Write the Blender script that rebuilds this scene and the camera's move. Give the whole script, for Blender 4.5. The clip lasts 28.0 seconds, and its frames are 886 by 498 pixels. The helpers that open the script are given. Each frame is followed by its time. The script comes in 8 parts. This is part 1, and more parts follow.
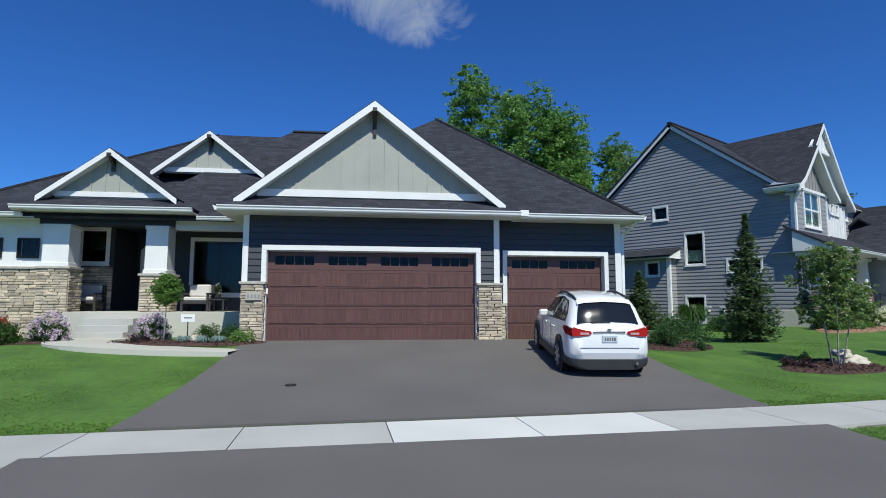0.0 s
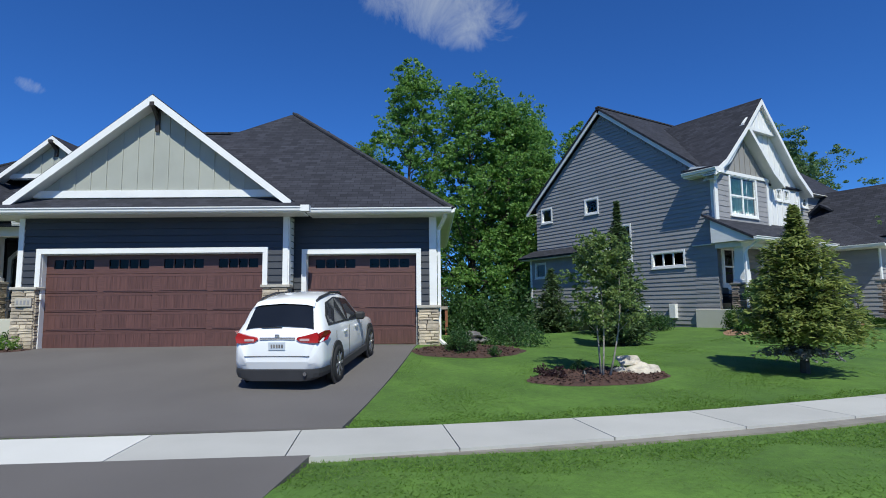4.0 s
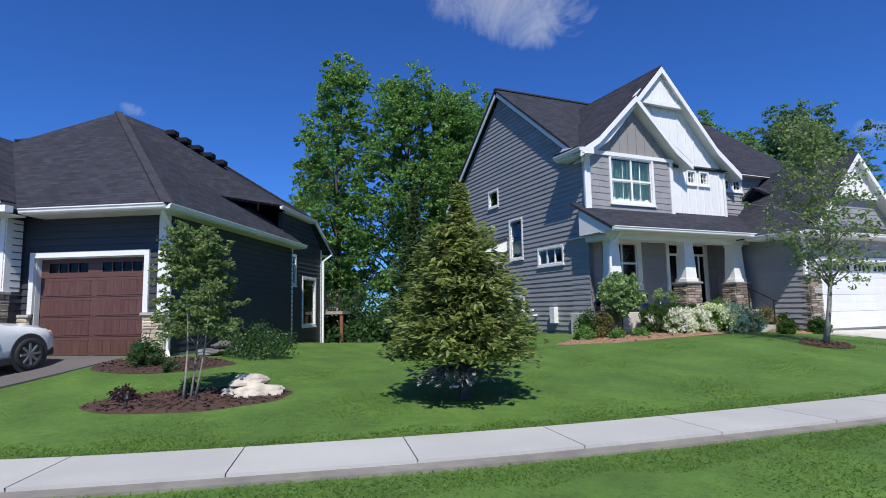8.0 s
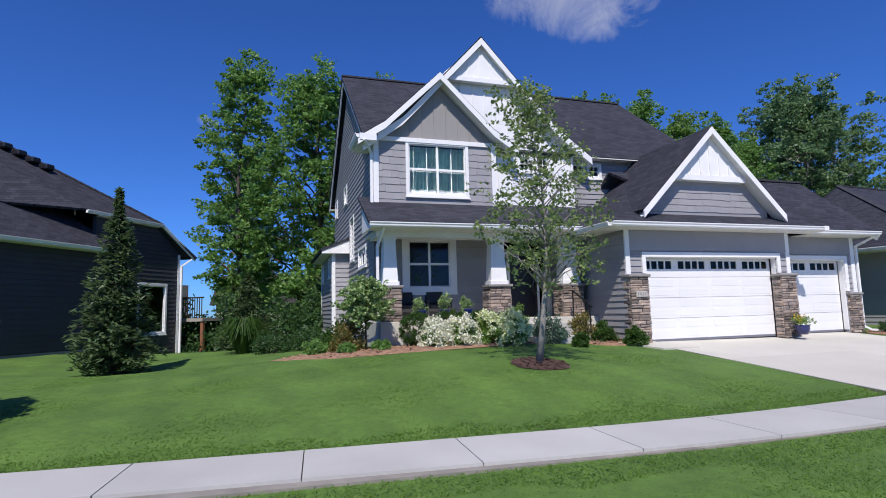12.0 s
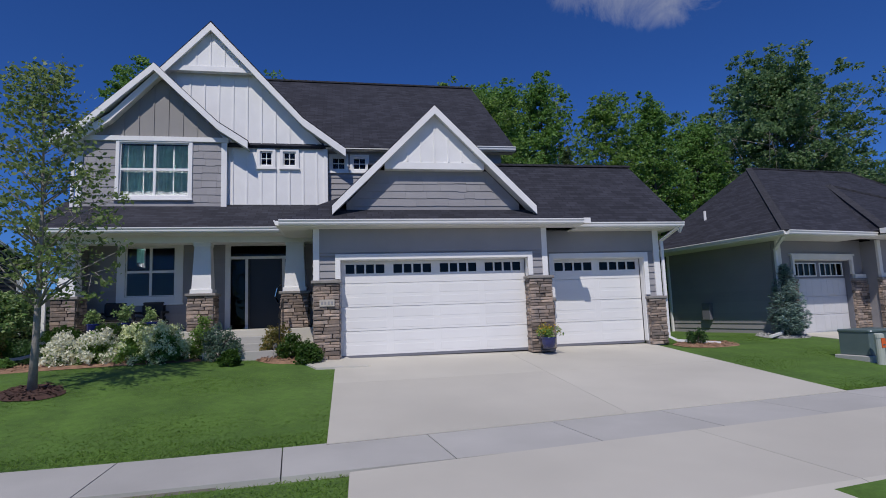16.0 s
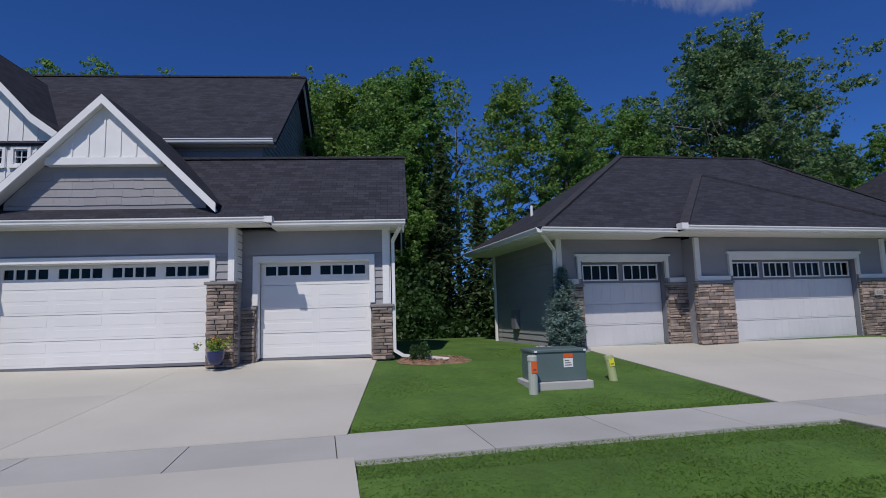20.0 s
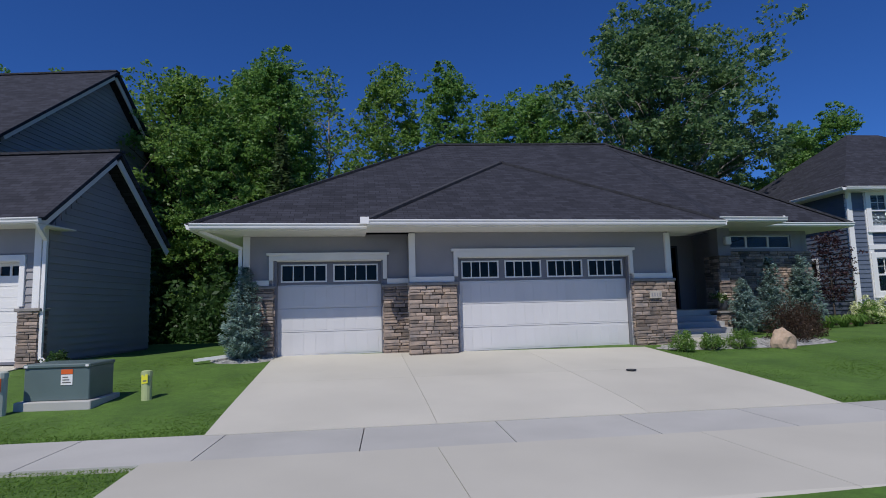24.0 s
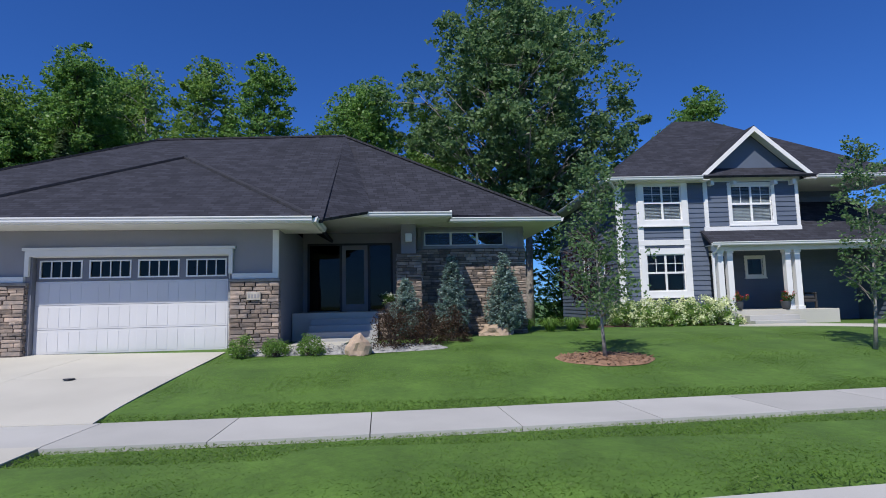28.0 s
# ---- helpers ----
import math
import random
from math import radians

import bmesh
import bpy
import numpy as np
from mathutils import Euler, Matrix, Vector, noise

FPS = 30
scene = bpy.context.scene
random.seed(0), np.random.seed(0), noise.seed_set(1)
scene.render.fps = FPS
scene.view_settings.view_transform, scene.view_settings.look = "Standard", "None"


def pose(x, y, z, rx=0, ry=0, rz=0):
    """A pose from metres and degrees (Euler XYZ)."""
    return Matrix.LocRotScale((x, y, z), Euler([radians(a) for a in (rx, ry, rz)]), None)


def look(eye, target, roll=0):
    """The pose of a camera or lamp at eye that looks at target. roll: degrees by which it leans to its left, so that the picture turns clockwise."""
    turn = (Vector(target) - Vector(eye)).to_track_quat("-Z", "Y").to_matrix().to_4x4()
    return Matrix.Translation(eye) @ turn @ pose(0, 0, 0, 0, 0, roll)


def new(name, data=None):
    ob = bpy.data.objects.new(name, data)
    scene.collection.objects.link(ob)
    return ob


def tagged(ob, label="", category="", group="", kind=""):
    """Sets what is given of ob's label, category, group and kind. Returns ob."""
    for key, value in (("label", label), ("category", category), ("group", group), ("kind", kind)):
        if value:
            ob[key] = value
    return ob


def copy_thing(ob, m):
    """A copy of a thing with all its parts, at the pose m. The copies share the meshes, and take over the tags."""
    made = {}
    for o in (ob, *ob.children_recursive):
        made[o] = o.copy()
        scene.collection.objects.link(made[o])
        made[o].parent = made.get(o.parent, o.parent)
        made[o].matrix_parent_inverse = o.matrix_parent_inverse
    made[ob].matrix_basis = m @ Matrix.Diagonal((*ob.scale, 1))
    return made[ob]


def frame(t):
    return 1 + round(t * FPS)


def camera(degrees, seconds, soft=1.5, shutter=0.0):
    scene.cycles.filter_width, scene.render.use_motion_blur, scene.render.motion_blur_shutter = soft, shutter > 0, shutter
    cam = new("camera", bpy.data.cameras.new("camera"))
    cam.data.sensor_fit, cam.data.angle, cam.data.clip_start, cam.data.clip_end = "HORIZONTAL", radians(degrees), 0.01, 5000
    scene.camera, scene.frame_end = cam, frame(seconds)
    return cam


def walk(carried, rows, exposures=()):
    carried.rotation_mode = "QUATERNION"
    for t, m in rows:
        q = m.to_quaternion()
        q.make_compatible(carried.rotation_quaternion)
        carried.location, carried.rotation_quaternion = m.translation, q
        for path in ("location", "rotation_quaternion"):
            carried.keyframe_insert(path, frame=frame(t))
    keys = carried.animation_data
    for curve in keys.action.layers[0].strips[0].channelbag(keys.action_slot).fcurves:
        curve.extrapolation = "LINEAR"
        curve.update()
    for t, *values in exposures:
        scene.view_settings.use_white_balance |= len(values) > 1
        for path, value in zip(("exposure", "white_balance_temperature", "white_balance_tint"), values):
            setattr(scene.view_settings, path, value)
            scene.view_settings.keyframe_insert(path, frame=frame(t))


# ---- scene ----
cam = camera(78.0, 28.0, soft=0.95)
# seconds, eye x, y, z, yaw, pitch, roll
PATH = [
    (0, 0.000, -0.000, 1.110, -0.000, 5.636, -0.116),
    (1, 1.590, 0.281, 1.125, 1.243, 5.587, 0.080),
    (2, 3.315, 0.635, 1.133, 2.694, 5.609, 0.199),
    (3, 5.212, 1.081, 1.108, 4.247, 5.791, 0.252),
    (4, 7.194, 1.681, 1.071, 6.011, 5.939, 0.630),
    (4.5, 8.204, 2.028, 1.045, 6.966, 6.022, 0.721),
    (6.5, 12.329, 3.652, 1.025, 11.090, 6.262, 0.991),
    (7, 13.346, 4.143, 1.006, 12.047, 6.307, 1.037),
    (8, 15.361, 5.148, 1.034, 13.805, 6.306, 1.075),
    (9, 17.386, 6.179, 1.052, 15.682, 6.277, 1.072),
    (10, 19.359, 7.399, 1.065, 17.304, 6.442, 1.175),
    (11, 21.352, 8.573, 1.075, 18.885, 6.491, 1.333),
    (11.5, 22.380, 9.168, 1.081, 19.687, 6.469, 1.385),
    (13.5, 26.514, 11.812, 1.090, 22.964, 6.556, 1.846),
    (14, 27.622, 12.545, 1.095, 23.999, 6.583, 1.918),
    (15, 29.783, 14.044, 1.092, 25.766, 6.615, 1.982),
    (16, 31.866, 15.620, 1.092, 27.420, 6.637, 2.018),
    (17, 33.785, 17.146, 1.095, 29.031, 6.605, 2.013),
    (18, 35.479, 18.644, 1.125, 30.227, 6.514, 1.904),
    (19, 37.204, 20.142, 1.124, 31.730, 6.504, 1.811),
    (20, 38.861, 21.669, 1.135, 33.088, 6.471, 1.699),
    (21, 40.582, 23.201, 1.154, 34.710, 6.283, 1.553),
    (21.5, 41.447, 24.023, 1.155, 35.454, 6.190, 1.524),
    (23.5, 44.788, 27.435, 1.138, 38.052, 6.093, 1.501),
    (24, 45.604, 28.346, 1.117, 38.534, 6.125, 1.503),
    (25, 47.366, 30.174, 1.100, 39.667, 5.972, 1.441),
    (26, 49.271, 32.213, 1.086, 40.961, 5.773, 1.334),
    (27, 51.363, 34.248, 1.046, 42.017, 5.721, 1.193),
    (28, 53.679, 36.447, 1.019, 42.550, 5.736, 1.282),
]
walk(cam, [(t, pose(x, y, z, 90 + pitch, roll, yaw)) for t, x, y, z, yaw, pitch, roll in PATH],
     [(0, 0.15, 6500, -1), (4.5, 0.2, 6500, 1), (8, 0.3, 6500, 8), (11, 0.28, 6500, 14), (14, -0.08, 6500, 14), (16, -0.44, 6500, 13), (20, -0.5, 6500, 12), (24, -0.33, 6500, 10), (27, -0.05, 6500, 10), (28, 0.08, 6500, 10)])

H1 = pose(-4.853, 14.836, 0, 0, 0, 7.10)
H2 = pose(23.308, 26.402, 0, 0, 0, 37.77)
H3 = pose(37.211, 39.368, 0, 0, 0, 48.22)

# ---- world, sun, sky ----
SUN_AZ, SUN_EL = 287.0, 52.0
world = bpy.data.worlds.new("sky")
scene.world = world
world.use_nodes = True
wn, wl = world.node_tree.nodes, world.node_tree.links
sky = wn.new("ShaderNodeTexSky")
sky.sky_type, sky.sun_disc = "NISHITA", False
sky.sun_elevation, sky.sun_rotation = radians(SUN_EL), radians(90 - SUN_AZ)
sky.air_density, sky.dust_density, sky.ozone_density = 0.9, 0.15, 4.0


def wmath(op, *ins):
    n = wn.new("ShaderNodeMath")
    n.operation = op
    for k, s in enumerate(ins):
        if isinstance(s, (int, float)):
            n.inputs[k].default_value = s
        else:
            wl.new(s, n.inputs[k])
    return n.outputs[0]


# thin clouds: soft noise, kept to a few far directions
wtex = wn.new("ShaderNodeTexCoord")
wcloud = None
for az, el, wide, stretch, dense in ((95.8, 30.3, 0.155, 1.7, 1.0), (64.5, 14.0, 0.05, 1.8, 0.75), (134.0, 18.5, 0.03, 2.2, 0.5)):
    ca, sa, ce, se = math.cos(radians(az)), math.sin(radians(az)), math.cos(radians(el)), math.sin(radians(el))
    dots = []
    for vec in ((-sa, ca, 0), (-ca * se, -sa * se, ce), (ca * ce, sa * ce, se)):
        d = wn.new("ShaderNodeVectorMath")
        d.operation = "DOT_PRODUCT"
        wl.new(wtex.outputs["Generated"], d.inputs[0])
        d.inputs[1].default_value = vec
        dots.append(d.outputs["Value"])
    # the first cloud trails down at one side
    across = wmath("SUBTRACT", dots[0], wmath("MULTIPLY", dots[1], 0.9))
    rr = wmath("ADD", wmath("POWER", wmath("DIVIDE", across, wide), 2.0), wmath("POWER", wmath("DIVIDE", dots[1], wide / stretch), 2.0))
    blob = wmath("MULTIPLY", wmath("MAXIMUM", wmath("SUBTRACT", 1.0, rr), 0.0), wmath("MULTIPLY", wmath("GREATER_THAN", dots[2], 0.0), dense))
    wcloud = blob if wcloud is None else wmath("MAXIMUM", wcloud, blob)
wnoise = wn.new("ShaderNodeTexNoise")
wnoise.inputs["Scale"].default_value, wnoise.inputs["Detail"].default_value, wnoise.inputs["Roughness"].default_value, wnoise.inputs["Distortion"].default_value = 9.0, 10.0, 0.7, 1.4
wl.new(wtex.outputs["Generated"], wnoise.inputs["Vector"])
wramp = wn.new("ShaderNodeMapRange")
wramp.inputs["From Min"].default_value, wramp.inputs["From Max"].default_value = 0.68, 1.3
wl.new(wmath("ADD", wnoise.outputs["Fac"], wmath("MULTIPLY", wcloud, 0.5)), wramp.inputs["Value"])
wmask = wmath("MULTIPLY", wmath("MULTIPLY", wramp.outputs["Result"], wmath("MINIMUM", wmath("MULTIPLY", wcloud, 3.0), 1.0)), 0.66)
whue = wn.new("ShaderNodeMix")
whue.data_type = "RGBA"
whue.blend_type = "MULTIPLY"
whue.inputs["Factor"].default_value = 1.0
whue.inputs["B"].default_value = (0.36, 0.76, 1.5, 1)
wl.new(sky.outputs[0], whue.inputs["A"])
wmix = wn.new("ShaderNodeMix")
wmix.data_type = "RGBA"
wl.new(wmask, wmix.inputs["Factor"])
wl.new(whue.outputs["Result"], wmix.inputs["A"])
wmix.inputs["B"].default_value = (8.0, 8.3, 8.8, 1)
wl.new(wmix.outputs["Result"], wn["Background"].inputs[0])
wn["Background"].inputs[1].default_value = 0.075

sun = new("sun", bpy.data.lights.new("sun", "SUN"))
sun.data.energy, sun.data.angle, sun.data.color = 4.2, radians(0.55), (1.0, 0.95, 0.88)
SUNWARD = Vector((math.cos(radians(SUN_EL)) * math.cos(radians(SUN_AZ)), math.cos(radians(SUN_EL)) * math.sin(radians(SUN_AZ)), math.sin(radians(SUN_EL))))
sun.matrix_world = look(SUNWARD * 60, (0, 0, 0))


# ---- materials ----
def mat(name, col, rough=0.6, var=0.12, scale=3.0, fine=0.06, bump=0.0, bscale=60.0, rnd=0.0, metal=0.0, spec=0.5, second=None, coat=0.0):
    """A painted or natural surface: two scales of variation, relief, and a shift from piece to piece."""
    m = bpy.data.materials.new(name)
    m.use_nodes = True
    n, l = m.node_tree.nodes, m.node_tree.links
    b = n["Principled BSDF"]
    b.inputs["Roughness"].default_value, b.inputs["Metallic"].default_value = rough, metal
    b.inputs["Specular IOR Level"].default_value = spec
    b.inputs["Coat Weight"].default_value = coat
    geo = n.new("ShaderNodeNewGeometry")
    big, small = n.new("ShaderNodeTexNoise"), n.new("ShaderNodeTexNoise")
    big.inputs["Scale"].default_value, big.inputs["Detail"].default_value = scale, 4
    small.inputs["Scale"].default_value, small.inputs["Detail"].default_value = bscale, 3
    l.new(geo.outputs["Position"], big.inputs["Vector"])
    l.new(geo.outputs["Position"], small.inputs["Vector"])
    mix = n.new("ShaderNodeMix")
    mix.data_type = "RGBA"
    lo = second if second else [c * (1 - var) for c in col]
    hi = [min(1, c * (1 + var)) for c in col]
    mix.inputs["A"].default_value, mix.inputs["B"].default_value = (*lo, 1), (*hi, 1)
    ramp = n.new("ShaderNodeMapRange")
    ramp.inputs["From Min"].default_value, ramp.inputs["From Max"].default_value = 0.3, 0.7
    l.new(big.outputs["Fac"], ramp.inputs["Value"])
    l.new(ramp.outputs["Result"], mix.inputs["Factor"])
    hsv = n.new("ShaderNodeHueSaturation")
    add = n.new("ShaderNodeMath")
    add.operation = "MULTIPLY_ADD"
    add.inputs[1].default_value, add.inputs[2].default_value = 2 * fine, 1 - fine
    l.new(small.outputs["Fac"], add.inputs[0])
    val = add.outputs[0]
    if rnd:
        info = n.new("ShaderNodeObjectInfo")
        r2 = n.new("ShaderNodeMath")
        r2.operation = "MULTIPLY_ADD"
        r2.inputs[1].default_value, r2.inputs[2].default_value = 2 * rnd, -rnd
        l.new(info.outputs["Random"], r2.inputs[0])
        s2 = n.new("ShaderNodeMath")
        l.new(val, s2.inputs[0])
        l.new(r2.outputs[0], s2.inputs[1])
        val = s2.outputs[0]
    l.new(val, hsv.inputs["Value"])
    l.new(mix.outputs["Result"], hsv.inputs["Color"])
    l.new(hsv.outputs["Color"], b.inputs["Base Color"])
    if bump:
        bp = n.new("ShaderNodeBump")
        bp.inputs["Strength"].default_value, bp.inputs["Distance"].default_value = bump, 0.01
        l.new(small.outputs["Fac"], bp.inputs["Height"])
        l.new(bp.outputs["Normal"], b.inputs["Normal"])
    return m


def shingle_mat(name, lo, hi):
    m = mat(name, hi, 0.9, bump=0.0, spec=0.25)
    n, l = m.node_tree.nodes, m.node_tree.links
    b = n["Principled BSDF"]
    uv = n.new("ShaderNodeUVMap")
    br = n.new("ShaderNodeTexBrick")
    br.inputs["Scale"].default_value, br.inputs["Brick Width"].default_value, br.inputs["Row Height"].default_value = 1.0, 0.3, 0.14
    br.inputs["Mortar Size"].default_value, br.inputs["Mortar Smooth"].default_value, br.inputs["Bias"].default_value = 0.008, 0.3, 0.0
    br.offset, br.squash = 0.37, 1.0
    br.inputs["Color1"].default_value, br.inputs["Color2"].default_value, br.inputs["Mortar"].default_value = (*lo, 1), (*hi, 1), (*[c * 0.5 for c in lo], 1)
    l.new(uv.outputs["UV"], br.inputs["Vector"])
    geo, nz = n.new("ShaderNodeNewGeometry"), n.new("ShaderNodeTexNoise")
    nz.inputs["Scale"].default_value, nz.inputs["Detail"].default_value = 2.2, 8
    l.new(geo.outputs["Position"], nz.inputs["Vector"])
    mx = n.new("ShaderNodeMix")
    mx.data_type, mx.blend_type = "RGBA", "OVERLAY"
    mx.inputs["Factor"].default_value = 0.25
    l.new(br.outputs["Color"], mx.inputs["A"])
    l.new(nz.outputs["Fac"], mx.inputs["B"])
    l.new(mx.outputs["Result"], b.inputs["Base Color"])
    bp = n.new("ShaderNodeBump")
    bp.inputs["Strength"].default_value, bp.inputs["Distance"].default_value = 0.6, 0.015
    l.new(br.outputs["Color"], bp.inputs["Height"])
    l.new(bp.outputs["Normal"], b.inputs["Normal"])
    return m


def leaf_mat(name, lo, hi, through_light=0.42, rough=0.5):
    m = bpy.data.materials.new(name)
    m.use_nodes = True
    n, l = m.node_tree.nodes, m.node_tree.links
    b = n["Principled BSDF"]
    geo = n.new("ShaderNodeNewGeometry")
    mix = n.new("ShaderNodeMix")
    mix.data_type = "RGBA"
    mix.inputs["A"].default_value, mix.inputs["B"].default_value = (*lo, 1), (*hi, 1)
    l.new(geo.outputs["Random Per Island"], mix.inputs["Factor"])
    l.new(mix.outputs["Result"], b.inputs["Base Color"])
    b.inputs["Roughness"].default_value = rough
    b.inputs["Specular IOR Level"].default_value = 0.45
    tr = n.new("ShaderNodeBsdfTranslucent")
    hs = n.new("ShaderNodeHueSaturation")
    hs.inputs["Hue"].default_value, hs.inputs["Value"].default_value = 0.49, 1.7
    l.new(mix.outputs["Result"], hs.inputs["Color"])
    l.new(hs.outputs["Color"], tr.inputs["Color"])
    sh = n.new("ShaderNodeMixShader")
    sh.inputs[0].default_value = through_light
    l.new(b.outputs[0], sh.inputs[1])
    l.new(tr.outputs[0], sh.inputs[2])
    l.new(sh.outputs[0], n["Material Output"].inputs[0])
    return m


def glass_mat(name, tint=(0.75, 0.8, 0.82)):
    m = bpy.data.materials.new(name)
    m.use_nodes = True
    b = m.node_tree.nodes["Principled BSDF"]
    b.inputs["Base Color"].default_value = (*tint, 1)
    b.inputs["Roughness"].default_value, b.inputs["Transmission Weight"].default_value, b.inputs["IOR"].default_value = 0.015, 1.0, 1.3
    return m


def wood_mat(name, lo, hi, upright=True):
    m = mat(name, hi, 0.5, rnd=0.07, second=lo)
    n, l = m.node_tree.nodes, m.node_tree.links
    geo = [k for k in n if k.bl_idname == "ShaderNodeNewGeometry"][0]
    mp = n.new("ShaderNodeMapping")
    mp.inputs["Scale"].default_value = (14, 14, 1.0) if upright else (2, 2, 40)
    l.new(geo.outputs["Position"], mp.inputs["Vector"])
    for k in n:
        if k.bl_idname == "ShaderNodeTexNoise":
            l.new(mp.outputs["Vector"], k.inputs["Vector"])
            k.inputs["Scale"].default_value = 2.0 if k.inputs["Scale"].default_value < 30 else 6.0
    return m


M_CHAR = mat("charcoal_siding_paint", (0.038, 0.042, 0.052), 0.55, 0.08, 1.5, 0.05, 0.15, 90, 0.05)
M_CHARBAND = mat("charcoal_frieze_paint", (0.022, 0.025, 0.034), 0.55, 0.08, 1.5, 0.05, 0.1, 90)
M_GREY = mat("grey_siding_paint", (0.29, 0.285, 0.295), 0.6, 0.06, 1.2, 0.04, 0.15, 90, 0.05)
M_GREYBB = mat("warm_grey_board", (0.27, 0.26, 0.25), 0.6, 0.06, 1.2, 0.04, 0.1, 90, 0.03)
M_TAUPE = mat("taupe_stucco", (0.27, 0.265, 0.28), 0.85, 0.06, 1.0, 0.07, 0.35, 220)
M_SAGE = mat("sage_gable_board", (0.36, 0.37, 0.33), 0.6, 0.06, 1.4, 0.04, 0.1, 80, 0.02)
M_BLUE = mat("slate_blue_siding", (0.105, 0.13, 0.18), 0.6, 0.07, 1.2, 0.04, 0.15, 90, 0.05)
M_WHITE = mat("white_trim_paint", (0.78, 0.78, 0.77), 0.45, 0.04, 2.0, 0.03, 0.05, 60)
M_SOFFIT = mat("pale_soffit", (0.7, 0.69, 0.65), 0.5, 0.04, 2.0, 0.03)
M_DOORW = mat("white_steel_door", (0.74, 0.74, 0.73), 0.4, 0.03, 1.0, 0.03, 0.1, 200, 0.02)
M_DOORG = mat("grey_steel_door", (0.6, 0.6, 0.61), 0.4, 0.03, 1.0, 0.03, 0.1, 200, 0.02)
M_DOORTOP = mat("dark_grey_door_rail", (0.16, 0.165, 0.19), 0.45, 0.04, 1.0, 0.03)
M_MAHOG = wood_mat("mahogany_door_panel", (0.078, 0.036, 0.031), (0.118, 0.054, 0.046))
M_MAHOG_H = wood_mat("mahogany_door_rail", (0.085, 0.04, 0.035), (0.122, 0.057, 0.049), False)
# also colours the panels that stand in for darkness inside the garages
M_BLACK = mat("black_metal_and_gloom", (0.012, 0.012, 0.014), 0.4, 0.1, 4, 0.05)
M_BRONZE = mat("dark_bracket_wood", (0.035, 0.028, 0.024), 0.5, 0.2, 6, 0.1)
M_ROOF = shingle_mat("charcoal_asphalt_shingle", (0.024, 0.0255, 0.034), (0.045, 0.047, 0.062))
M_RIDGE = mat("ridge_shingle", (0.034, 0.035, 0.043), 0.9, 0.3, 5, 0.2, 0.5, 120, 0.1)
M_STONE1 = mat("tan_ledge_stone", (0.46, 0.385, 0.285), 0.85, 0.25, 5, 0.2, 0.7, 45, 0.36, second=(0.36, 0.31, 0.25))
M_STONE2 = mat("brown_grey_ledge_stone", (0.27, 0.205, 0.16), 0.85, 0.3, 5, 0.3, 0.9, 45, 0.55, second=(0.17, 0.15, 0.14))
M_CAP = mat("stone_cap", (0.42, 0.39, 0.34), 0.8, 0.15, 6, 0.12, 0.4, 60, 0.06)
M_CAP2 = mat("grey_stone_cap", (0.24, 0.225, 0.21), 0.8, 0.15, 6, 0.12, 0.4, 60, 0.06)
M_MORTAR = mat("dark_mortar", (0.07, 0.06, 0.055), 0.95, 0.2, 8, 0.1, 0.3, 80)
M_CONC = mat("pale_concrete", (0.50, 0.482, 0.425), 0.85, 0.07, 0.5, 0.07, 0.25, 140, 0.035)
M_WALKC = mat("walk_concrete", (0.42, 0.415, 0.395), 0.9, 0.08, 0.8, 0.08, 0.3, 140, 0.07)
M_WALKN = mat("new_walk_concrete", (0.62, 0.615, 0.59), 0.85, 0.05, 0.8, 0.06, 0.3, 140, 0.03)
M_GROUT = mat("joint_dirt", (0.22, 0.205, 0.18), 0.95, 0.2, 3, 0.1)
M_ASPH = mat("driveway_asphalt", (0.125, 0.115, 0.112), 0.9, 0.08, 0.6, 0.16, 0.5, 260)
M_STREET = mat("street_asphalt", (0.11, 0.105, 0.105), 0.9, 0.1, 0.4, 0.16, 0.5, 240)
M_FOUND = mat("grey_foundation", (0.2, 0.2, 0.2), 0.9, 0.1, 1.0, 0.1, 0.3, 100)
M_MULCH = mat("bark_mulch", (0.068, 0.036, 0.028), 0.95, 0.35, 9, 0.5, 1.0, 70, 0.2)
M_MULCH2 = mat("red_bark_mulch", (0.27, 0.16, 0.1), 0.95, 0.35, 9, 0.5, 1.0, 70, 0.2)
M_GRAVEL = mat("grey_rock_mulch", (0.33, 0.33, 0.32), 0.9, 0.3, 12, 0.4, 0.9, 70, 0.2)
M_BARK = mat("grey_bark", (0.27, 0.25, 0.225), 0.9, 0.3, 7, 0.25, 0.8, 40)
M_BARKD = mat("dark_bark", (0.075, 0.06, 0.05), 0.9, 0.3, 7, 0.25, 0.8, 40)
M_GLASS = glass_mat("window_glass")
M_GLASSD = glass_mat("tinted_glass", (0.06, 0.07, 0.08))
M_GLASSD.node_tree.nodes["Principled BSDF"].inputs["Specular IOR Level"].default_value = 0.2
M_DARK = mat("dim_interior", (0.05, 0.05, 0.055), 0.9, 0.1, 1, 0.05)
M_CURTAIN = mat("aqua_curtain", (0.4, 0.66, 0.63), 0.9, 0.2, 5, 0.1)
M_BLIND = mat("grey_blind", (0.22, 0.25, 0.28), 0.7, 0.08, 3, 0.05, rnd=0.05)
M_ROCK = mat("pale_boulder", (0.5, 0.45, 0.38), 0.9, 0.25, 4, 0.2, 0.8, 30)
M_ROCK2 = mat("tan_boulder", (0.4, 0.3, 0.22), 0.9, 0.2, 4, 0.2, 0.6, 30)
L_TREE = leaf_mat("tree_leaf", (0.06, 0.15, 0.03), (0.19, 0.34, 0.085))
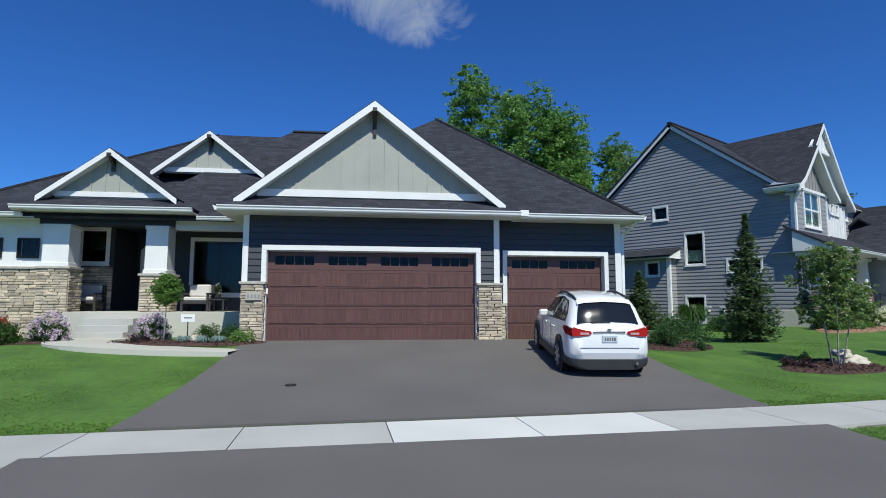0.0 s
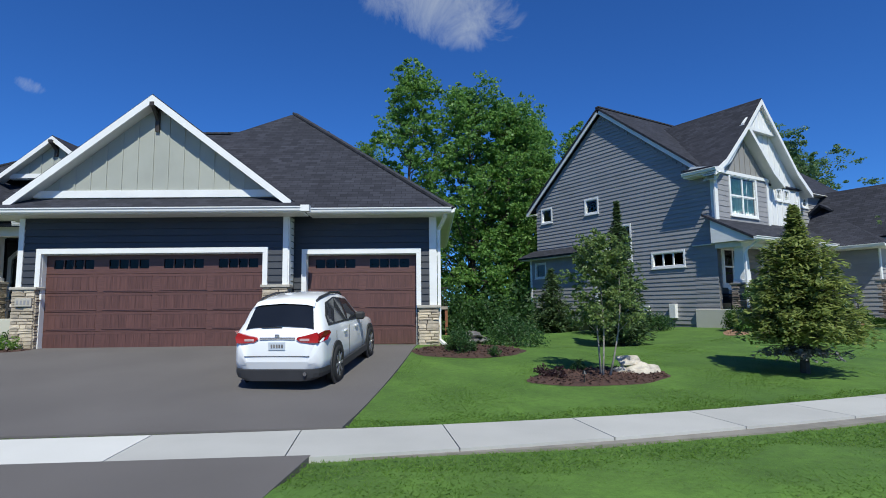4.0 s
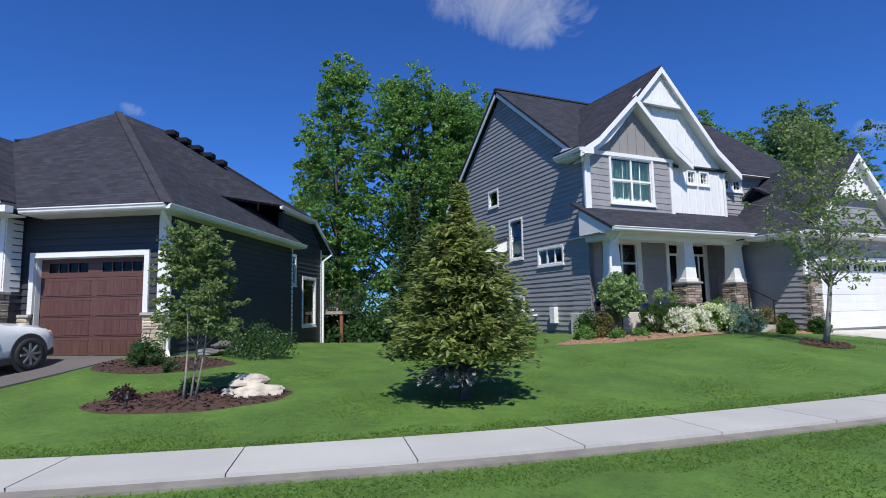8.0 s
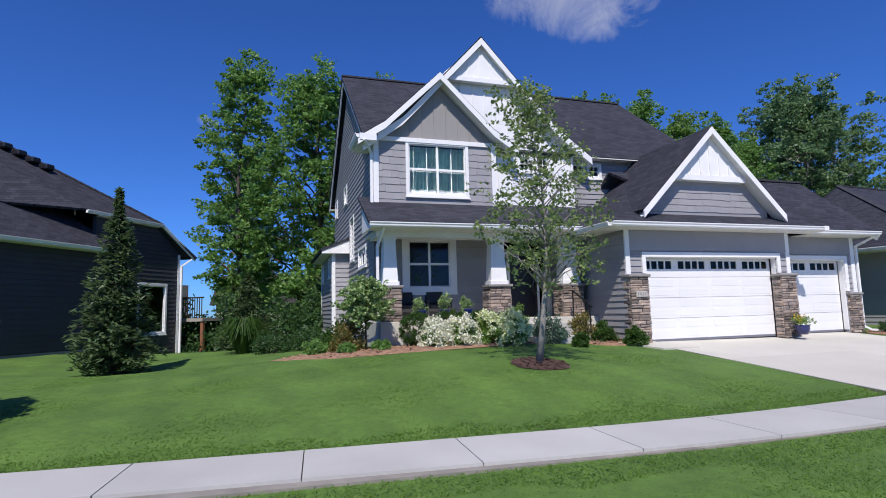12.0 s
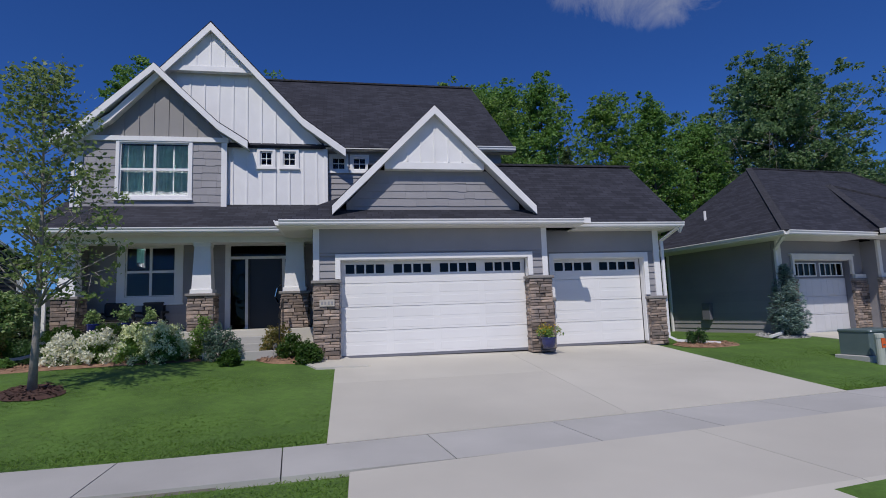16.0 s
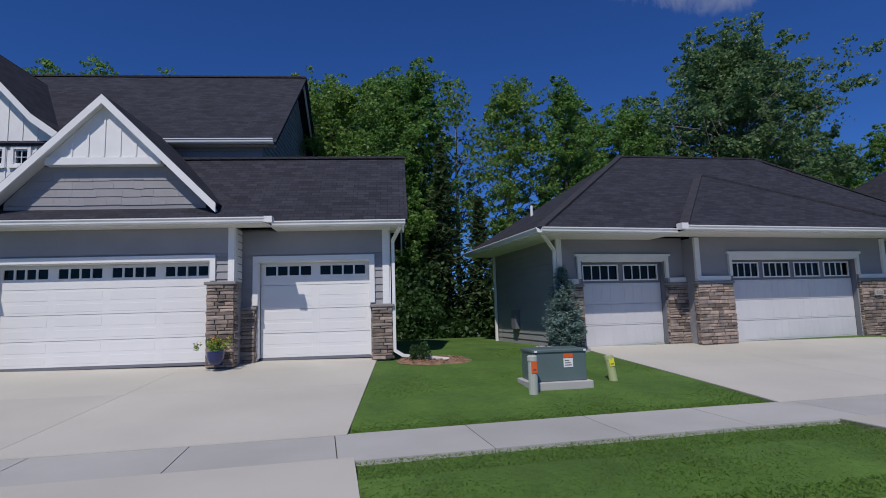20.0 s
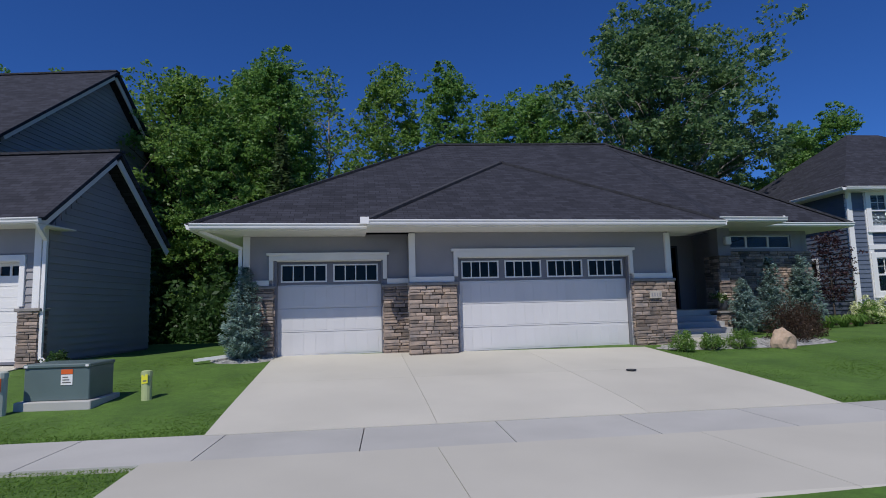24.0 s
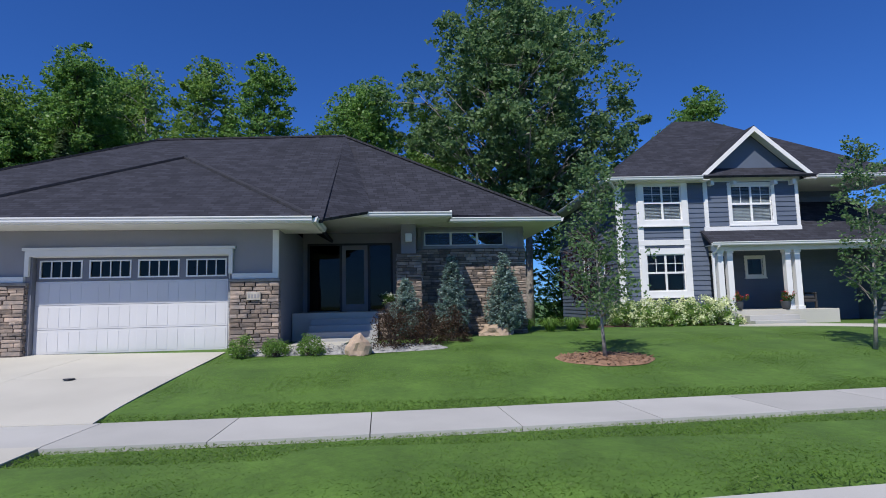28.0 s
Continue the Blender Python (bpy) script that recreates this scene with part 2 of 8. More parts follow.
L_TREE2 = leaf_mat("cottonwood_leaf", (0.055, 0.125, 0.045), (0.18, 0.28, 0.12))
L_LIME = leaf_mat("yellow_green_leaf", (0.075, 0.16, 0.03), (0.2, 0.33, 0.075))
L_DEEP = leaf_mat("deep_green_leaf", (0.026, 0.07, 0.02), (0.065, 0.14, 0.04))
L_SPRUCE = leaf_mat("yellow_green_needle", (0.1, 0.15, 0.045), (0.3, 0.35, 0.11), 0.4)
L_FIR = leaf_mat("dark_fir_needle", (0.045, 0.085, 0.035), (0.12, 0.18, 0.075), 0.3)
L_BLUE = leaf_mat("blue_juniper_needle", (0.15, 0.24, 0.215), (0.32, 0.42, 0.39), 0.3)
L_BOX = leaf_mat("boxwood_leaf", (0.025, 0.07, 0.008), (0.06, 0.13, 0.02))
L_BARB = leaf_mat("barberry_leaf", (0.03, 0.02, 0.012), (0.085, 0.05, 0.03))
L_PLUM = leaf_mat("plum_leaf", (0.03, 0.015, 0.02), (0.07, 0.035, 0.04))
L_CREAM = leaf_mat("cream_flower", (0.55, 0.55, 0.38), (0.8, 0.8, 0.68), 0.2)
L_LIMEF = leaf_mat("lime_flower", (0.5, 0.56, 0.25), (0.82, 0.85, 0.58), 0.2)
L_LILAC = leaf_mat("lilac_flower", (0.45, 0.32, 0.42), (0.8, 0.68, 0.76), 0.3)
L_YEL = leaf_mat("yellow_flower", (0.5, 0.3, 0.02), (0.7, 0.5, 0.06), 0.2)
L_RED = leaf_mat("red_flower", (0.4, 0.02, 0.02), (0.6, 0.06, 0.04), 0.2)
L_VAR = leaf_mat("variegated_leaf", (0.08, 0.19, 0.04), (0.36, 0.45, 0.2), 0.25)
L_GRASS = leaf_mat("grass_blade", (0.075, 0.15, 0.02), (0.135, 0.24, 0.036), 0.45)
L_RUST = leaf_mat("rust_green_leaf", (0.09, 0.12, 0.03), (0.26, 0.2, 0.06))
L_JUN = leaf_mat("blue_green_needle", (0.05, 0.1, 0.07), (0.12, 0.19, 0.13), 0.3)
L_MAPLE = leaf_mat("maple_leaf", (0.09, 0.15, 0.045), (0.22, 0.3, 0.1))
L_DEAD = leaf_mat("dry_branch", (0.18, 0.17, 0.16), (0.3, 0.29, 0.28), 0.0)


def lawn_mat():
    """Mown grass: broad patches, tufts, fine blades and faint mowing lines."""
    m = mat("mown_lawn", (0.073, 0.145, 0.02), 0.9, 0.2, 0.9, 0.2, 0.3, 70, second=(0.055, 0.118, 0.015))
    n, l = m.node_tree.nodes, m.node_tree.links
    hsv = [k for k in n if k.bl_idname == "ShaderNodeHueSaturation"][0]
    geo = [k for k in n if k.bl_idname == "ShaderNodeNewGeometry"][0]
    value = hsv.inputs["Value"].links[0].from_socket

    def maths(op, a, b):
        k = n.new("ShaderNodeMath")
        k.operation = op
        for i, c in enumerate((a, b)):
            if isinstance(c, (int, float)):
                k.inputs[i].default_value = c
            else:
                l.new(c, k.inputs[i])
        return k.outputs[0]

    tuft = n.new("ShaderNodeTexNoise")
    tuft.inputs["Scale"].default_value, tuft.inputs["Detail"].default_value, tuft.inputs["Roughness"].default_value = 7.0, 9.0, 0.82
    l.new(geo.outputs["Position"], tuft.inputs["Vector"])
    dot = n.new("ShaderNodeVectorMath")
    dot.operation = "DOT_PRODUCT"
    dot.inputs[1].default_value = (4.6, 4.9, 0)
    l.new(geo.outputs["Position"], dot.inputs[0])
    line = maths("SINE", maths("ADD", dot.outputs["Value"], maths("MULTIPLY", tuft.outputs["Fac"], 2.0)), 0.0)
    shade = maths("ADD", maths("MULTIPLY", maths("SUBTRACT", tuft.outputs["Fac"], 0.5), 1.7), maths("MULTIPLY", line, 0.045))
    l.new(maths("ADD", value, shade), hsv.inputs["Value"])
    return m


M_LAWN = lawn_mat()


# ---- builders ----
def part(name, bm, material, parent=None, label="", m=None, smooth=False, kind="", category=""):
    me = bpy.data.meshes.new(name)
    bm.normal_update()
    bm.to_mesh(me)
    bm.free()
    me.materials.append(material)
    if smooth:
        me.polygons.foreach_set("use_smooth", [True] * len(me.polygons))
    ob = new(name, me)
    if parent is not None:
        ob.parent = parent
    if m is not None:
        ob.matrix_basis = m
    return tagged(ob, label, category, "", kind)


def thing(name, m, label, category, group=""):
    e = new(name)
    e.empty_display_size = 0.2
    e.matrix_basis = m
    return tagged(e, label, category, group)


def box(bm, x0, x1, y0, y1, z0, z1):
    v = [bm.verts.new(c) for c in ((x0, y0, z0), (x1, y0, z0), (x1, y1, z0), (x0, y1, z0), (x0, y0, z1), (x1, y0, z1), (x1, y1, z1), (x0, y1, z1))]
    for f in ((3, 2, 1, 0), (4, 5, 6, 7), (0, 1, 5, 4), (1, 2, 6, 5), (2, 3, 7, 6), (3, 0, 4, 7)):
        bm.faces.new([v[i] for i in f])
    return v


def boxes(*specs, soft=0.0):
    bm = bmesh.new()
    for s in specs:
        box(bm, *s)
    if soft:
        bmesh.ops.bevel(bm, geom=bm.edges[:], offset=soft, segments=1, affect="EDGES")
    return bm


def prism(bm, poly, y0, y1):
    """A polygon in x and z, thick from y0 to y1."""
    a = [bm.verts.new((x, y0, z)) for x, z in poly]
    b = [bm.verts.new((x, y1, z)) for x, z in poly]
    bm.faces.new(a)
    bm.faces.new(b[::-1])
    n = len(a)
    for i in range(n):
        bm.faces.new((a[i], b[i], b[(i + 1) % n], a[(i + 1) % n]))
    bmesh.ops.recalc_face_normals(bm, faces=bm.faces[:])


def beam(bm, p, q, wide, high):
    """A straight bar; high is measured up from its underside line."""
    p, q = Vector(p), Vector(q)
    d = (q - p).normalized()
    s = d.cross(Vector((0, 0, 1)))
    s = (s.normalized() if s.length > 1e-5 else Vector((1, 0, 0))) * wide / 2
    up = s.cross(d).normalized() * high
    vs = [bm.verts.new(c) for e in (p, q) for c in (e - s, e + s, e + s + up, e - s + up)]
    for f in ((0, 1, 2, 3), (7, 6, 5, 4), (0, 4, 5, 1), (1, 5, 6, 2), (2, 6, 7, 3), (3, 7, 4, 0)):
        bm.faces.new([vs[i] for i in f])
    bmesh.ops.recalc_face_normals(bm, faces=bm.faces[:])


def tube(bm, pts, radii, sides=7):
    rings, a = [], None
    for i, p in enumerate(pts):
        d = (Vector(pts[min(i + 1, len(pts) - 1)]) - Vector(pts[max(i - 1, 0)])).normalized()
        a = d.orthogonal() if a is None else a - d * a.dot(d)
        a.normalize()
        b = d.cross(a)
        rings.append([bm.verts.new(Vector(p) + radii[i] * (math.cos(6.2832 * k / sides) * a + math.sin(6.2832 * k / sides) * b)) for k in range(sides)])
    for r, s in zip(rings, rings[1:]):
        for k in range(sides):
            bm.faces.new((r[k], r[(k + 1) % sides], s[(k + 1) % sides], s[k]))
    bm.faces.new(rings[0][::-1])
    bm.faces.new(rings[-1])


def pipe(name, parent, pts, wide, material, label=""):
    bm = bmesh.new()
    for p, q in zip(pts, pts[1:]):
        p, q = Vector(p), Vector(q)
        d = (q - p).normalized()
        s = d.cross(Vector((0, 0, 1)))
        s = (s.normalized() if s.length > 0.05 else Vector((1, 0, 0)))
        t = d.cross(s).normalized()
        p, q = p - d * wide * 0.3, q + d * wide * 0.3
        vs = [bm.verts.new(e + s * a * wide / 2 + t * b * wide * 0.4) for e in (p, q) for a, b in ((-1, -1), (1, -1), (1, 1), (-1, 1))]
        for f in ((0, 1, 2, 3), (7, 6, 5, 4), (0, 4, 5, 1), (1, 5, 6, 2), (2, 6, 7, 3), (3, 7, 4, 0)):
            bm.faces.new([vs[i] for i in f])
    bmesh.ops.recalc_face_normals(bm, faces=bm.faces[:])
    return part(name, bm, material, parent, label)


# ---- the ground: a curving walk, lawns that rise to the houses ----
WALK = [(-60, -3), (-30, 2.5), (-12, 5.6), (-3.46, 7.11), (1.8, 8.1), (5.15, 8.8), (8.08, 9.6), (10.83, 10.6), (15.13, 12.7), (21.58, 16.8), (24.78, 19.1), (27.9, 21.9), (32.33, 26.2), (36.57, 30.5), (40.81, 34.6), (45.3, 39.2), (48.9, 43.3), (60, 57), (80, 84)]


def smooth_line(pts, step=0.5):
    p = np.array(pts, float)
    out = []
    for i in range(len(p) - 1):
        a, b, c, d = p[max(i - 1, 0)], p[i], p[i + 1], p[min(i + 2, len(p) - 1)]
        L = np.linalg.norm(c - b)
        m0, m1 = (c - a) * L / max(np.linalg.norm(c - a), 1e-6), (d - b) * L / max(np.linalg.norm(d - b), 1e-6)
        for s in np.linspace(0, 1, max(2, int(L / step)), endpoint=False):
            out.append((2 * s**3 - 3 * s**2 + 1) * b + (s**3 - 2 * s**2 + s) * m0 + (-2 * s**3 + 3 * s**2) * c + (s**3 - s**2) * m1)
    out.append(p[-1])
    return np.array(out)


LINE = smooth_line(WALK)
RUN = np.concatenate([[0], np.cumsum(np.linalg.norm(np.diff(LINE, axis=0), axis=1))])
TAN = np.gradient(LINE, axis=0)
TAN /= np.linalg.norm(TAN, axis=1)[:, None]
NOR = np.stack([-TAN[:, 1], TAN[:, 0]], 1)
WIDE = np.interp(LINE[:, 0], [-10, 4, 10, 16, 24, 32, 60], [1.42, 1.36, 1.08, 1.06, 1.25, 1.42, 1.3])


def far_of(xy):
    """Signed distance from the walk's far edge; positive towards the houses."""
    xy = np.atleast_2d(np.asarray(xy, float))
    out = np.empty(len(xy))
    for k in range(0, len(xy), 2000):
        d = xy[k:k + 2000, None, :] - LINE[None]
        i = (d**2).sum(2).argmin(1)
        w = d[np.arange(len(i)), i]
        side = (w * NOR[i]).sum(1)
        along = (w * TAN[i]).sum(1)
        out[k:k + 2000] = np.where(np.abs(along) < 0.6, side, np.sign(side) * np.linalg.norm(w, axis=1))
    return out


def ground_z(xy):
    xy = np.atleast_2d(np.asarray(xy, float))
    d = far_of(xy)
    z = -0.5 + 0.55 * np.clip(d / 7.0, 0, 1)**np.interp(xy[:, 0], [0, 8, 20, 34, 46], [1.55, 1.6, 1.0, 1.0, 0.75])
    z = z - 1.0 * np.clip((d - 13.5) / 5.0, 0, 1) - 1.6 * np.clip((d - 18.5) / 14.0, 0, 1)
    z += 0.2 * np.exp(-((xy[:, 0] - 20.8)**2 + (xy[:, 1] - 21.2)**2) / 9.0)
    z += 0.08 * np.exp(-((xy[:, 0] - 16.6)**2 + (xy[:, 1] - 24)**2) / 24.0) - 0.36 * np.exp(-((xy[:, 0] - 10.2)**2 + (xy[:, 1] - 21)**2) / 18.0)
    z = np.where(d < -4.0, -0.66, z)
    return z


def gz(x, y):
    return float(ground_z([(x, y)])[0])


def axis(lo, hi, step, reach):
    a = list(np.arange(lo, hi + 1e-6, step))
    s, x = step, hi
    while x < reach:
        s *= 1.5
        x += s
        a.append(x)
    s, x = step, lo
    while x > -reach:
        s *= 1.5
        x -= s
        a.insert(0, x)
    return np.array(a)


gx, gy = axis(-24, 68, 0.6, 2500), axis(-8, 84, 0.6, 2500)
GX, GY = np.meshgrid(gx, gy)
gxy = np.stack([GX.ravel(), GY.ravel()], 1)
gzv = ground_z(gxy) + 0.012 * np.sin(gxy[:, 0] * 1.7) * np.sin(gxy[:, 1] * 1.3)
gd = far_of(gxy)
gzv = np.where((gd < 0.3) & (gd > -1.9), gzv - 0.06, gzv)
gzv = np.where(gd < -3.9, -0.85, gzv)
nx, ny = len(gx), len(gy)
idx = np.arange(nx * ny).reshape(ny, nx)
quads = np.stack([idx[:-1, :-1], idx[:-1, 1:], idx[1:, 1:], idx[1:, :-1]], -1).reshape(-1, 4)
me = bpy.data.meshes.new("ground")
me.from_pydata(np.column_stack([gxy, gzv]).tolist(), [], quads.tolist())
me.materials.append(M_LAWN)
me.polygons.foreach_set("use_smooth", [True] * len(me.polygons))
ground = tagged(new("ground", me), "green mown lawn rising to the houses", "lawn", kind="structure")


def ribbon(name, d0, d1, z0, z1, material, label, category, lo=-60, hi=80, thick=0.12, parent=None, kind="structure"):
    """A strip beside the walk's line, from d0 to d1."""
    bm = bmesh.new()
    pick = [i for i in range(len(LINE)) if lo <= LINE[i, 0] <= hi]
    prev = None
    for i in pick:
        p, q = LINE[i] + NOR[i] * d0, LINE[i] + NOR[i] * d1
        row = [bm.verts.new(c) for c in ((*p, z0), (*q, z1), (*q, z1 - thick), (*p, z0 - thick))]
        if prev:
            for k in range(4):
                bm.faces.new((prev[k], prev[(k + 1) % 4], row[(k + 1) % 4], row[k]))
        prev = row
    bmesh.ops.recalc_face_normals(bm, faces=bm.faces[:])
    return part(name, bm, material, parent, label, kind=kind, category=category)


ribbon("road", -4.3, -30.0, -0.66, -0.60, M_STREET, "grey asphalt street in front of the lawns", "road", lo=-40, hi=75)
curb = ribbon("curb", -3.95, -4.32, -0.52, -0.62, M_WALKC, "pale concrete curb along the street", "curb")


def draped(bm, a, b, c, d, n, k, lift, thick=0.1):
    """A sheet over the ground between four corners, a to b along one side, d to c along the other."""
    a, b, c, d = (np.array(p, float) for p in (a, b, c, d))
    pts = [[(a * (1 - s) + b * s) * (1 - t) + (d * (1 - s) + c * s) * t for s in np.linspace(0, 1, n + 1)] for t in np.linspace(0, 1, k + 1)]
    flat = np.array(pts).reshape(-1, 2)
    z = ground_z(flat) + lift
    vs = [bm.verts.new((*p, h)) for p, h in zip(flat, z)]
    g = lambda i, j: vs[j * (n + 1) + i]
    for j in range(k):
        for i in range(n):
            bm.faces.new((g(i, j), g(i + 1, j), g(i + 1, j + 1), g(i, j + 1)))
    rim = [(i, 0) for i in range(n)] + [(n, j) for j in range(k)] + [(i, k) for i in range(n, 0, -1)] + [(0, j) for j in range(k, 0, -1)]
    low = {r: bm.verts.new(g(*r).co - Vector((0, 0, thick))) for r in rim}
    for p, q in zip(rim, rim[1:] + rim[:1]):
        bm.faces.new((g(*q), g(*p), low[p], low[q]))
    bmesh.ops.recalc_face_normals(bm, faces=bm.faces[:])
    return bm


# the public walk, slab by slab
sidewalk = ribbon("sidewalk", -0.02, -1.3, -0.53, -0.53, M_GROUT, "pale concrete sidewalk with tooled joints", "sidewalk", lo=-28, hi=70, thick=0.1)
JOINT, AT = 1.83, int(np.argmin(np.hypot(LINE[:, 0] - 33.24, LINE[:, 1] - 27.27)))
for n in range(-48, 30):
    s0, s1 = RUN[AT] + n * JOINT + 0.007, RUN[AT] + (n + 1) * JOINT - 0.007
    if s0 < RUN[3] or s1 > RUN[-4]:
        continue
    bm = bmesh.new()
    rows = []
    for k in np.linspace(s0, s1, 5):
        p = np.array([np.interp(k, RUN, LINE[:, c]) for c in (0, 1)])
        q = p - np.array([np.interp(k, RUN, NOR[:, c]) for c in (0, 1)]) * np.interp(k, RUN, WIDE)
        rows.append([bm.verts.new((*p, -0.495)), bm.verts.new((*q, -0.495)), bm.verts.new((*q, -0.56)), bm.verts.new((*p, -0.56))])
    for r, s in zip(rows, rows[1:]):
        for k in range(4):
            bm.faces.new((r[k], r[(k + 1) % 4], s[(k + 1) % 4], s[k]))
    bm.faces.new(rows[0])
    bm.faces.new(rows[-1][::-1])
    bmesh.ops.recalc_face_normals(bm, faces=bm.faces[:])
    part("slab", bm, M_WALKN if -0.9 < p[0] - 0.9 < 2.4 else M_WALKC, sidewalk)


# ---- house builders: x along a wall, -y outward, z up ----
def board_mesh(material, exposure):
    bm = bmesh.new()
    v = [bm.verts.new(c) for c in ((0, -0.034, 0), (1, -0.034, 0), (1, 0.002, 0), (0, 0.002, 0), (0, -0.008, exposure), (1, -0.008, exposure), (1, 0.002, exposure), (0, 0.002, exposure))]
    for f in ((3, 2, 1, 0), (4, 5, 6, 7), (0, 1, 5, 4), (1, 2, 6, 5), (2, 3, 7, 6), (3, 0, 4, 7)):
        bm.faces.new([v[i] for i in f])
    me = bpy.data.meshes.new("siding_board")
    bm.to_mesh(me)
    bm.free()
    me.materials.append(material)
    return me


BOARDS = {}
SHAKE = random.Random(5)


def free_spans(x0, x1, z0, z1, holes):
    spans = [(x0, x1)]
    for a, b, c, d in holes:
        if min(d, z1) - max(c, z0) > 0.02:
            spans = [s for p, q in spans for s in ((p, min(q, a)), (max(p, b), q)) if s[1] - s[0] > 0.03]
    return spans


def wall(house, u, v, rot, prof, z0, holes=(), skin=M_GREY, board=0.18, board_from=None, thick=0.16, label="", battens=0.0, shakes=False):
    """A wall whose top follows prof; holes are openings right through it; clad in lap boards or battens."""
    m = pose(u, v, 0, 0, 0, rot)
    px, pz = [p[0] for p in prof], [p[1] for p in prof]
    top = lambda x: float(np.interp(x, px, pz))
    xs = sorted(set([p for p in px] + [h[k] for h in holes for k in (0, 1) if px[0] < h[k] < px[-1]]))
    bm = bmesh.new()
    for xa, xb in zip(xs, xs[1:]):
        mid, low = (xa + xb) / 2, z0
        for h in sorted([h for h in holes if h[0] < mid < h[1]], key=lambda h: h[2]):
            if h[2] > low + 0.01:
                prism(bm, [(xa, low), (xb, low), (xb, h[2]), (xa, h[2])], 0, thick)
            low = h[3]
        prism(bm, [(xa, low), (xb, low), (xb, top(xb)), (xa, top(xa))], 0, thick)
    bmesh.ops.remove_doubles(bm, verts=bm.verts[:], dist=0.0004)
    w = part("wall", bm, skin, house, label, m)
    if board:
        key = (skin.name, board)
        if key not in BOARDS:
            BOARDS[key] = board_mesh(skin, board)
        z = z0 if board_from is None else board_from
        while z < max(pz) - board * 0.3:
            zz = z + board * 0.75
            ok = [x for x in np.linspace(px[0], px[-1], 121) if top(x) >= zz]
            if ok:
                for a, b in free_spans(ok[0], ok[-1], z, z + board, holes):
                    cuts, jog = [a, b], [0.0]
                    if shakes:
                        cuts, jog = [a], []
                        while cuts[-1] < b:
                            cuts.append(min(b, cuts[-1] + SHAKE.uniform(0.22, 0.6)))
                            jog.append(SHAKE.uniform(-0.022, 0.014))
                    for p, q, dz in zip(cuts, cuts[1:], jog):
                        o = new("shake" if shakes else "siding_board", BOARDS[key])
                        o.parent = w
                        o.matrix_basis = Matrix.Translation((p, 0, z + dz)) @ Matrix.Diagonal((q - p - (0.003 if shakes else 0), 0.55 if shakes else 1, 1, 1))
            z += board
    if battens:
        x = px[0] + battens / 2
        while x < px[-1]:
            low = z0
            for h in sorted([h for h in holes if h[0] - 0.03 < x < h[1] + 0.03], key=lambda h: h[2]):
                if h[2] > low + 0.1:
                    part("batten", boxes((x - 0.02, x + 0.02, -0.025, 0, low, h[2])), skin, w)
                low = h[3]
            if top(x) - low > 0.1:
                part("batten", boxes((x - 0.02, x + 0.02, -0.025, 0, low, top(x) - 0.02)), skin, w)
            x += battens
    return w


def window(house, u, v, rot, x, z, w, h, casing=0.11, cols=2, rows=2, grid=0, behind=None, frame=M_WHITE, deep=0.0, pane=M_GLASS, sash=0.035, sash_mat=None):
    """A cased window: sashes, panes, a sill, and what hangs behind it."""
    m = pose(u, v, 0, 0, 0, rot) @ Matrix.Translation((x, 0, z))
    c = casing
    win = part("window", boxes((-c, 0, -0.05, 0.03, -c, h + c), (w, w + c, -0.05, 0.03, -c, h + c), (0, w, -0.05, 0.03, h, h + c), (0, w, -0.05, 0.03, -c, 0), soft=0.006), frame, house, m=m)
    if c > 0.06:
        part("window_sill", boxes((-c - 0.02, w + c + 0.02, -0.08, 0.0, -c - 0.03, -c + 0.015)), frame, win)
    sm = sash_mat or frame
    s = sash
    for i in range(cols):
        for j in range(rows):
            a, b, p, q = w * i / cols, w * (i + 1) / cols, h * j / rows, h * (j + 1) / rows
            bars = [(a, a + s, 0.0, 0.045, p, q), (b - s, b, 0.0, 0.045, p, q), (a + s, b - s, 0.0, 0.045, p, p + s), (a + s, b - s, 0.0, 0.045, q - s, q)]
            if grid and j == rows - 1:
                for k in range(1, grid):
                    gx_ = a + (b - a) * k / grid
                    bars.append((gx_ - 0.009, gx_ + 0.009, 0.006, 0.03, p + s, q - s))
                bars.append((a + s, b - s, 0.008, 0.03, (p + q) / 2 - 0.009, (p + q) / 2 + 0.009))
            part("sash", boxes(*bars), sm, win)
            part("pane", boxes((a + s * 0.6, b - s * 0.6, 0.018, 0.024, p + s * 0.6, q - s * 0.6)), pane, win).visible_shadow = False
    if behind is M_CURTAIN:
        for j in range(max(rows, 1)):
            for i in range(cols):
                bm = bmesh.new()
                a, b = w * i / cols + 0.03, w * (i + 1) / cols - 0.03
                lo, hi = (h * 0.08, h * 0.46) if j == 0 else (h * 0.5, h * 0.98)
                n = 26
                cols_ = [(a + (b - a) * k / n, 0.1 + 0.022 * math.sin(k * 1.9 + i) + 0.01 * math.sin(k * 0.7)) for k in range(n + 1)]
                lowv = [bm.verts.new((cx, cy, lo + (0.05 * abs(math.sin(k * 0.33 + 0.4)) if j == 0 else 0))) for k, (cx, cy) in enumerate(cols_)]
                hiv = [bm.verts.new((cx, cy, hi)) for cx, cy in cols_]
                for k in range(n):
                    bm.faces.new((lowv[k], lowv[k + 1], hiv[k + 1], hiv[k]))
                bmesh.ops.solidify(bm, geom=bm.faces[:], thickness=0.006)
                part("curtain", bm, behind, win, "aqua gathered curtain", smooth=True)
    elif behind is not None:
        k = 0.02
        while k < h - 0.03:
            part("blind_slat", boxes((0.03, w - 0.03, 0.08, 0.115, k, k + 0.03)), behind, win)
            k += 0.055
    return win


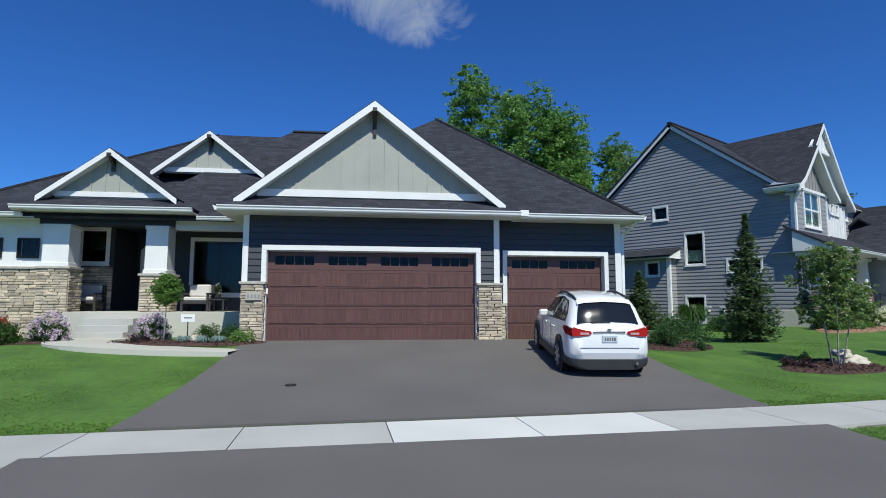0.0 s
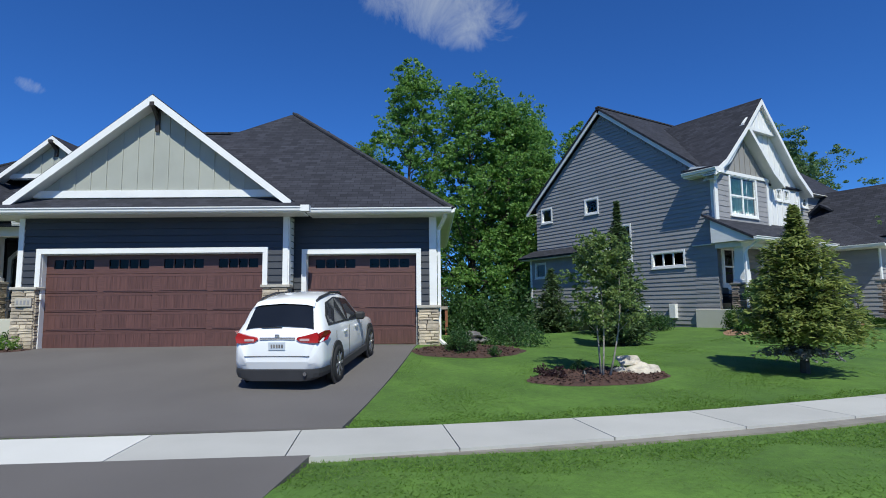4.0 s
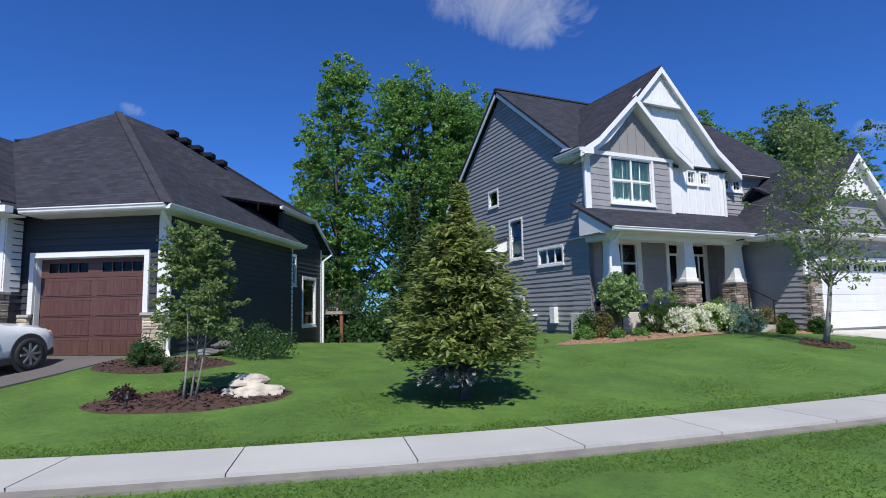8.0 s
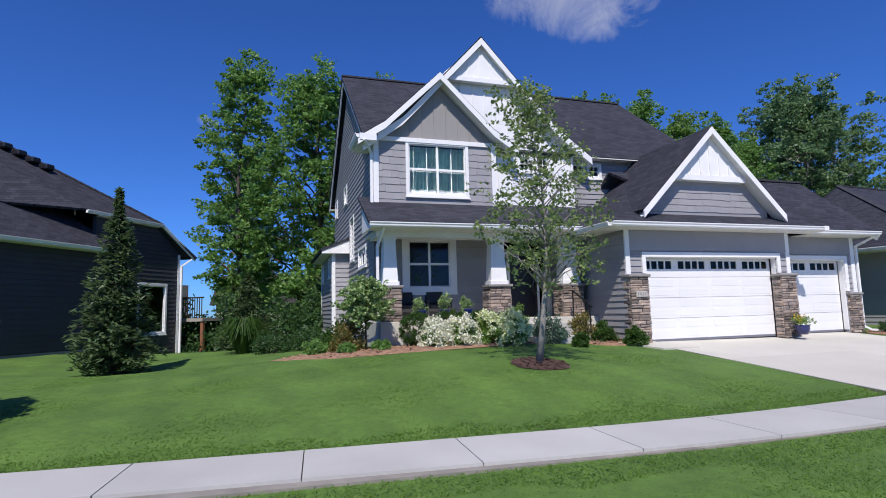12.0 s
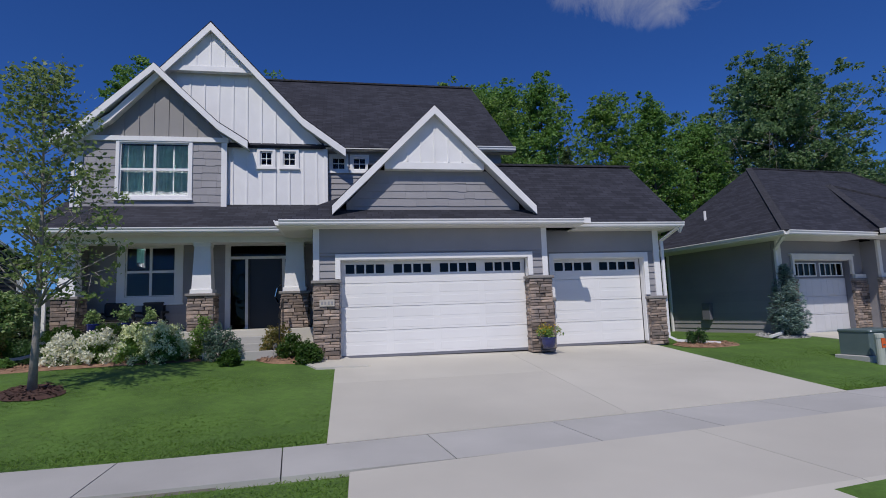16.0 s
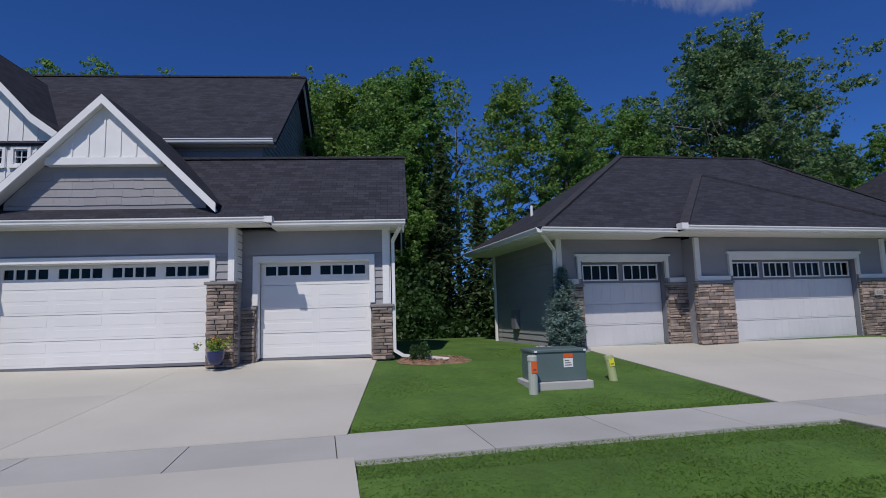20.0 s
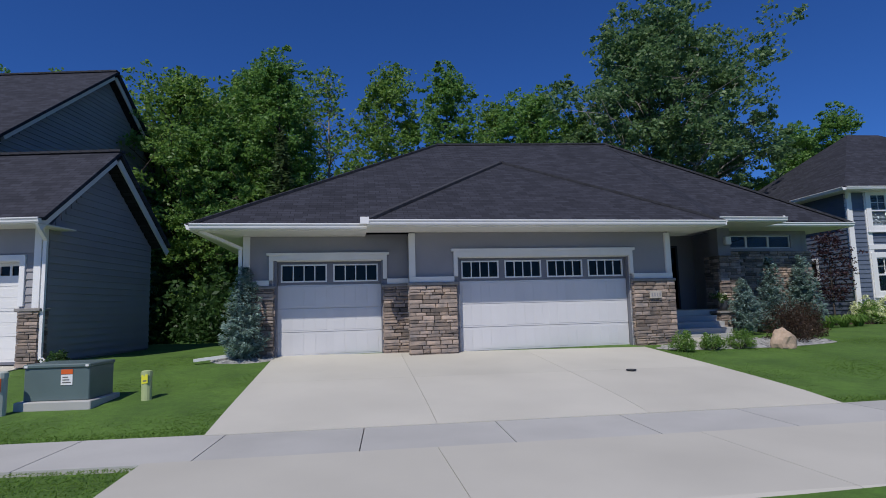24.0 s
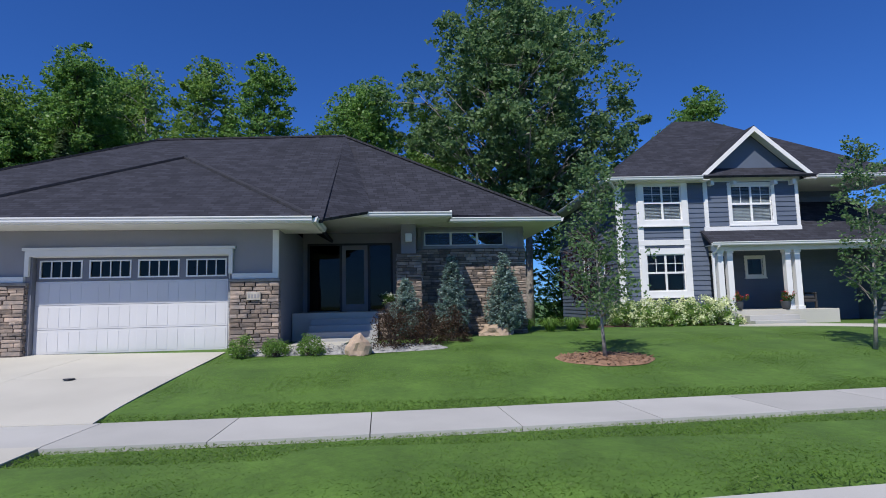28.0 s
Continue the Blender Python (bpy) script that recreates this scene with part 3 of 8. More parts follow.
def roof_plane(house, pts, material=M_ROOF, thick=0.09, name="roof"):
    """One pitched plane of shingles, laid out along its own eave."""
    P = [Vector(p) for p in pts]
    nrm = Vector((0, 0, 0))
    for i in range(len(P)):
        nrm += P[i].cross(P[(i + 1) % len(P)])
    nrm.normalize()
    if nrm.z < 0:
        P, nrm = P[::-1], -nrm
    side = Vector((0, 0, 1)).cross(nrm).normalized()
    up = nrm.cross(side)
    bm = bmesh.new()
    uvl = bm.loops.layers.uv.new("UVMap")
    t = [bm.verts.new(p) for p in P]
    b = [bm.verts.new(p - nrm * thick) for p in P]
    bm.faces.new(t)
    bm.faces.new(b[::-1])
    for i in range(len(t)):
        j = (i + 1) % len(t)
        bm.faces.new((t[i], b[i], b[j], t[j]))
    for f in bm.faces:
        for lp in f.loops:
            lp[uvl].uv = (lp.vert.co.dot(side), lp.vert.co.dot(up))
    return part(name, bm, material, house)


def hip(house, u0, u1, v0, v1, z, slope, back=True, left=True, right=True):
    w, d = u1 - u0, v1 - v0
    if w >= d:
        k = d / 2
        a, b = (u0 + (k if left else 0), v0 + k, z + k * slope), (u1 - (k if right else 0), v0 + k, z + k * slope)
        roof_plane(house, [(u0, v0, z), (u1, v0, z), b, a])
        if back:
            roof_plane(house, [(u1, v1, z), (u0, v1, z), a, b])
        if left:
            roof_plane(house, [(u0, v1, z), (u0, v0, z), a])
        if right:
            roof_plane(house, [(u1, v0, z), (u1, v1, z), b])
    else:
        k = w / 2
        a, b = (u0 + k, v0 + k, z + k * slope), (u0 + k, v1 - (k if back else 0), z + k * slope)
        roof_plane(house, [(u0, v0, z), (u1, v0, z), a])
        roof_plane(house, [(u1, v0, z), (u1, v1, z), b, a])
        roof_plane(house, [(u0, v1, z), (u0, v0, z), a, b])
        if back:
            roof_plane(house, [(u1, v1, z), (u0, v1, z), b])
    return a, b


def ridge_caps(house, a, b):
    """Overlapping cap shingles along a ridge or hip."""
    a, b = Vector(a), Vector(b)
    n = max(1, int((b - a).length / 0.28))
    bm = bmesh.new()
    for i in range(n):
        p, q = a.lerp(b, i / n), a.lerp(b, (i + 1.12) / n)
        beam(bm, p + Vector((0, 0, -0.03)), q + Vector((0, 0, -0.042)), 0.24, 0.062)
    part("ridge_cap", bm, M_RIDGE, house, kind="stuff")


def gable_roof(house, uc, half, v0, v1, za, ze, flare=0.0, main=None):
    """A front gable's two slopes, running back from v0 to v1 or to the valley with a main slope; flare kicks the feet out."""
    back = lambda z: v1 if main is None else max(v0 + 0.05, main[0] + (z - main[1]) / main[2])
    for s in (-1, 1):
        if flare:
            f = 0.68
            zm = za - (za - ze) * (f + flare)
            roof_plane(house, [(uc, v0, za), (uc + s * half * f, v0, zm), (uc + s * half * f, back(zm), zm), (uc, back(za), za)])
            roof_plane(house, [(uc + s * half * f, v0, zm), (uc + s * half, v0, ze), (uc + s * half, back(ze), ze), (uc + s * half * f, back(zm), zm)])
        else:
            roof_plane(house, [(uc, v0, za), (uc + s * half, v0, ze), (uc + s * half, v1, ze), (uc, v1, za)])


def rakes(house, uc, half, v, za, ze, high=0.24, thick=0.05, flare=0.0, material=M_WHITE, under=0.42):
    """White rake boards up both sides of a gable, with a soffit behind them."""
    for s in (-1, 1):
        f = 0.68
        zm = za - (za - ze) * (f + flare)
        pts = [(uc, za), (uc + s * half * f, zm), (uc + s * half, ze)]
        bm = bmesh.new()
        prism(bm, [(x, z - 0.02) for x, z in pts] + [(x, z - high) for x, z in pts[::-1]], v, v + thick)
        part("rake_board", bm, material, house)
        if under:
            bm = bmesh.new()
            low = [(x, z - high + 0.06) for x, z in pts]
            prism(bm, low + [(x, z - 0.02) for x, z in low[::-1]], v + thick, v + under)
            part("rake_soffit", bm, M_SOFFIT, house)


def gutter(house, p, q, end_block=True):
    """A moulded eave gutter: trough, lip and back."""
    bm = bmesh.new()
    p, q = Vector(p), Vector(q)
    d = (q - p).normalized()
    o = Vector((d.y, -d.x, 0))
    prof = [(0.0, 0.0), (0.075, 0.0), (0.095, 0.03), (0.1, 0.07), (0.125, 0.1), (0.125, 0.125), (0.1, 0.125), (0.1, 0.105), (0.0, 0.105)]
    ra = [bm.verts.new(p + o * x + Vector((0, 0, z))) for x, z in prof]
    rb = [bm.verts.new(q + o * x + Vector((0, 0, z))) for x, z in prof]
    n = len(prof)
    for i in range(n):
        bm.faces.new((ra[i], ra[(i + 1) % n], rb[(i + 1) % n], rb[i]))
    bm.faces.new(ra[::-1])
    bm.faces.new(rb)
    bmesh.ops.recalc_face_normals(bm, faces=bm.faces[:])
    return part("gutter", bm, M_WHITE, house)


def trim(house, *specs, material=M_WHITE, name="trim"):
    for s in specs:
        part(name, boxes(s, soft=0.004), material, house)


def soffits(house, *specs):
    for k in specs:
        part("soffit", boxes(k), M_SOFFIT, house)


def stone_meshes(material):
    out = []
    rng = random.Random(7)
    for k in range(6):
        bm = bmesh.new()
        box(bm, 0, 1, -1, 0, 0, 1)
        for e in bm.verts:
            if e.co.y < -0.5:
                e.co.y *= rng.uniform(0.72, 1.0)
                e.co.x = 0.5 + (e.co.x - 0.5) * rng.uniform(0.9, 0.985)
                e.co.z = 0.5 + (e.co.z - 0.5) * rng.uniform(0.82, 0.97)
        face = [f for f in bm.faces if f.calc_center_median().y < -0.6][0]
        r = bmesh.ops.poke(bm, faces=[face])
        r["verts"][0].co += Vector((rng.uniform(-0.15, 0.15), -rng.uniform(0.0, 0.22), rng.uniform(-0.1, 0.1)))
        me = bpy.data.meshes.new("stone")
        bm.to_mesh(me)
        bm.free()
        me.materials.append(material)
        out.append(me)
    return out


STONES = {}


def stones(parent, m, x0, x1, z0, z1, material, rng, depth=0.05, low=0.055, high=0.115):
    """Ledge stone laid dry in uneven courses, each stone an object."""
    if material.name not in STONES:
        STONES[material.name] = stone_meshes(material)
    z = z0
    while z < z1 - 0.02:
        h = min(rng.uniform(low, high), z1 - z)
        if z1 - z - h < 0.03:
            h = z1 - z
        x = x0
        while x < x1 - 0.02:
            w = rng.uniform(0.16, 0.46)
            if x1 - x - w < 0.12:
                w = x1 - x
            o = new("stone", rng.choice(STONES[material.name]))
            o.parent = parent
            o.matrix_basis = m @ Matrix.Translation((x + 0.004, 0, z + 0.004)) @ Matrix.Diagonal((w - 0.008, depth * rng.uniform(0.75, 1.35), h - 0.008, 1))
            x += w
        z += h


def pier(house, u0, u1, v0, v1, z0, z1, material, cap, seed, faces="flr", over=0.05):
    """A stone-faced pier with a cap."""
    core = part("stone_pier", boxes((u0 + 0.03, u1 - 0.03, v0 + 0.03, v1, z0, z1)), M_MORTAR, house)
    rng = random.Random(seed)
    if "f" in faces:
        stones(core, pose(0, v0 + 0.03, 0), u0, u1, z0, z1, material, rng)
    if "l" in faces:
        stones(core, pose(u0 + 0.03, 0, 0, 0, 0, -90), -v1, -v0 - 0.03, z0, z1, material, rng)
    if "r" in faces:
        stones(core, pose(u1 - 0.03, 0, 0, 0, 0, 90), v0 + 0.03, v1, z0, z1, material, rng)
    if cap:
        part("cap", boxes((u0 - over, u1 + over, v0 - over, v1 + (over if "b" in faces else 0), z1, z1 + 0.075), soft=0.012), cap, core)
    return core


def text(body, size, parent, m, material, name="letters"):
    cu = bpy.data.curves.new(name, "FONT")
    cu.body, cu.size, cu.extrude, cu.align_x, cu.align_y = body, size, 0.004, "CENTER", "CENTER"
    tmp = bpy.data.objects.new(name, cu)
    scene.collection.objects.link(tmp)
    me = bpy.data.meshes.new_from_object(tmp.evaluated_get(bpy.context.evaluated_depsgraph_get()))
    bpy.data.objects.remove(tmp)
    me.materials.clear()
    me.materials.append(material)
    o = new(name, me)
    o.parent = parent
    o.matrix_basis = m
    return o


def number_plate_sign(house, u, v, z, w=0.34, h=0.2):
    """A pale house sign whose figures are plain bars."""
    s = part("house_sign", boxes((u - w / 2, u + w / 2, v - 0.03, v + 0.02, z - h / 2, z + h / 2), soft=0.006), M_CAP, house, "pale stone house sign with dark bars")
    for k in range(4):
        x = u - w * 0.33 + k * w * 0.22
        part("bar", boxes((x - w * 0.06, x + w * 0.06, v - 0.036, v - 0.03, z - h * 0.22, z + h * 0.22)), M_TAUPE, s)


def garage_door(house, u0, u1, v, z0, z1, style, cols):
    """A sectional garage door with a row of window lights on top."""
    body_m, rail_m = {"wood": (M_MAHOG_H, M_MAHOG_H), "white": (M_DOORW, M_DOORW), "carriage": (M_DOORG, M_DOORTOP)}[style]
    rowsn = 5 if style == "wood" else 4
    hh, ww = (z1 - z0) / rowsn, (u1 - u0) / cols
    door = part("garage_door", boxes((u0, u1, v + 0.03, v + 0.07, z0, z1 - hh + 0.012)), body_m, house)
    for r in range(rowsn - 1):
        z = z0 + r * hh
        sec = part("section", boxes((u0, u1, v + 0.005, v + 0.032, z + 0.006, z + hh - 0.006), soft=0.004), body_m, door)
        if style == "wood":
            for c in range(cols):
                a, b = u0 + c * ww + 0.1, u0 + (c + 1) * ww - 0.1
                n = 6
                for k in range(n):
                    p, q = a + (b - a) * k / n, a + (b - a) * (k + 1) / n
                    part("panel", boxes((p + 0.002, q - 0.002, v - 0.004, v + 0.006, z + 0.085, z + hh - 0.075)), M_MAHOG, sec)
                part("rail", boxes((a - 0.02, b + 0.02, v - 0.009, v + 0.006, z + 0.05, z + 0.085)), M_MAHOG_H, sec)
                part("rail", boxes((a - 0.02, b + 0.02, v - 0.009, v + 0.006, z + hh - 0.075, z + hh - 0.05)), M_MAHOG_H, sec)
        elif style == "white":
            for c in range(cols):
                a, b = u0 + c * ww + 0.09, u0 + (c + 1) * ww - 0.09
                for za, zb in ((z + 0.07, z + hh * 0.42), (z + hh * 0.56, z + hh - 0.05)):
                    part("panel", boxes((a, b, v + 0.001, v + 0.007, za, zb), soft=0.002), body_m, sec)
        else:
            for c in range(cols):
                a, b = u0 + c * ww + 0.08, u0 + (c + 1) * ww - 0.08
                for k in range(4):
                    p, q = a + (b - a) * k / 4, a + (b - a) * (k + 1) / 4
                    part("panel", boxes((p + 0.008, q - 0.008, v - 0.001, v + 0.006, z + 0.05, z + hh - 0.05), soft=0.002), body_m, sec)
    z = z1 - hh
    lights = []
    inset_x, lo, hi = {"wood": (0.2, 0.14, 0.12), "white": (0.115, 0.25, 0.12), "carriage": (0.115, 0.1, 0.11)}[style]
    bars = [(u0, u1, v + 0.005, v + 0.05, z + 0.006, z + lo), (u0, u1, v + 0.005, v + 0.05, z1 - hi, z1)]
    for c in range(cols + 1):
        x = u0 + c * ww
        bars.append((max(u0, x - inset_x), min(u1, x + inset_x), v + 0.005, v + 0.05, z + lo, z1 - hi))
    top = part("window_section", boxes(*bars), rail_m, door)
    mull_m = M_DOORW if style == "carriage" else rail_m
    for c in range(cols):
        a, b = u0 + c * ww + inset_x, u0 + (c + 1) * ww - inset_x
        if style == "carriage":
            f = 0.035
            part("light_frame", boxes((a - f, a, v - 0.012, v + 0.03, z + lo - f, z1 - hi + f), (b, b + f, v - 0.012, v + 0.03, z + lo - f, z1 - hi + f), (a, b, v - 0.012, v + 0.03, z + lo - f, z + lo), (a, b, v - 0.012, v + 0.03, z1 - hi, z1 - hi + f)), mull_m, top)
        part("pane", boxes((a, b, v + 0.03, v + 0.036, z + lo, z1 - hi)), M_GLASSD, top)
        for k in range(1, 4):
            x = a + (b - a) * k / 4
            wd = 0.012 if style != "white" else 0.022
            part("muntin", boxes((x - wd, x + wd, v + 0.0, v + 0.03, z + lo, z1 - hi)), mull_m, top)
    # added black panel behind the lights: its colour stands in for the unlit garage
    part("gloom_panel", boxes((u0 + 0.02, u1 - 0.02, v + 0.3, v + 0.32, z - 0.2, z1 + 0.05)), M_BLACK, door)
    part("bottom_seal", boxes((u0, u1, v + 0.004, v + 0.06, z0 - 0.06, z0 + 0.008)), M_DOORTOP, door)
    return door


def door_trim(house, u0, u1, v, z1, stone_top, w=0.13, deep=0.22, jamb=M_WHITE, z0=0.0, head=0.14):
    """Casing round a garage opening: u0 and u1 are its outer edges, stone_top where the side boards stop."""
    trim(house, (u0, u1, v - 0.03, v + 0.05, z1 - head, z1), (u0, u0 + w, v - 0.03, v + 0.05, stone_top, z1 - head), (u1 - w, u1, v - 0.03, v + 0.05, stone_top, z1 - head), name="door_casing", material=jamb)
    trim(house, (u0 + w - 0.025, u0 + w + 0.005, v + 0.05, v + deep, z0, z1 - head), (u1 - w - 0.005, u1 - w + 0.025, v + 0.05, v + deep, z0, z1 - head), (u0 + w, u1 - w, v + 0.05, v + deep, z1 - head - 0.02, z1 - head + 0.005), name="jamb", material=jamb)


def bracket(house, u, v, z, high, material=M_BRONZE):
    bm = boxes((u - 0.05, u + 0.05, v - 0.04, v + 0.06, z - high, z), (u - 0.06, u + 0.06, v - 0.38, v + 0.06, z - 0.02, z + 0.09))
    beam(bm, (u, v - 0.02, z - high * 0.55), (u, v - 0.34, z - 0.02), 0.08, 0.08)
    part("gable_bracket", bm, material, house, "dark timber gable bracket")


def steps(house, u0, u1, v, n, rise, tread, z_top):
    s = part("steps", boxes(*[(u0, u1, v - tread * (k + 1), v - tread * k, -0.3, z_top - rise * (k + 1)) for k in range(n)], soft=0.008), M_WALKC, house)
    return s


# ================= the charcoal house with brown garage doors =================
h1 = thing("house", H1, "charcoal lap-sided house with mahogany garage doors and stone piers", "house")
wall(h1, 0, 0.05, 0, [(-0.57, 3.52), (6.5, 3.52)], -0.4, [(0.03, 5.86, -0.5, 2.53)], M_CHAR)
wall(h1, -0.57, 0, -90, [(-4.7, 3.52), (-0.05, 3.52)], -0.4, skin=M_CHAR)
wall(h1, 6.5, 0, 90, [(0.21, 3.6), (0.6, 3.6)], -0.4, skin=M_CHAR)
wall(h1, 0, 0.6, 0, [(6.5, 3.6), (10.43, 3.6)], -0.4, [(6.86, 9.9, -0.5, 2.53)], M_CHAR)
wall(h1, 10.43, 0, 90, [(0.76, 3.65), (8.7, 3.65)], -1.8, skin=M_CHAR, board_from=0.1)
wall(h1, 10.2, 0, 90, [(8.2, 4.95), (11.3, 4.95), (12.7, 3.95)], -2.4, [(8.85, 9.5, 2.2, 3.3), (10.4, 11.85, 0.5, 2.45)], M_CHAR, board_from=-0.9)
wall(h1, 0, 12.7, 180, [(-10.2, 3.9), (10.5, 3.6)], -2.4, skin=M_CHAR, board=0)
wall(h1, -10.5, 0, -90, [(-12.6, 3.7), (-3.0, 3.7)], -1.8, skin=M_CHAR, board=0.18)
wall(h1, 0, 3.0, 0, [(-10.5, 3.7), (-7.1, 3.7)], -0.3, [(-9.0, -8.45, 2.5, 3.05), (-7.95, -7.4, 2.5, 3.05)], M_WHITE, board=0)
wall(h1, 0, 4.7, 0, [(-7.1, 3.7), (-5.95, 3.7)], -0.3, [(-6.95, -6.2, 2.5, 3.55)], M_CHAR)
wall(h1, 0, 4.7, 0, [(-3.95, 3.7), (-0.57, 3.7)], -0.3, [(-3.3, -1.62, 1.45, 3.25)], M_CHAR)
wall(h1, -5.95, 0, 90, [(4.7, 3.7), (6.7, 3.7)], -0.3, skin=M_CHAR)
wall(h1, -3.95, 0, -90, [(-6.7, 3.7), (-4.7, 3.7)], -0.3, skin=M_CHAR)
wall(h1, 0, 6.6, 0, [(-5.95, 3.75), (-3.95, 3.75)], -0.3, [(-5.65, -4.75, 0.8, 3.3)], M_CHAR)
part("entry_ceiling", boxes((-5.95, -3.95, 4.7, 6.7, 3.7, 3.76)), M_CHARBAND, h1)
part("entry_floor", boxes((-5.95, -3.95, 4.7, 6.6, -0.3, 0.82)), M_CONC, h1)
wall(h1, -7.1, 0, 90, [(3.0, 3.7), (4.7, 3.7)], -0.3, skin=M_CHAR)
part("foundation", boxes((10.44, 10.46, 0.9, 8.7, -1.8, 0.06)), M_FOUND, h1)
window(h1, 10.2, 0, 90, 8.85, 2.2, 0.65, 1.1, cols=1, rows=1, frame=M_WHITE)
window(h1, 10.2, 0, 90, 10.4, 0.5, 1.45, 1.95, cols=1, rows=1, frame=M_WHITE)
for x in (-9.0, -7.95):
    window(h1, 0, 3.0, 0, x, 2.5, 0.55, 0.55, casing=0.04, cols=1, rows=1, grid=2, frame=M_BLACK)
window(h1, 0, 4.7, 0, -3.3, 1.45, 1.68, 1.8, casing=0.13, cols=2, rows=1, grid=2, frame=M_WHITE, sash_mat=M_BLACK)
window(h1, 0, 4.7, 0, -6.95, 2.5, 0.75, 1.05, casing=0.13, cols=1, rows=1, frame=M_WHITE, sash_mat=M_BLACK)
# entry door with an arched white casing
bm = bmesh.new()
arch = [(-5.65 + 0.9 * k / 10, 3.0 + 0.3 * math.sin(math.pi * k / 10)) for k in range(11)]
prism(bm, [(-5.8, 0.82), (-5.65, 0.82)] + arch + [(-4.75, 0.82), (-4.6, 0.82)] + [(-4.6 - 1.2 * k / 10, 3.06 + 0.4 * math.sin(math.pi * k / 10)) for k in range(11)], 6.5, 6.6)
part("door_casing", bm, M_WHITE, h1)
d = part("front_door", boxes((-5.65, -4.75, 6.62, 6.68, 0.82, 3.3)), M_BLACK, h1, "black front door with a tall glass light")
part("door_glass", boxes((-5.42, -4.98, 6.6, 6.625, 1.15, 2.75)), M_GLASSD, d)
part("door_rail", boxes((-5.46, -4.94, 6.59, 6.615, 1.1, 1.15), (-5.46, -4.94, 6.59, 6.615, 2.75, 2.8), (-5.46, -5.42, 6.59, 6.615, 1.15, 2.75), (-4.98, -4.94, 6.59, 6.615, 1.15, 2.75)), M_CAP, d, "pale inner frame of the door light")
part("door_handle", boxes((-4.88, -4.83, 6.55, 6.62, 1.7, 1.95)), M_BRONZE, d)
# stone: wainscot of the left wing, entry wall, piers
wn1 = part("stone_wainscot", boxes((-10.5, -7.1, 2.93, 3.0, -0.3, 2.12)), M_MORTAR, h1)
stones(wn1, pose(0, 2.93, 0), -10.5, -7.1, -0.1, 2.12, M_STONE1, random.Random(3))
part("cap", boxes((-10.5, -7.1, 2.84, 3.0, 2.12, 2.2), soft=0.01), M_CAP, wn1)
wn2 = part("stone_wainscot", boxes((-7.1, -5.95, 4.63, 4.7, 0.8, 2.3)), M_MORTAR, h1)
stones(wn2, pose(0, 4.63, 0), -7.1, -5.92, 0.82, 2.3, M_STONE1, random.Random(4))
pier(h1, -0.57, 0.02, -0.12, 0.2, 0.0, 1.6, M_STONE1, M_CAP, 11)
pier(h1, 5.88, 6.55, -0.12, 0.2, 0.0, 1.6, M_STONE1, M_CAP, 12)
pier(h1, 6.5, 6.8, 0.5, 0.64, 0.0, 1.02, M_STONE1, M_CAP, 13, "fr")
pier(h1, 9.95, 10.5, 0.46, 0.8, -0.2, 1.02, M_STONE1, M_CAP, 14)
pier(h1, -4.2, -3.35, 2.55, 3.35, 0.0, 1.92, M_STONE1, M_CAP, 15, "flrb")
pier(h1, -7.15, -6.25, 2.55, 3.35, -0.2, 2.12, M_STONE1, M_CAP, 16, "flr")


def column(house, u0, u1, v0, v1, z0, z1, taper=0.1):
    """A boxed white column, wider at the foot, with corner boards."""
    bm = bmesh.new()
    t = taper
    vs = [bm.verts.new(c) for c in ((u0, v0, z0), (u1, v0, z0), (u1, v1, z0), (u0, v1, z0), (u0 + t, v0 + t, z1), (u1 - t, v0 + t, z1), (u1 - t, v1 - t, z1), (u0 + t, v1 - t, z1))]
    for f in ((3, 2, 1, 0), (4, 5, 6, 7), (0, 1, 5, 4), (1, 2, 6, 5), (2, 3, 7, 6), (3, 0, 4, 7)):
        bm.faces.new([vs[i] for i in f])
    c = part("column", bm, M_WHITE, house)
    part("column_base", boxes((u0 - 0.03, u1 + 0.03, v0 - 0.03, v1 + 0.03, z0, z0 + 0.12), soft=0.008), M_WHITE, c)
    part("column_head", boxes((u0 + t - 0.03, u1 - t + 0.03, v0 + t - 0.03, v1 - t + 0.03, z1 - 0.12, z1), soft=0.008), M_WHITE, c)
    return c


column(h1, -4.12, -3.45, 2.62, 3.28, 2.0, 3.5, 0.012)
column(h1, -7.08, -6.32, 2.62, 3.28, 2.2, 3.5, 0.012)
trim(h1, (-7.2, -3.3, 2.62, 3.28, 3.5, 3.85), material=M_CHARBAND, name="porch_beam")
trim(h1, (-3.3, -0.57, 2.75, 3.1, 3.4, 3.78), material=M_SOFFIT, name="porch_beam")
part("porch_ceiling", boxes((-7.3, -0.6, 2.6, 4.7, 3.72, 3.78)), M_SOFFIT, h1)
part("porch_slab", boxes((-6.3, -0.57, 2.45, 4.7, -0.3, 0.82), soft=0.01), M_CONC, h1)
steps(h1, -5.6, -4.15, 2.45, 3, 0.19, 0.32, 0.82)
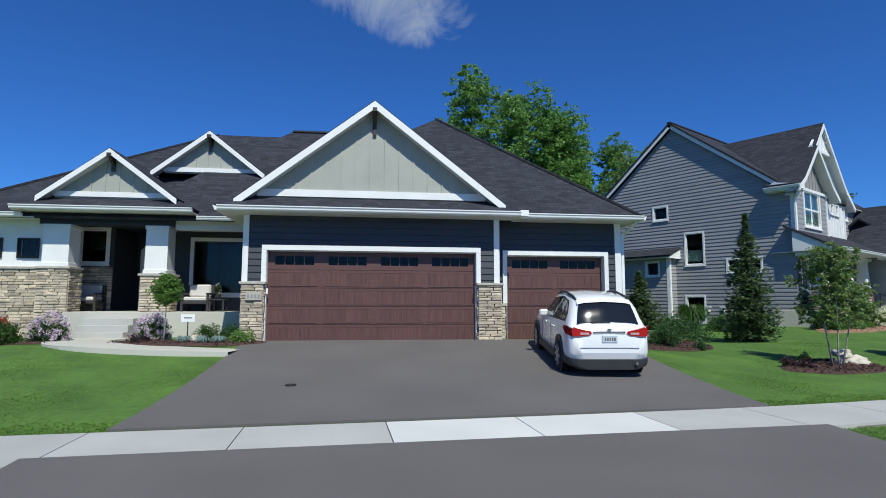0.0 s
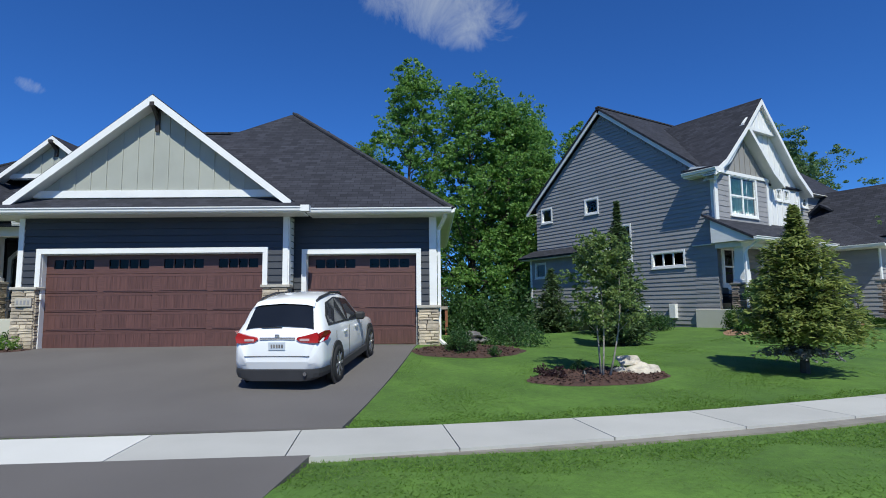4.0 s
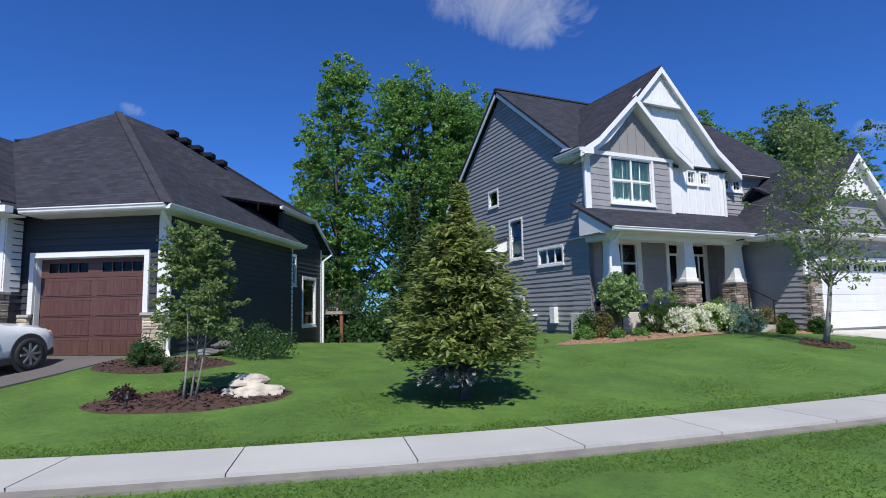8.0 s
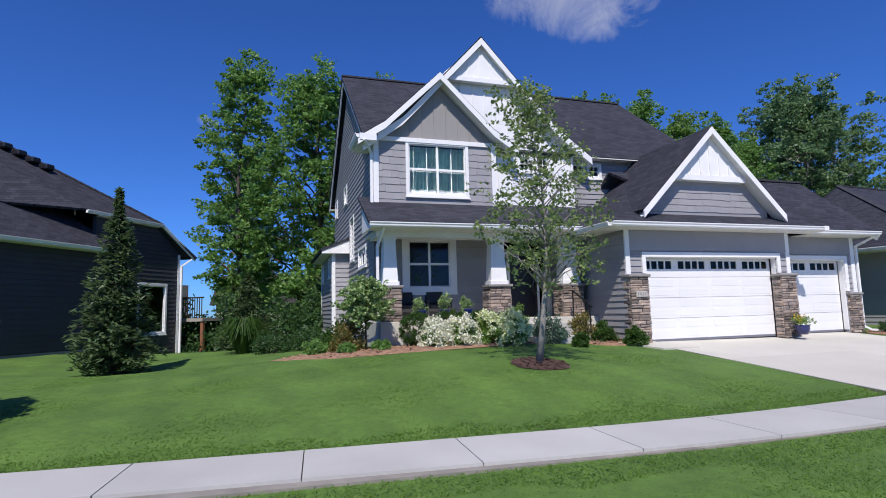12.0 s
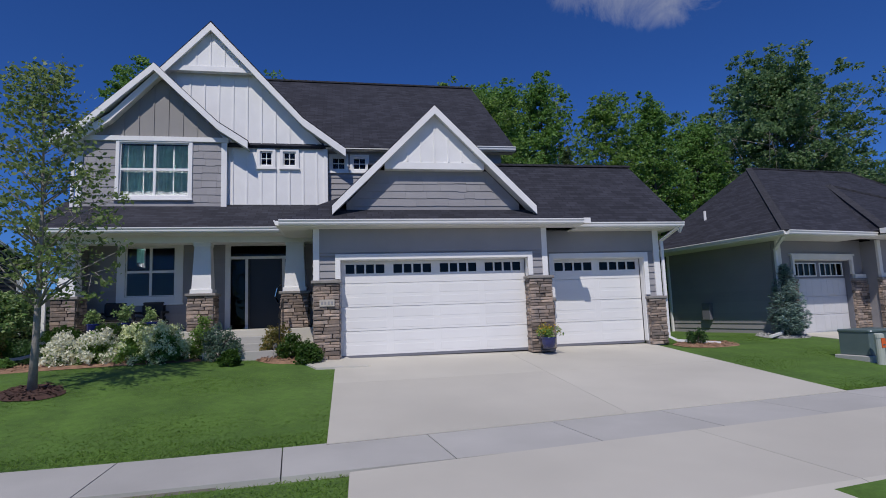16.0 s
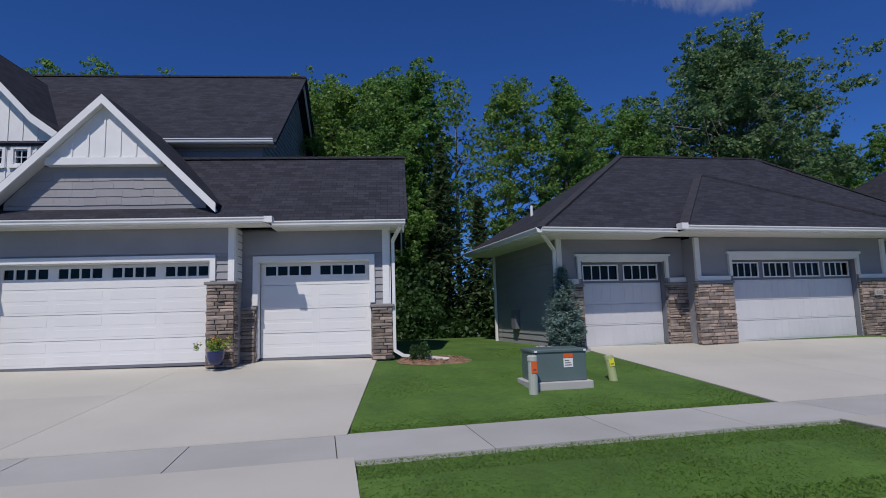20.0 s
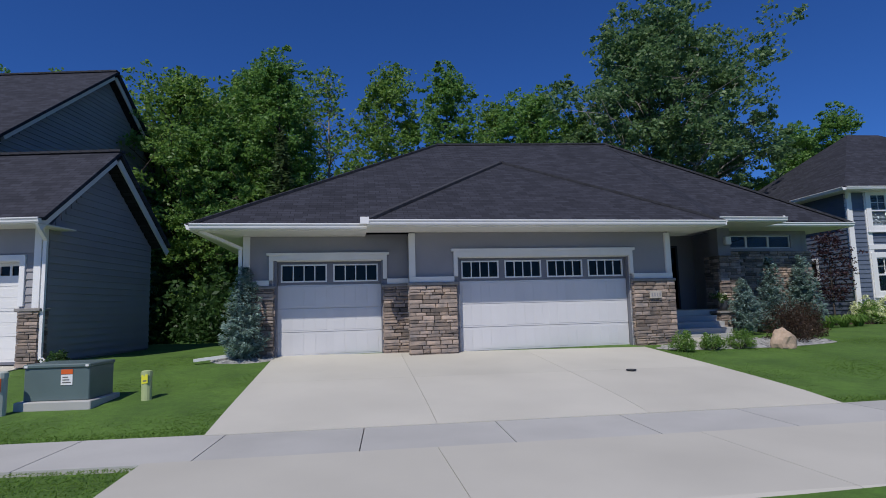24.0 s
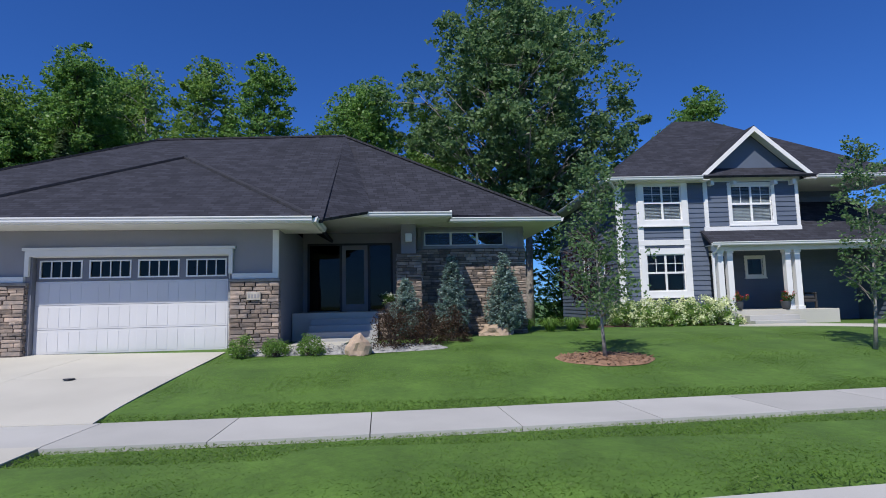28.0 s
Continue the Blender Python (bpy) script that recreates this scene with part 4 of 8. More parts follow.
# garage doors, casings, corner boards
garage_door(h1, 0.04, 5.85, 0.22, 0.0, 2.52, "wood", 4)
door_trim(h1, -0.08, 5.97, 0.0, 2.68, 1.67)
garage_door(h1, 6.88, 9.88, 0.77, 0.0, 2.52, "wood", 2)
door_trim(h1, 6.74, 10.02, 0.55, 2.67, 1.1)
trim(h1, (-0.58, -0.44, 0.0, 0.06, 1.67, 3.5), (-0.6, -0.56, 0.03, 0.2, 1.67, 3.5), (6.36, 6.5, 0.0, 0.06, 1.67, 3.5), (6.49, 6.53, 0.03, 0.5, 1.67, 3.5), (10.25, 10.44, 0.54, 0.61, 1.1, 3.6), (10.43, 10.46, 0.57, 0.72, 0.1, 3.6), (10.43, 10.46, 8.58, 8.7, -0.4, 3.6), (10.2, 10.24, 12.58, 12.72, -1.6, 3.9))
part("door_sensor", boxes((0.06, 0.11, 0.0, 0.03, 1.35, 1.5)), M_WHITE, h1)
number_plate_sign(h1, -0.22, -0.16, 1.28, 0.42, 0.22)
# roofs
P = (5.28, 5.3, 8.25)
roof_plane(h1, [(-1.12, -0.1, 3.7), (10.85, -0.1, 3.7), P])
roof_plane(h1, [(10.85, -0.1, 3.7), (10.85, 8.95, 3.7), P])
roof_plane(h1, [(-1.12, 7.0, 3.7), (-1.12, -0.1, 3.7), P, (4.85, 7.0, 8.05)])
roof_plane(h1, [(-5.2, 2.35, 3.72), (3.0, 2.35, 3.72), (4.85, 7.0, 8.05), (-0.4, 7.0, 8.05)])
ridge_caps(h1, (-0.4, 7.0, 8.05), (4.85, 7.0, 8.05))
ridge_caps(h1, P, (10.85, -0.1, 3.7))
a, b = hip(h1, -10.6, 6.0, 2.3, 15.7, 3.7, 0.7)
ridge_caps(h1, a, (-10.6, 2.3, 3.7))
hip(h1, -1.12, 7.02, -0.6, 7.0, 3.66, 0.56)
hip(h1, -7.65, -2.55, 1.95, 7.5, 3.98, 0.5)
PB = (5.6, 7.6, 8.3)
roof_plane(h1, [PB, P, (9.2, 5.3, 5.05), (10.35, 7.6, 5.12), (10.35, 11.4, 5.12)])
roof_plane(h1, [(10.35, 11.4, 5.12), (10.75, 13.2, 3.8), (-1.0, 13.2, 3.8), (-0.4, 7.0, 8.05), (4.85, 7.0, 8.05), P, PB])
ridge_caps(h1, PB, (10.35, 11.4, 5.12))
gable_roof(h1, 2.92, 3.72, -0.32, 5.0, 6.78, 3.9)
rakes(h1, 2.92, 3.72, -0.34, 6.77, 3.89)
gable_roof(h1, -5.17, 2.02, 2.28, 6.0, 5.86, 4.33)
rakes(h1, -5.17, 2.02, 2.26, 5.85, 4.32, 0.2)
gable_roof(h1, -2.82, 1.9, 4.2, 6.4, 7.12, 5.62)
rakes(h1, -2.82, 1.9, 4.18, 7.11, 5.61, 0.2)
for uc, half, vv, zb, za, hb, br in ((2.92, 3.18, 0.06, 4.1, 6.57, 0.2, 0.62), (-5.17, 1.66, 2.62, 4.42, 5.69, 0.16, 0.42), (-2.82, 1.54, 4.5, 5.72, 6.95, 0.16, 0.42)):
    wall(h1, 0, vv, 0, [(uc - half, zb), (uc, za), (uc + half, zb)], zb - 0.1, skin=M_SAGE, board=0, battens=0.41, thick=0.1)
    trim(h1, (uc - half - 0.02, uc + half + 0.02, vv - 0.05, vv + 0.02, zb - 0.06, zb - 0.06 + hb), name="gable_base_board")
    bracket(h1, uc, vv - 0.03, za - 0.1, br)
for p, q in (((-1.12, -0.6, 3.52), (7.02, -0.6, 3.52)), ((7.02, -0.1, 3.56), (10.85, -0.1, 3.56)), ((10.85, -0.1, 3.56), (10.85, 8.9, 3.56)), ((-7.65, 1.95, 3.84), (-2.55, 1.95, 3.84)), ((-11.2, 2.3, 3.66), (-7.5, 2.3, 3.66)), ((-2.55, 2.4, 3.66), (-1.0, 2.4, 3.66)), ((10.35, 7.6, 4.97), (10.35, 11.4, 4.97)), ((10.35, 11.4, 4.97), (10.6, 13.2, 3.65)), ((-1.12, 2.3, 3.52), (-1.12, -0.6, 3.52))):
    gutter(h1, p, q)
soffits(h1, (-1.12, 7.02, -0.6, 0.05, 3.5, 3.53), (7.02, 10.85, -0.1, 0.6, 3.54, 3.57), (10.43, 10.85, 0.6, 8.9, 3.54, 3.57), (-7.65, -2.55, 1.95, 2.62, 3.82, 3.85), (-11.2, -7.2, 2.3, 3.0, 3.64, 3.67), (-1.12, -0.57, 0.05, 2.4, 3.5, 3.53), (10.2, 10.35, 8.2, 11.3, 4.94, 4.97))
part("gutter_end_block", boxes((6.98, 7.2, -0.72, -0.5, 3.52, 3.68)), M_WHITE, h1)
pipe("downspout", h1, [(10.7, 0.0, 3.52), (10.62, 0.3, 3.35), (10.52, 0.62, 3.2), (10.52, 0.62, 0.15), (10.75, 0.35, -0.05), (11.6, -0.1, -0.16)], 0.085, M_WHITE)
pipe("downspout", h1, [(10.6, 13.0, 3.7), (10.3, 12.75, 3.4), (10.3, 12.75, -1.0)], 0.085, M_WHITE)
for uu, vv, zz in ((8.9, 6.6, 5.4), (9.2, 8.2, 5.45)):
    tubem = bmesh.new()
    tube(tubem, [(uu, vv, zz - 0.4), (uu, vv, zz + 0.3)], [0.035, 0.035], 8)
    part("vent_pipe", tubem, M_WHITE, h1)
for k in range(5):
    f = 0.07 + 0.075 * k
    c = Vector(PB).lerp(Vector((10.35, 11.4, 5.12)), f) + Vector((0.1, -0.55, -0.02))
    part("roof_vent", boxes((-0.2, 0.2, -0.2, 0.2, -0.1, 0.13), soft=0.05), M_BLACK, h1, m=Matrix.Translation(c))
# timber deck at the back
deck = thing("deck", H1 @ pose(7.9, 13.2, 0.45), "timber deck on posts behind the charcoal house", "deck")
part("deck_floor", boxes((0, 3.2, 0, 3.0, 0.45, 0.6)), mat("weathered_deck_board", (0.3, 0.27, 0.24), 0.8, 0.2, 3, 0.15), deck)
for x in (0.1, 1.6, 3.05):
    part("post", boxes((x, x + 0.14, 0.05, 0.19, -2.6, 0.5)), mat("red_brown_post", (0.22, 0.09, 0.045), 0.7, 0.2, 4, 0.1), deck)
for k in range(26):
    part("baluster", boxes((0.05 + k * 0.122, 0.08 + k * 0.122, 0.03, 0.06, 0.6, 1.5)), M_BRONZE, deck)
part("handrail", boxes((0, 3.2, 0, 0.1, 1.5, 1.56)), M_BRONZE, deck)
part("privacy_screen", boxes((0.0, 0.06, 0.2, 3.0, 0.6, 2.3)), M_TAUPE, deck)


# ================= the grey two-storey house with white garage doors =================
h2 = thing("house", H2, "grey two-storey lap-sided house with white gables and white garage doors", "house")
Z2 = 0.1
wall(h2, 0, 0.05, 0, [(-0.52, 3.28), (5.55, 3.28)], -0.3, [(0.12, 5.0, -0.4, 2.5)], M_GREY)
wall(h2, -0.52, 0, -90, [(-4.0, 3.4), (-0.05, 3.4)], -0.2, skin=M_GREY)
wall(h2, 5.55, 0, 90, [(0.21, 3.3), (0.66, 3.3)], -0.3, skin=M_GREY)
wall(h2, 0, 0.66, 0, [(5.55, 3.3), (9.2, 3.3)], -0.3, [(5.94, 8.72, -0.4, 2.5)], M_GREY)
wall(h2, 9.2, 0, 90, [(0.82, 3.3), (2.8, 5.35), (5.3, 3.3)], -1.5, skin=M_GREY, board_from=0.1)
wall(h2, 0, 5.3, 180, [(-9.2, 3.3), (-5.4, 3.3)], -1.5, skin=M_GREY, board=0)
wall(h2, 0, 3.45, 0, [(-7.15, 4.0), (-0.52, 4.0)], -0.3, [(-6.0, -4.65, 1.85, 3.3), (-3.1, -1.25, 0.82, 3.3)], M_GREY)
side_holes = [(-13.1, -12.4, 5.62, 6.3), (-9.85, -9.1, 5.65, 6.3), (-8.1, -7.2, 3.12, 4.7), (-6.0, -4.5, 2.68, 3.24), (-8.15, -7.25, 0.2, 1.45)]
wall(h2, -7.15, 0, -90, [(-13.6, 6.5), (-8.65, 10.5), (-3.0, 5.95)], -0.6, side_holes, M_GREY, board_from=0.2, label="grey lap-sided gable wall")
for k, (a, b, c, d) in enumerate(side_holes):
    window(h2, -7.15, 0, -90, a, c, b - a, d - c, casing=0.09, cols=3 if k == 3 else 1, rows=1, behind=M_CURTAIN if k in (2, 4) else None)
wall(h2, -7.15, 0, -90, [(-4.0, 3.6), (-3.0, 3.6)], -0.3, skin=M_GREY)
bump_holes = [(-13.0, -12.3, 2.55, 3.24), (-10.0, -9.32, 2.6, 3.28)]
wall(h2, -7.8, 0, -90, [(-13.5, 3.55), (-8.7, 3.55)], 0.36, bump_holes, M_GREY)
for a, b, c, d in bump_holes:
    window(h2, -7.8, 0, -90, a, c, b - a, d - c, casing=0.08, cols=1, rows=1)
wall(h2, 0, 8.7, 0, [(-7.8, 3.6), (-7.15, 3.9)], 0.36, skin=M_GREY)
part("bump_floor", boxes((-7.85, -7.1, 8.65, 13.5, 0.28, 0.36)), M_WHITE, h2)
trim(h2, (-7.83, -7.7, 8.65, 8.71, 0.3, 3.5), (-7.84, -7.8, 8.68, 8.85, 0.3, 3.5), (-7.84, -7.8, 13.35, 13.5, 0.3, 3.5))
bm = bmesh.new()
prism(bm, [(-8.25, 3.44), (-7.15, 3.44), (-7.15, 4.0), (-8.25, 3.58)], 8.42, 8.48)
part("bump_gable_end", bm, M_WHITE, h2)
roof_plane(h2, [(-8.3, 8.38, 3.62), (-8.3, 14.0, 3.62), (-7.1, 14.0, 4.1), (-7.1, 8.38, 4.1)])
soffits(h2, (-8.2, -7.15, 8.48, 13.9, 3.48, 3.52))
part("foundation", boxes((-7.16, -7.0, 4.0, 13.6, -2.8, 0.2)), M_FOUND, h2)
# upper storey front: bay, white gable, eyebrow strip
wall(h2, 0, 2.95, 0, [(-7.15, 6.45), (-3.17, 6.45)], 4.1, [(-6.07, -4.2, 4.69, 6.3)], M_GREY, shakes=True, board=0.22)
wall(h2, -3.17, 0, 90, [(2.95, 6.45), (3.2, 6.45)], 4.1, skin=M_GREY, board=0)
window(h2, 0, 2.95, 0, -6.07, 4.72, 1.87, 1.58, casing=0.1, cols=2, rows=2, behind=M_CURTAIN)
trim(h2, (-7.18, -7.02, 2.9, 2.96, 4.3, 6.4), (-3.3, -3.14, 2.9, 2.96, 4.3, 6.4), (-7.2, -3.1, 2.88, 2.97, 6.34, 6.48), (-7.19, -7.15, 2.93, 3.12, 3.6, 6.3))
wall(h2, 0, 2.97, 0, [(-7.0, 6.48), (-6.86, 6.66), (-5.13, 8.36), (-3.4, 6.66), (-3.25, 6.48)], 6.45, skin=M_GREYBB, board=0, battens=0.4, thick=0.1)
wall(h2, 0, 3.08, 0, [(-6.9, 6.6), (-3.63, 9.82), (-0.85, 6.85), (-0.27, 6.3)], 4.0, [(-2.22, -1.86, 5.7, 6.14), (-1.55, -1.17, 5.7, 6.14)], M_WHITE, board=0, battens=0.41)
for x, w in ((-2.22, 0.36), (-1.55, 0.38)):
    window(h2, 0, 3.08, 0, x, 5.7, w, 0.44, casing=0.09, cols=1, rows=1, grid=2)
bm = bmesh.new()
prism(bm, [(-4.85, 8.62), (-2.42, 8.62), (-2.42, 8.74), (-3.63, 9.85), (-4.85, 8.74)], 2.86, 2.97)
part("gable_peak_board", bm, M_WHITE, h2)
trim(h2, (-4.95, -2.32, 2.82, 3.0, 8.5, 8.66), (-0.33, -0.22, 3.02, 3.1, 4.0, 6.4))
for k in range(-2, 3):
    part("batten", boxes((-3.65 + k * 0.4, -3.61 + k * 0.4, 2.84, 2.86, 8.66, 9.7 - abs(k) * 0.36)), M_WHITE, h2)
wall(h2, 0, 3.3, 0, [(-0.27, 6.4), (5.4, 6.4)], 3.6, [(-0.1, 0.32, 5.66, 6.06), (0.55, 0.98, 5.66, 6.06)], M_GREY)
for x in (-0.1, 0.55):
    window(h2, 0, 3.3, 0, x, 5.66, 0.42, 0.4, casing=0.09, cols=1, rows=1, grid=2)
wall(h2, 5.4, 0, 90, [(3.3, 6.2), (8.65, 10.5), (13.6, 6.5)], -1.5, skin=M_GREY, board_from=3.3)
wall(h2, 0, 13.6, 180, [(-5.4, 6.4), (7.15, 6.4)], -2.6, skin=M_GREY, board=0)
roof_plane(h2, [(-7.42, 2.95, 6.3), (5.86, 2.95, 6.3), (5.86, 8.65, 10.82), (-7.42, 8.65, 10.82)])
roof_plane(h2, [(5.86, 14.2, 6.36), (-7.42, 14.2, 6.36), (-7.42, 8.65, 10.82), (5.86, 8.65, 10.82)])
ridge_caps(h2, (-7.42, 8.65, 10.82), (5.8, 8.65, 10.82))
for uu in (-7.36, 5.72):
    for p, q in (((uu, 3.5, 6.42), (uu, 8.65, 10.5)), ((uu, 14.15, 6.08), (uu, 8.65, 10.5))):
        bm = bmesh.new()
        beam(bm, p, q, 0.05, 0.2)
        part("rake_board", bm, M_WHITE, h2)
# boxed eave return at the side gable, with its gutter
bm = bmesh.new()
prism(bm, [(2.5, 6.2), (3.98, 6.2), (3.98, 6.34), (3.6, 6.62), (2.5, 6.4)], 0.0, 0.5)
part("eave_return", bm, M_WHITE, h2, m=pose(-7.15, 0, 0, 0, 0, 90))
roof_plane(h2, [(-7.74, 2.6, 6.44), (-7.1, 2.6, 6.44), (-7.1, 4.0, 6.72), (-7.74, 4.0, 6.5)], thick=0.05)
gutter(h2, (-7.66, 4.0, 6.26), (-7.66, 2.5, 6.26))
part("rake_soffit", boxes((-7.4, -7.15, 13.5, 14.2, 6.1, 6.14)), M_SOFFIT, h2)
MAIN2 = (2.95, 6.3, 0.793)
gable_roof(h2, -3.6, 3.93, 2.7, 8.2, 10.04, 6.2, 0.08, MAIN2)
rakes(h2, -3.6, 3.93, 2.68, 10.0, 6.18, 0.26, flare=0.08, under=0.52)
gable_roof(h2, -5.1, 2.6, 2.54, 6.6, 8.58, 6.32, 0.08, MAIN2)
rakes(h2, -5.1, 2.6, 2.52, 8.58, 6.3, 0.24, flare=0.08, under=0.57)
# porch
part("porch_slab", boxes((-7.3, -0.52, 1.5, 4.0, -0.3, 0.82), soft=0.01), M_CONC, h2)
steps(h2, -3.2, -1.45, 1.5, 3, 0.17, 0.32, 0.82)
for u0, u1, k in ((-7.2, -6.6, 21), (-3.92, -3.24, 22), (-1.5, -0.76, 23)):
    pier(h2, u0, u1, 1.9, 2.5, 0.2, 1.76, M_STONE2, M_CAP2, k, "flrb")
    column(h2, u0 + 0.08, u1 - 0.08, 1.98, 2.42, 1.83, 3.25, 0.06)
trim(h2, (-7.3, -0.52, 1.95, 2.45, 3.22, 3.45), (-7.3, -6.9, 2.45, 3.0, 3.22, 3.45), name="porch_beam")
part("porch_ceiling", boxes((-7.3, -0.5, 1.4, 4.0, 3.4, 3.44)), M_SOFFIT, h2)
roof_plane(h2, [(-7.6, 1.3, 3.52), (-0.6, 1.3, 3.52), (0.6, 3.3, 4.62), (-7.6, 3.3, 4.62)])
bm = bmesh.new()
prism(bm, [(1.3, 3.42), (3.0, 3.42), (3.0, 4.4), (1.3, 3.5)], -0.02, 0.04)
part("porch_gable_end", bm, M_WHITE, h2, m=pose(-7.5, 0, 0, 0, 0, 90))
gutter(h2, (-7.6, 1.3, 3.4), (-0.9, 1.3, 3.4))
window(h2, 0, 3.45, 0, -6.0, 1.85, 1.35, 1.45, casing=0.22, cols=2, rows=2)
ent = part("entry_frame", boxes((-3.25, -3.1, 3.37, 3.47, 0.82, 3.42), (-1.25, -1.1, 3.37, 3.47, 0.82, 3.42), (-3.1, -1.25, 3.37, 3.47, 3.3, 3.42), (-3.1, -1.25, 3.38, 3.47, 2.9, 2.98), (-2.68, -2.6, 3.38, 3.47, 0.82, 2.9), (-1.62, -1.54, 3.38, 3.47, 0.82, 2.9)), M_WHITE, h2)
part("front_door", boxes((-2.6, -1.62, 3.44, 3.5, 0.82, 2.9)), M_BLACK, ent, "black front door with a curved handle")
part("sidelight", boxes((-3.1, -2.68, 3.46, 3.47, 0.95, 2.9)), M_GLASSD, ent)
part("sidelight", boxes((-1.54, -1.25, 3.46, 3.47, 0.95, 2.9)), M_GLASSD, ent)
part("transom", boxes((-3.1, -1.25, 3.46, 3.47, 2.98, 3.3)), M_GLASSD, ent)
part("storm_door_frame", boxes((-2.6, -2.55, 3.39, 3.44, 0.85, 2.9), (-1.67, -1.62, 3.39, 3.44, 0.85, 2.9)), M_BRONZE, ent)
# garage
garage_door(h2, 0.14, 4.99, 0.26, Z2, 2.5, "white", 4)
door_trim(h2, 0.0, 5.13, 0.0, 2.62, 2.0, z0=Z2)
garage_door(h2, 5.97, 8.69, 0.86, Z2, 2.5, "white", 2)
door_trim(h2, 5.83, 8.83, 0.62, 2.62, 1.4, z0=Z2)
pier(h2, -0.53, 0.1, -0.12, 0.2, 0.0, 1.9, M_STONE2, M_CAP2, 31)
pier(h2, 4.97, 5.6, -0.12, 0.2, 0.0, 1.9, M_STONE2, M_CAP2, 32)
pier(h2, 5.56, 5.9, 0.56, 0.7, 0.0, 1.3, M_STONE2, M_CAP2, 33, "fr")
pier(h2, 8.75, 9.26, 0.54, 0.85, 0.0, 1.28, M_STONE2, M_CAP2, 34)
trim(h2, (-0.53, -0.38, 0.0, 0.06, 1.98, 3.3), (5.41, 5.56, 0.0, 0.06, 1.98, 3.3), (5.54, 5.58, 0.05, 0.6, 1.98, 3.25), (9.03, 9.2, 0.6, 0.67, 1.36, 3.3), (9.2, 9.23, 0.63, 0.78, 0.1, 3.3))
part("frieze_board", boxes((-0.38, 5.41, 0.0, 0.05, 2.66, 3.27)), M_GREY, h2)
part("frieze_board", boxes((5.58, 9.03, 0.61, 0.66, 2.66, 3.25)), M_GREY, h2)
number_plate_sign(h2, -0.2, -0.16, 1.42, 0.36, 0.17)
hip(h2, -1.29, 6.42, -0.5, 6.2, 3.42, 0.6)
roof_plane(h2, [(4.0, 0.0, 3.4), (9.68, 0.0, 3.4), (9.68, 2.8, 5.74), (1.0, 2.8, 5.74)])
roof_plane(h2, [(9.68, 5.65, 3.36), (1.0, 5.65, 3.36), (1.0, 2.8, 5.74), (9.68, 2.8, 5.74)])
ridge_caps(h2, (3.2, 2.8, 5.74), (9.66, 2.8, 5.74))
for p, q in (((9.56, 0.05, 3.1), (9.56, 2.8, 5.4)), ((9.56, 5.6, 3.06), (9.56, 2.8, 5.4))):
    bm = bmesh.new()
    beam(bm, p, q, 0.05, 0.19)
    part("rake_board", bm, M_WHITE, h2)
gable_roof(h2, 2.58, 2.63, -0.32, 4.6, 6.46, 3.82)
rakes(h2, 2.58, 2.63, -0.34, 6.45, 3.81)
wall(h2, 0, 0.06, 0, [(0.3, 3.92), (1.15, 4.8), (4.0, 4.8), (4.86, 3.92)], 3.75, skin=M_GREY, board=0.2, thick=0.1, board_from=3.85, shakes=True)
bm = bmesh.new()
prism(bm, [(1.3, 4.95), (3.86, 4.95), (2.58, 6.24)], -0.12, -0.04)
gp = part("gable_peak_board", bm, M_WHITE, h2)
for k in range(-2, 3):
    part("batten", boxes((2.56 + k * 0.36, 2.6 + k * 0.36, -0.145, -0.12, 4.98, 6.05 - abs(k) * 0.37)), M_WHITE, gp)
trim(h2, (1.28, 3.88, -0.16, 0.08, 4.78, 4.96))
for p, q in (((-1.29, -0.5, 3.28), (6.42, -0.5, 3.28)), ((6.42, 0.0, 3.26), (9.62, 0.0, 3.26)), ((2.6, 2.95, 6.26), (5.8, 2.95, 6.26)), ((-1.29, 1.5, 3.28), (-1.29, -0.5, 3.28))):
    gutter(h2, p, q)
part("gutter_end_block", boxes((6.38, 6.56, -0.62, -0.42, 3.28, 3.42)), M_WHITE, h2)
soffits(h2, (-1.29, 6.42, -0.5, 0.05, 3.26, 3.29), (6.42, 9.6, 0.0, 0.66, 3.24, 3.27), (9.2, 9.6, 0.66, 1.2, 3.24, 3.27), (-7.55, -0.9, 1.3, 1.95, 3.38, 3.41), (-0.27, 5.8, 2.95, 3.3, 6.24, 6.27), (-1.29, -0.52, 0.05, 1.5, 3.26, 3.29))
pipe("downspout", h2, [(9.5, 0.05, 3.24), (9.4, 0.3, 3.1), (9.3, 0.6, 2.95), (9.3, 0.6, 0.2), (9.5, 0.5, 0.08), (10.6, 0.2, -0.02)], 0.08, M_WHITE)
pipe("downspout", h2, [(-7.5, 2.5, 6.2), (-7.25, 2.9, 5.9), (-7.25, 2.9, 4.2)], 0.08, M_WHITE)
pipe("downspout", h2, [(-7.2, 1.3, 3.4), (-7.25, 1.75, 3.1), (-7.3, 1.82, 2.9), (-7.3, 1.82, 0.45), (-7.6, 1.5, 0.34), (-8.3, 1.2, 0.3)], 0.08, M_WHITE)
part("utility_box", boxes((-7.35, -7.15, 4.9, 5.2, 0.45, 1.05), soft=0.01), M_WHITE, h2)
for vv in (6.3, 7.0):
    pipe("vent_elbow", h2, [(-7.15, vv, 0.75), (-7.45, vv, 0.75), (-7.5, vv, 0.95), (-7.5, vv - 0.2, 0.95)], 0.09, M_WHITE)


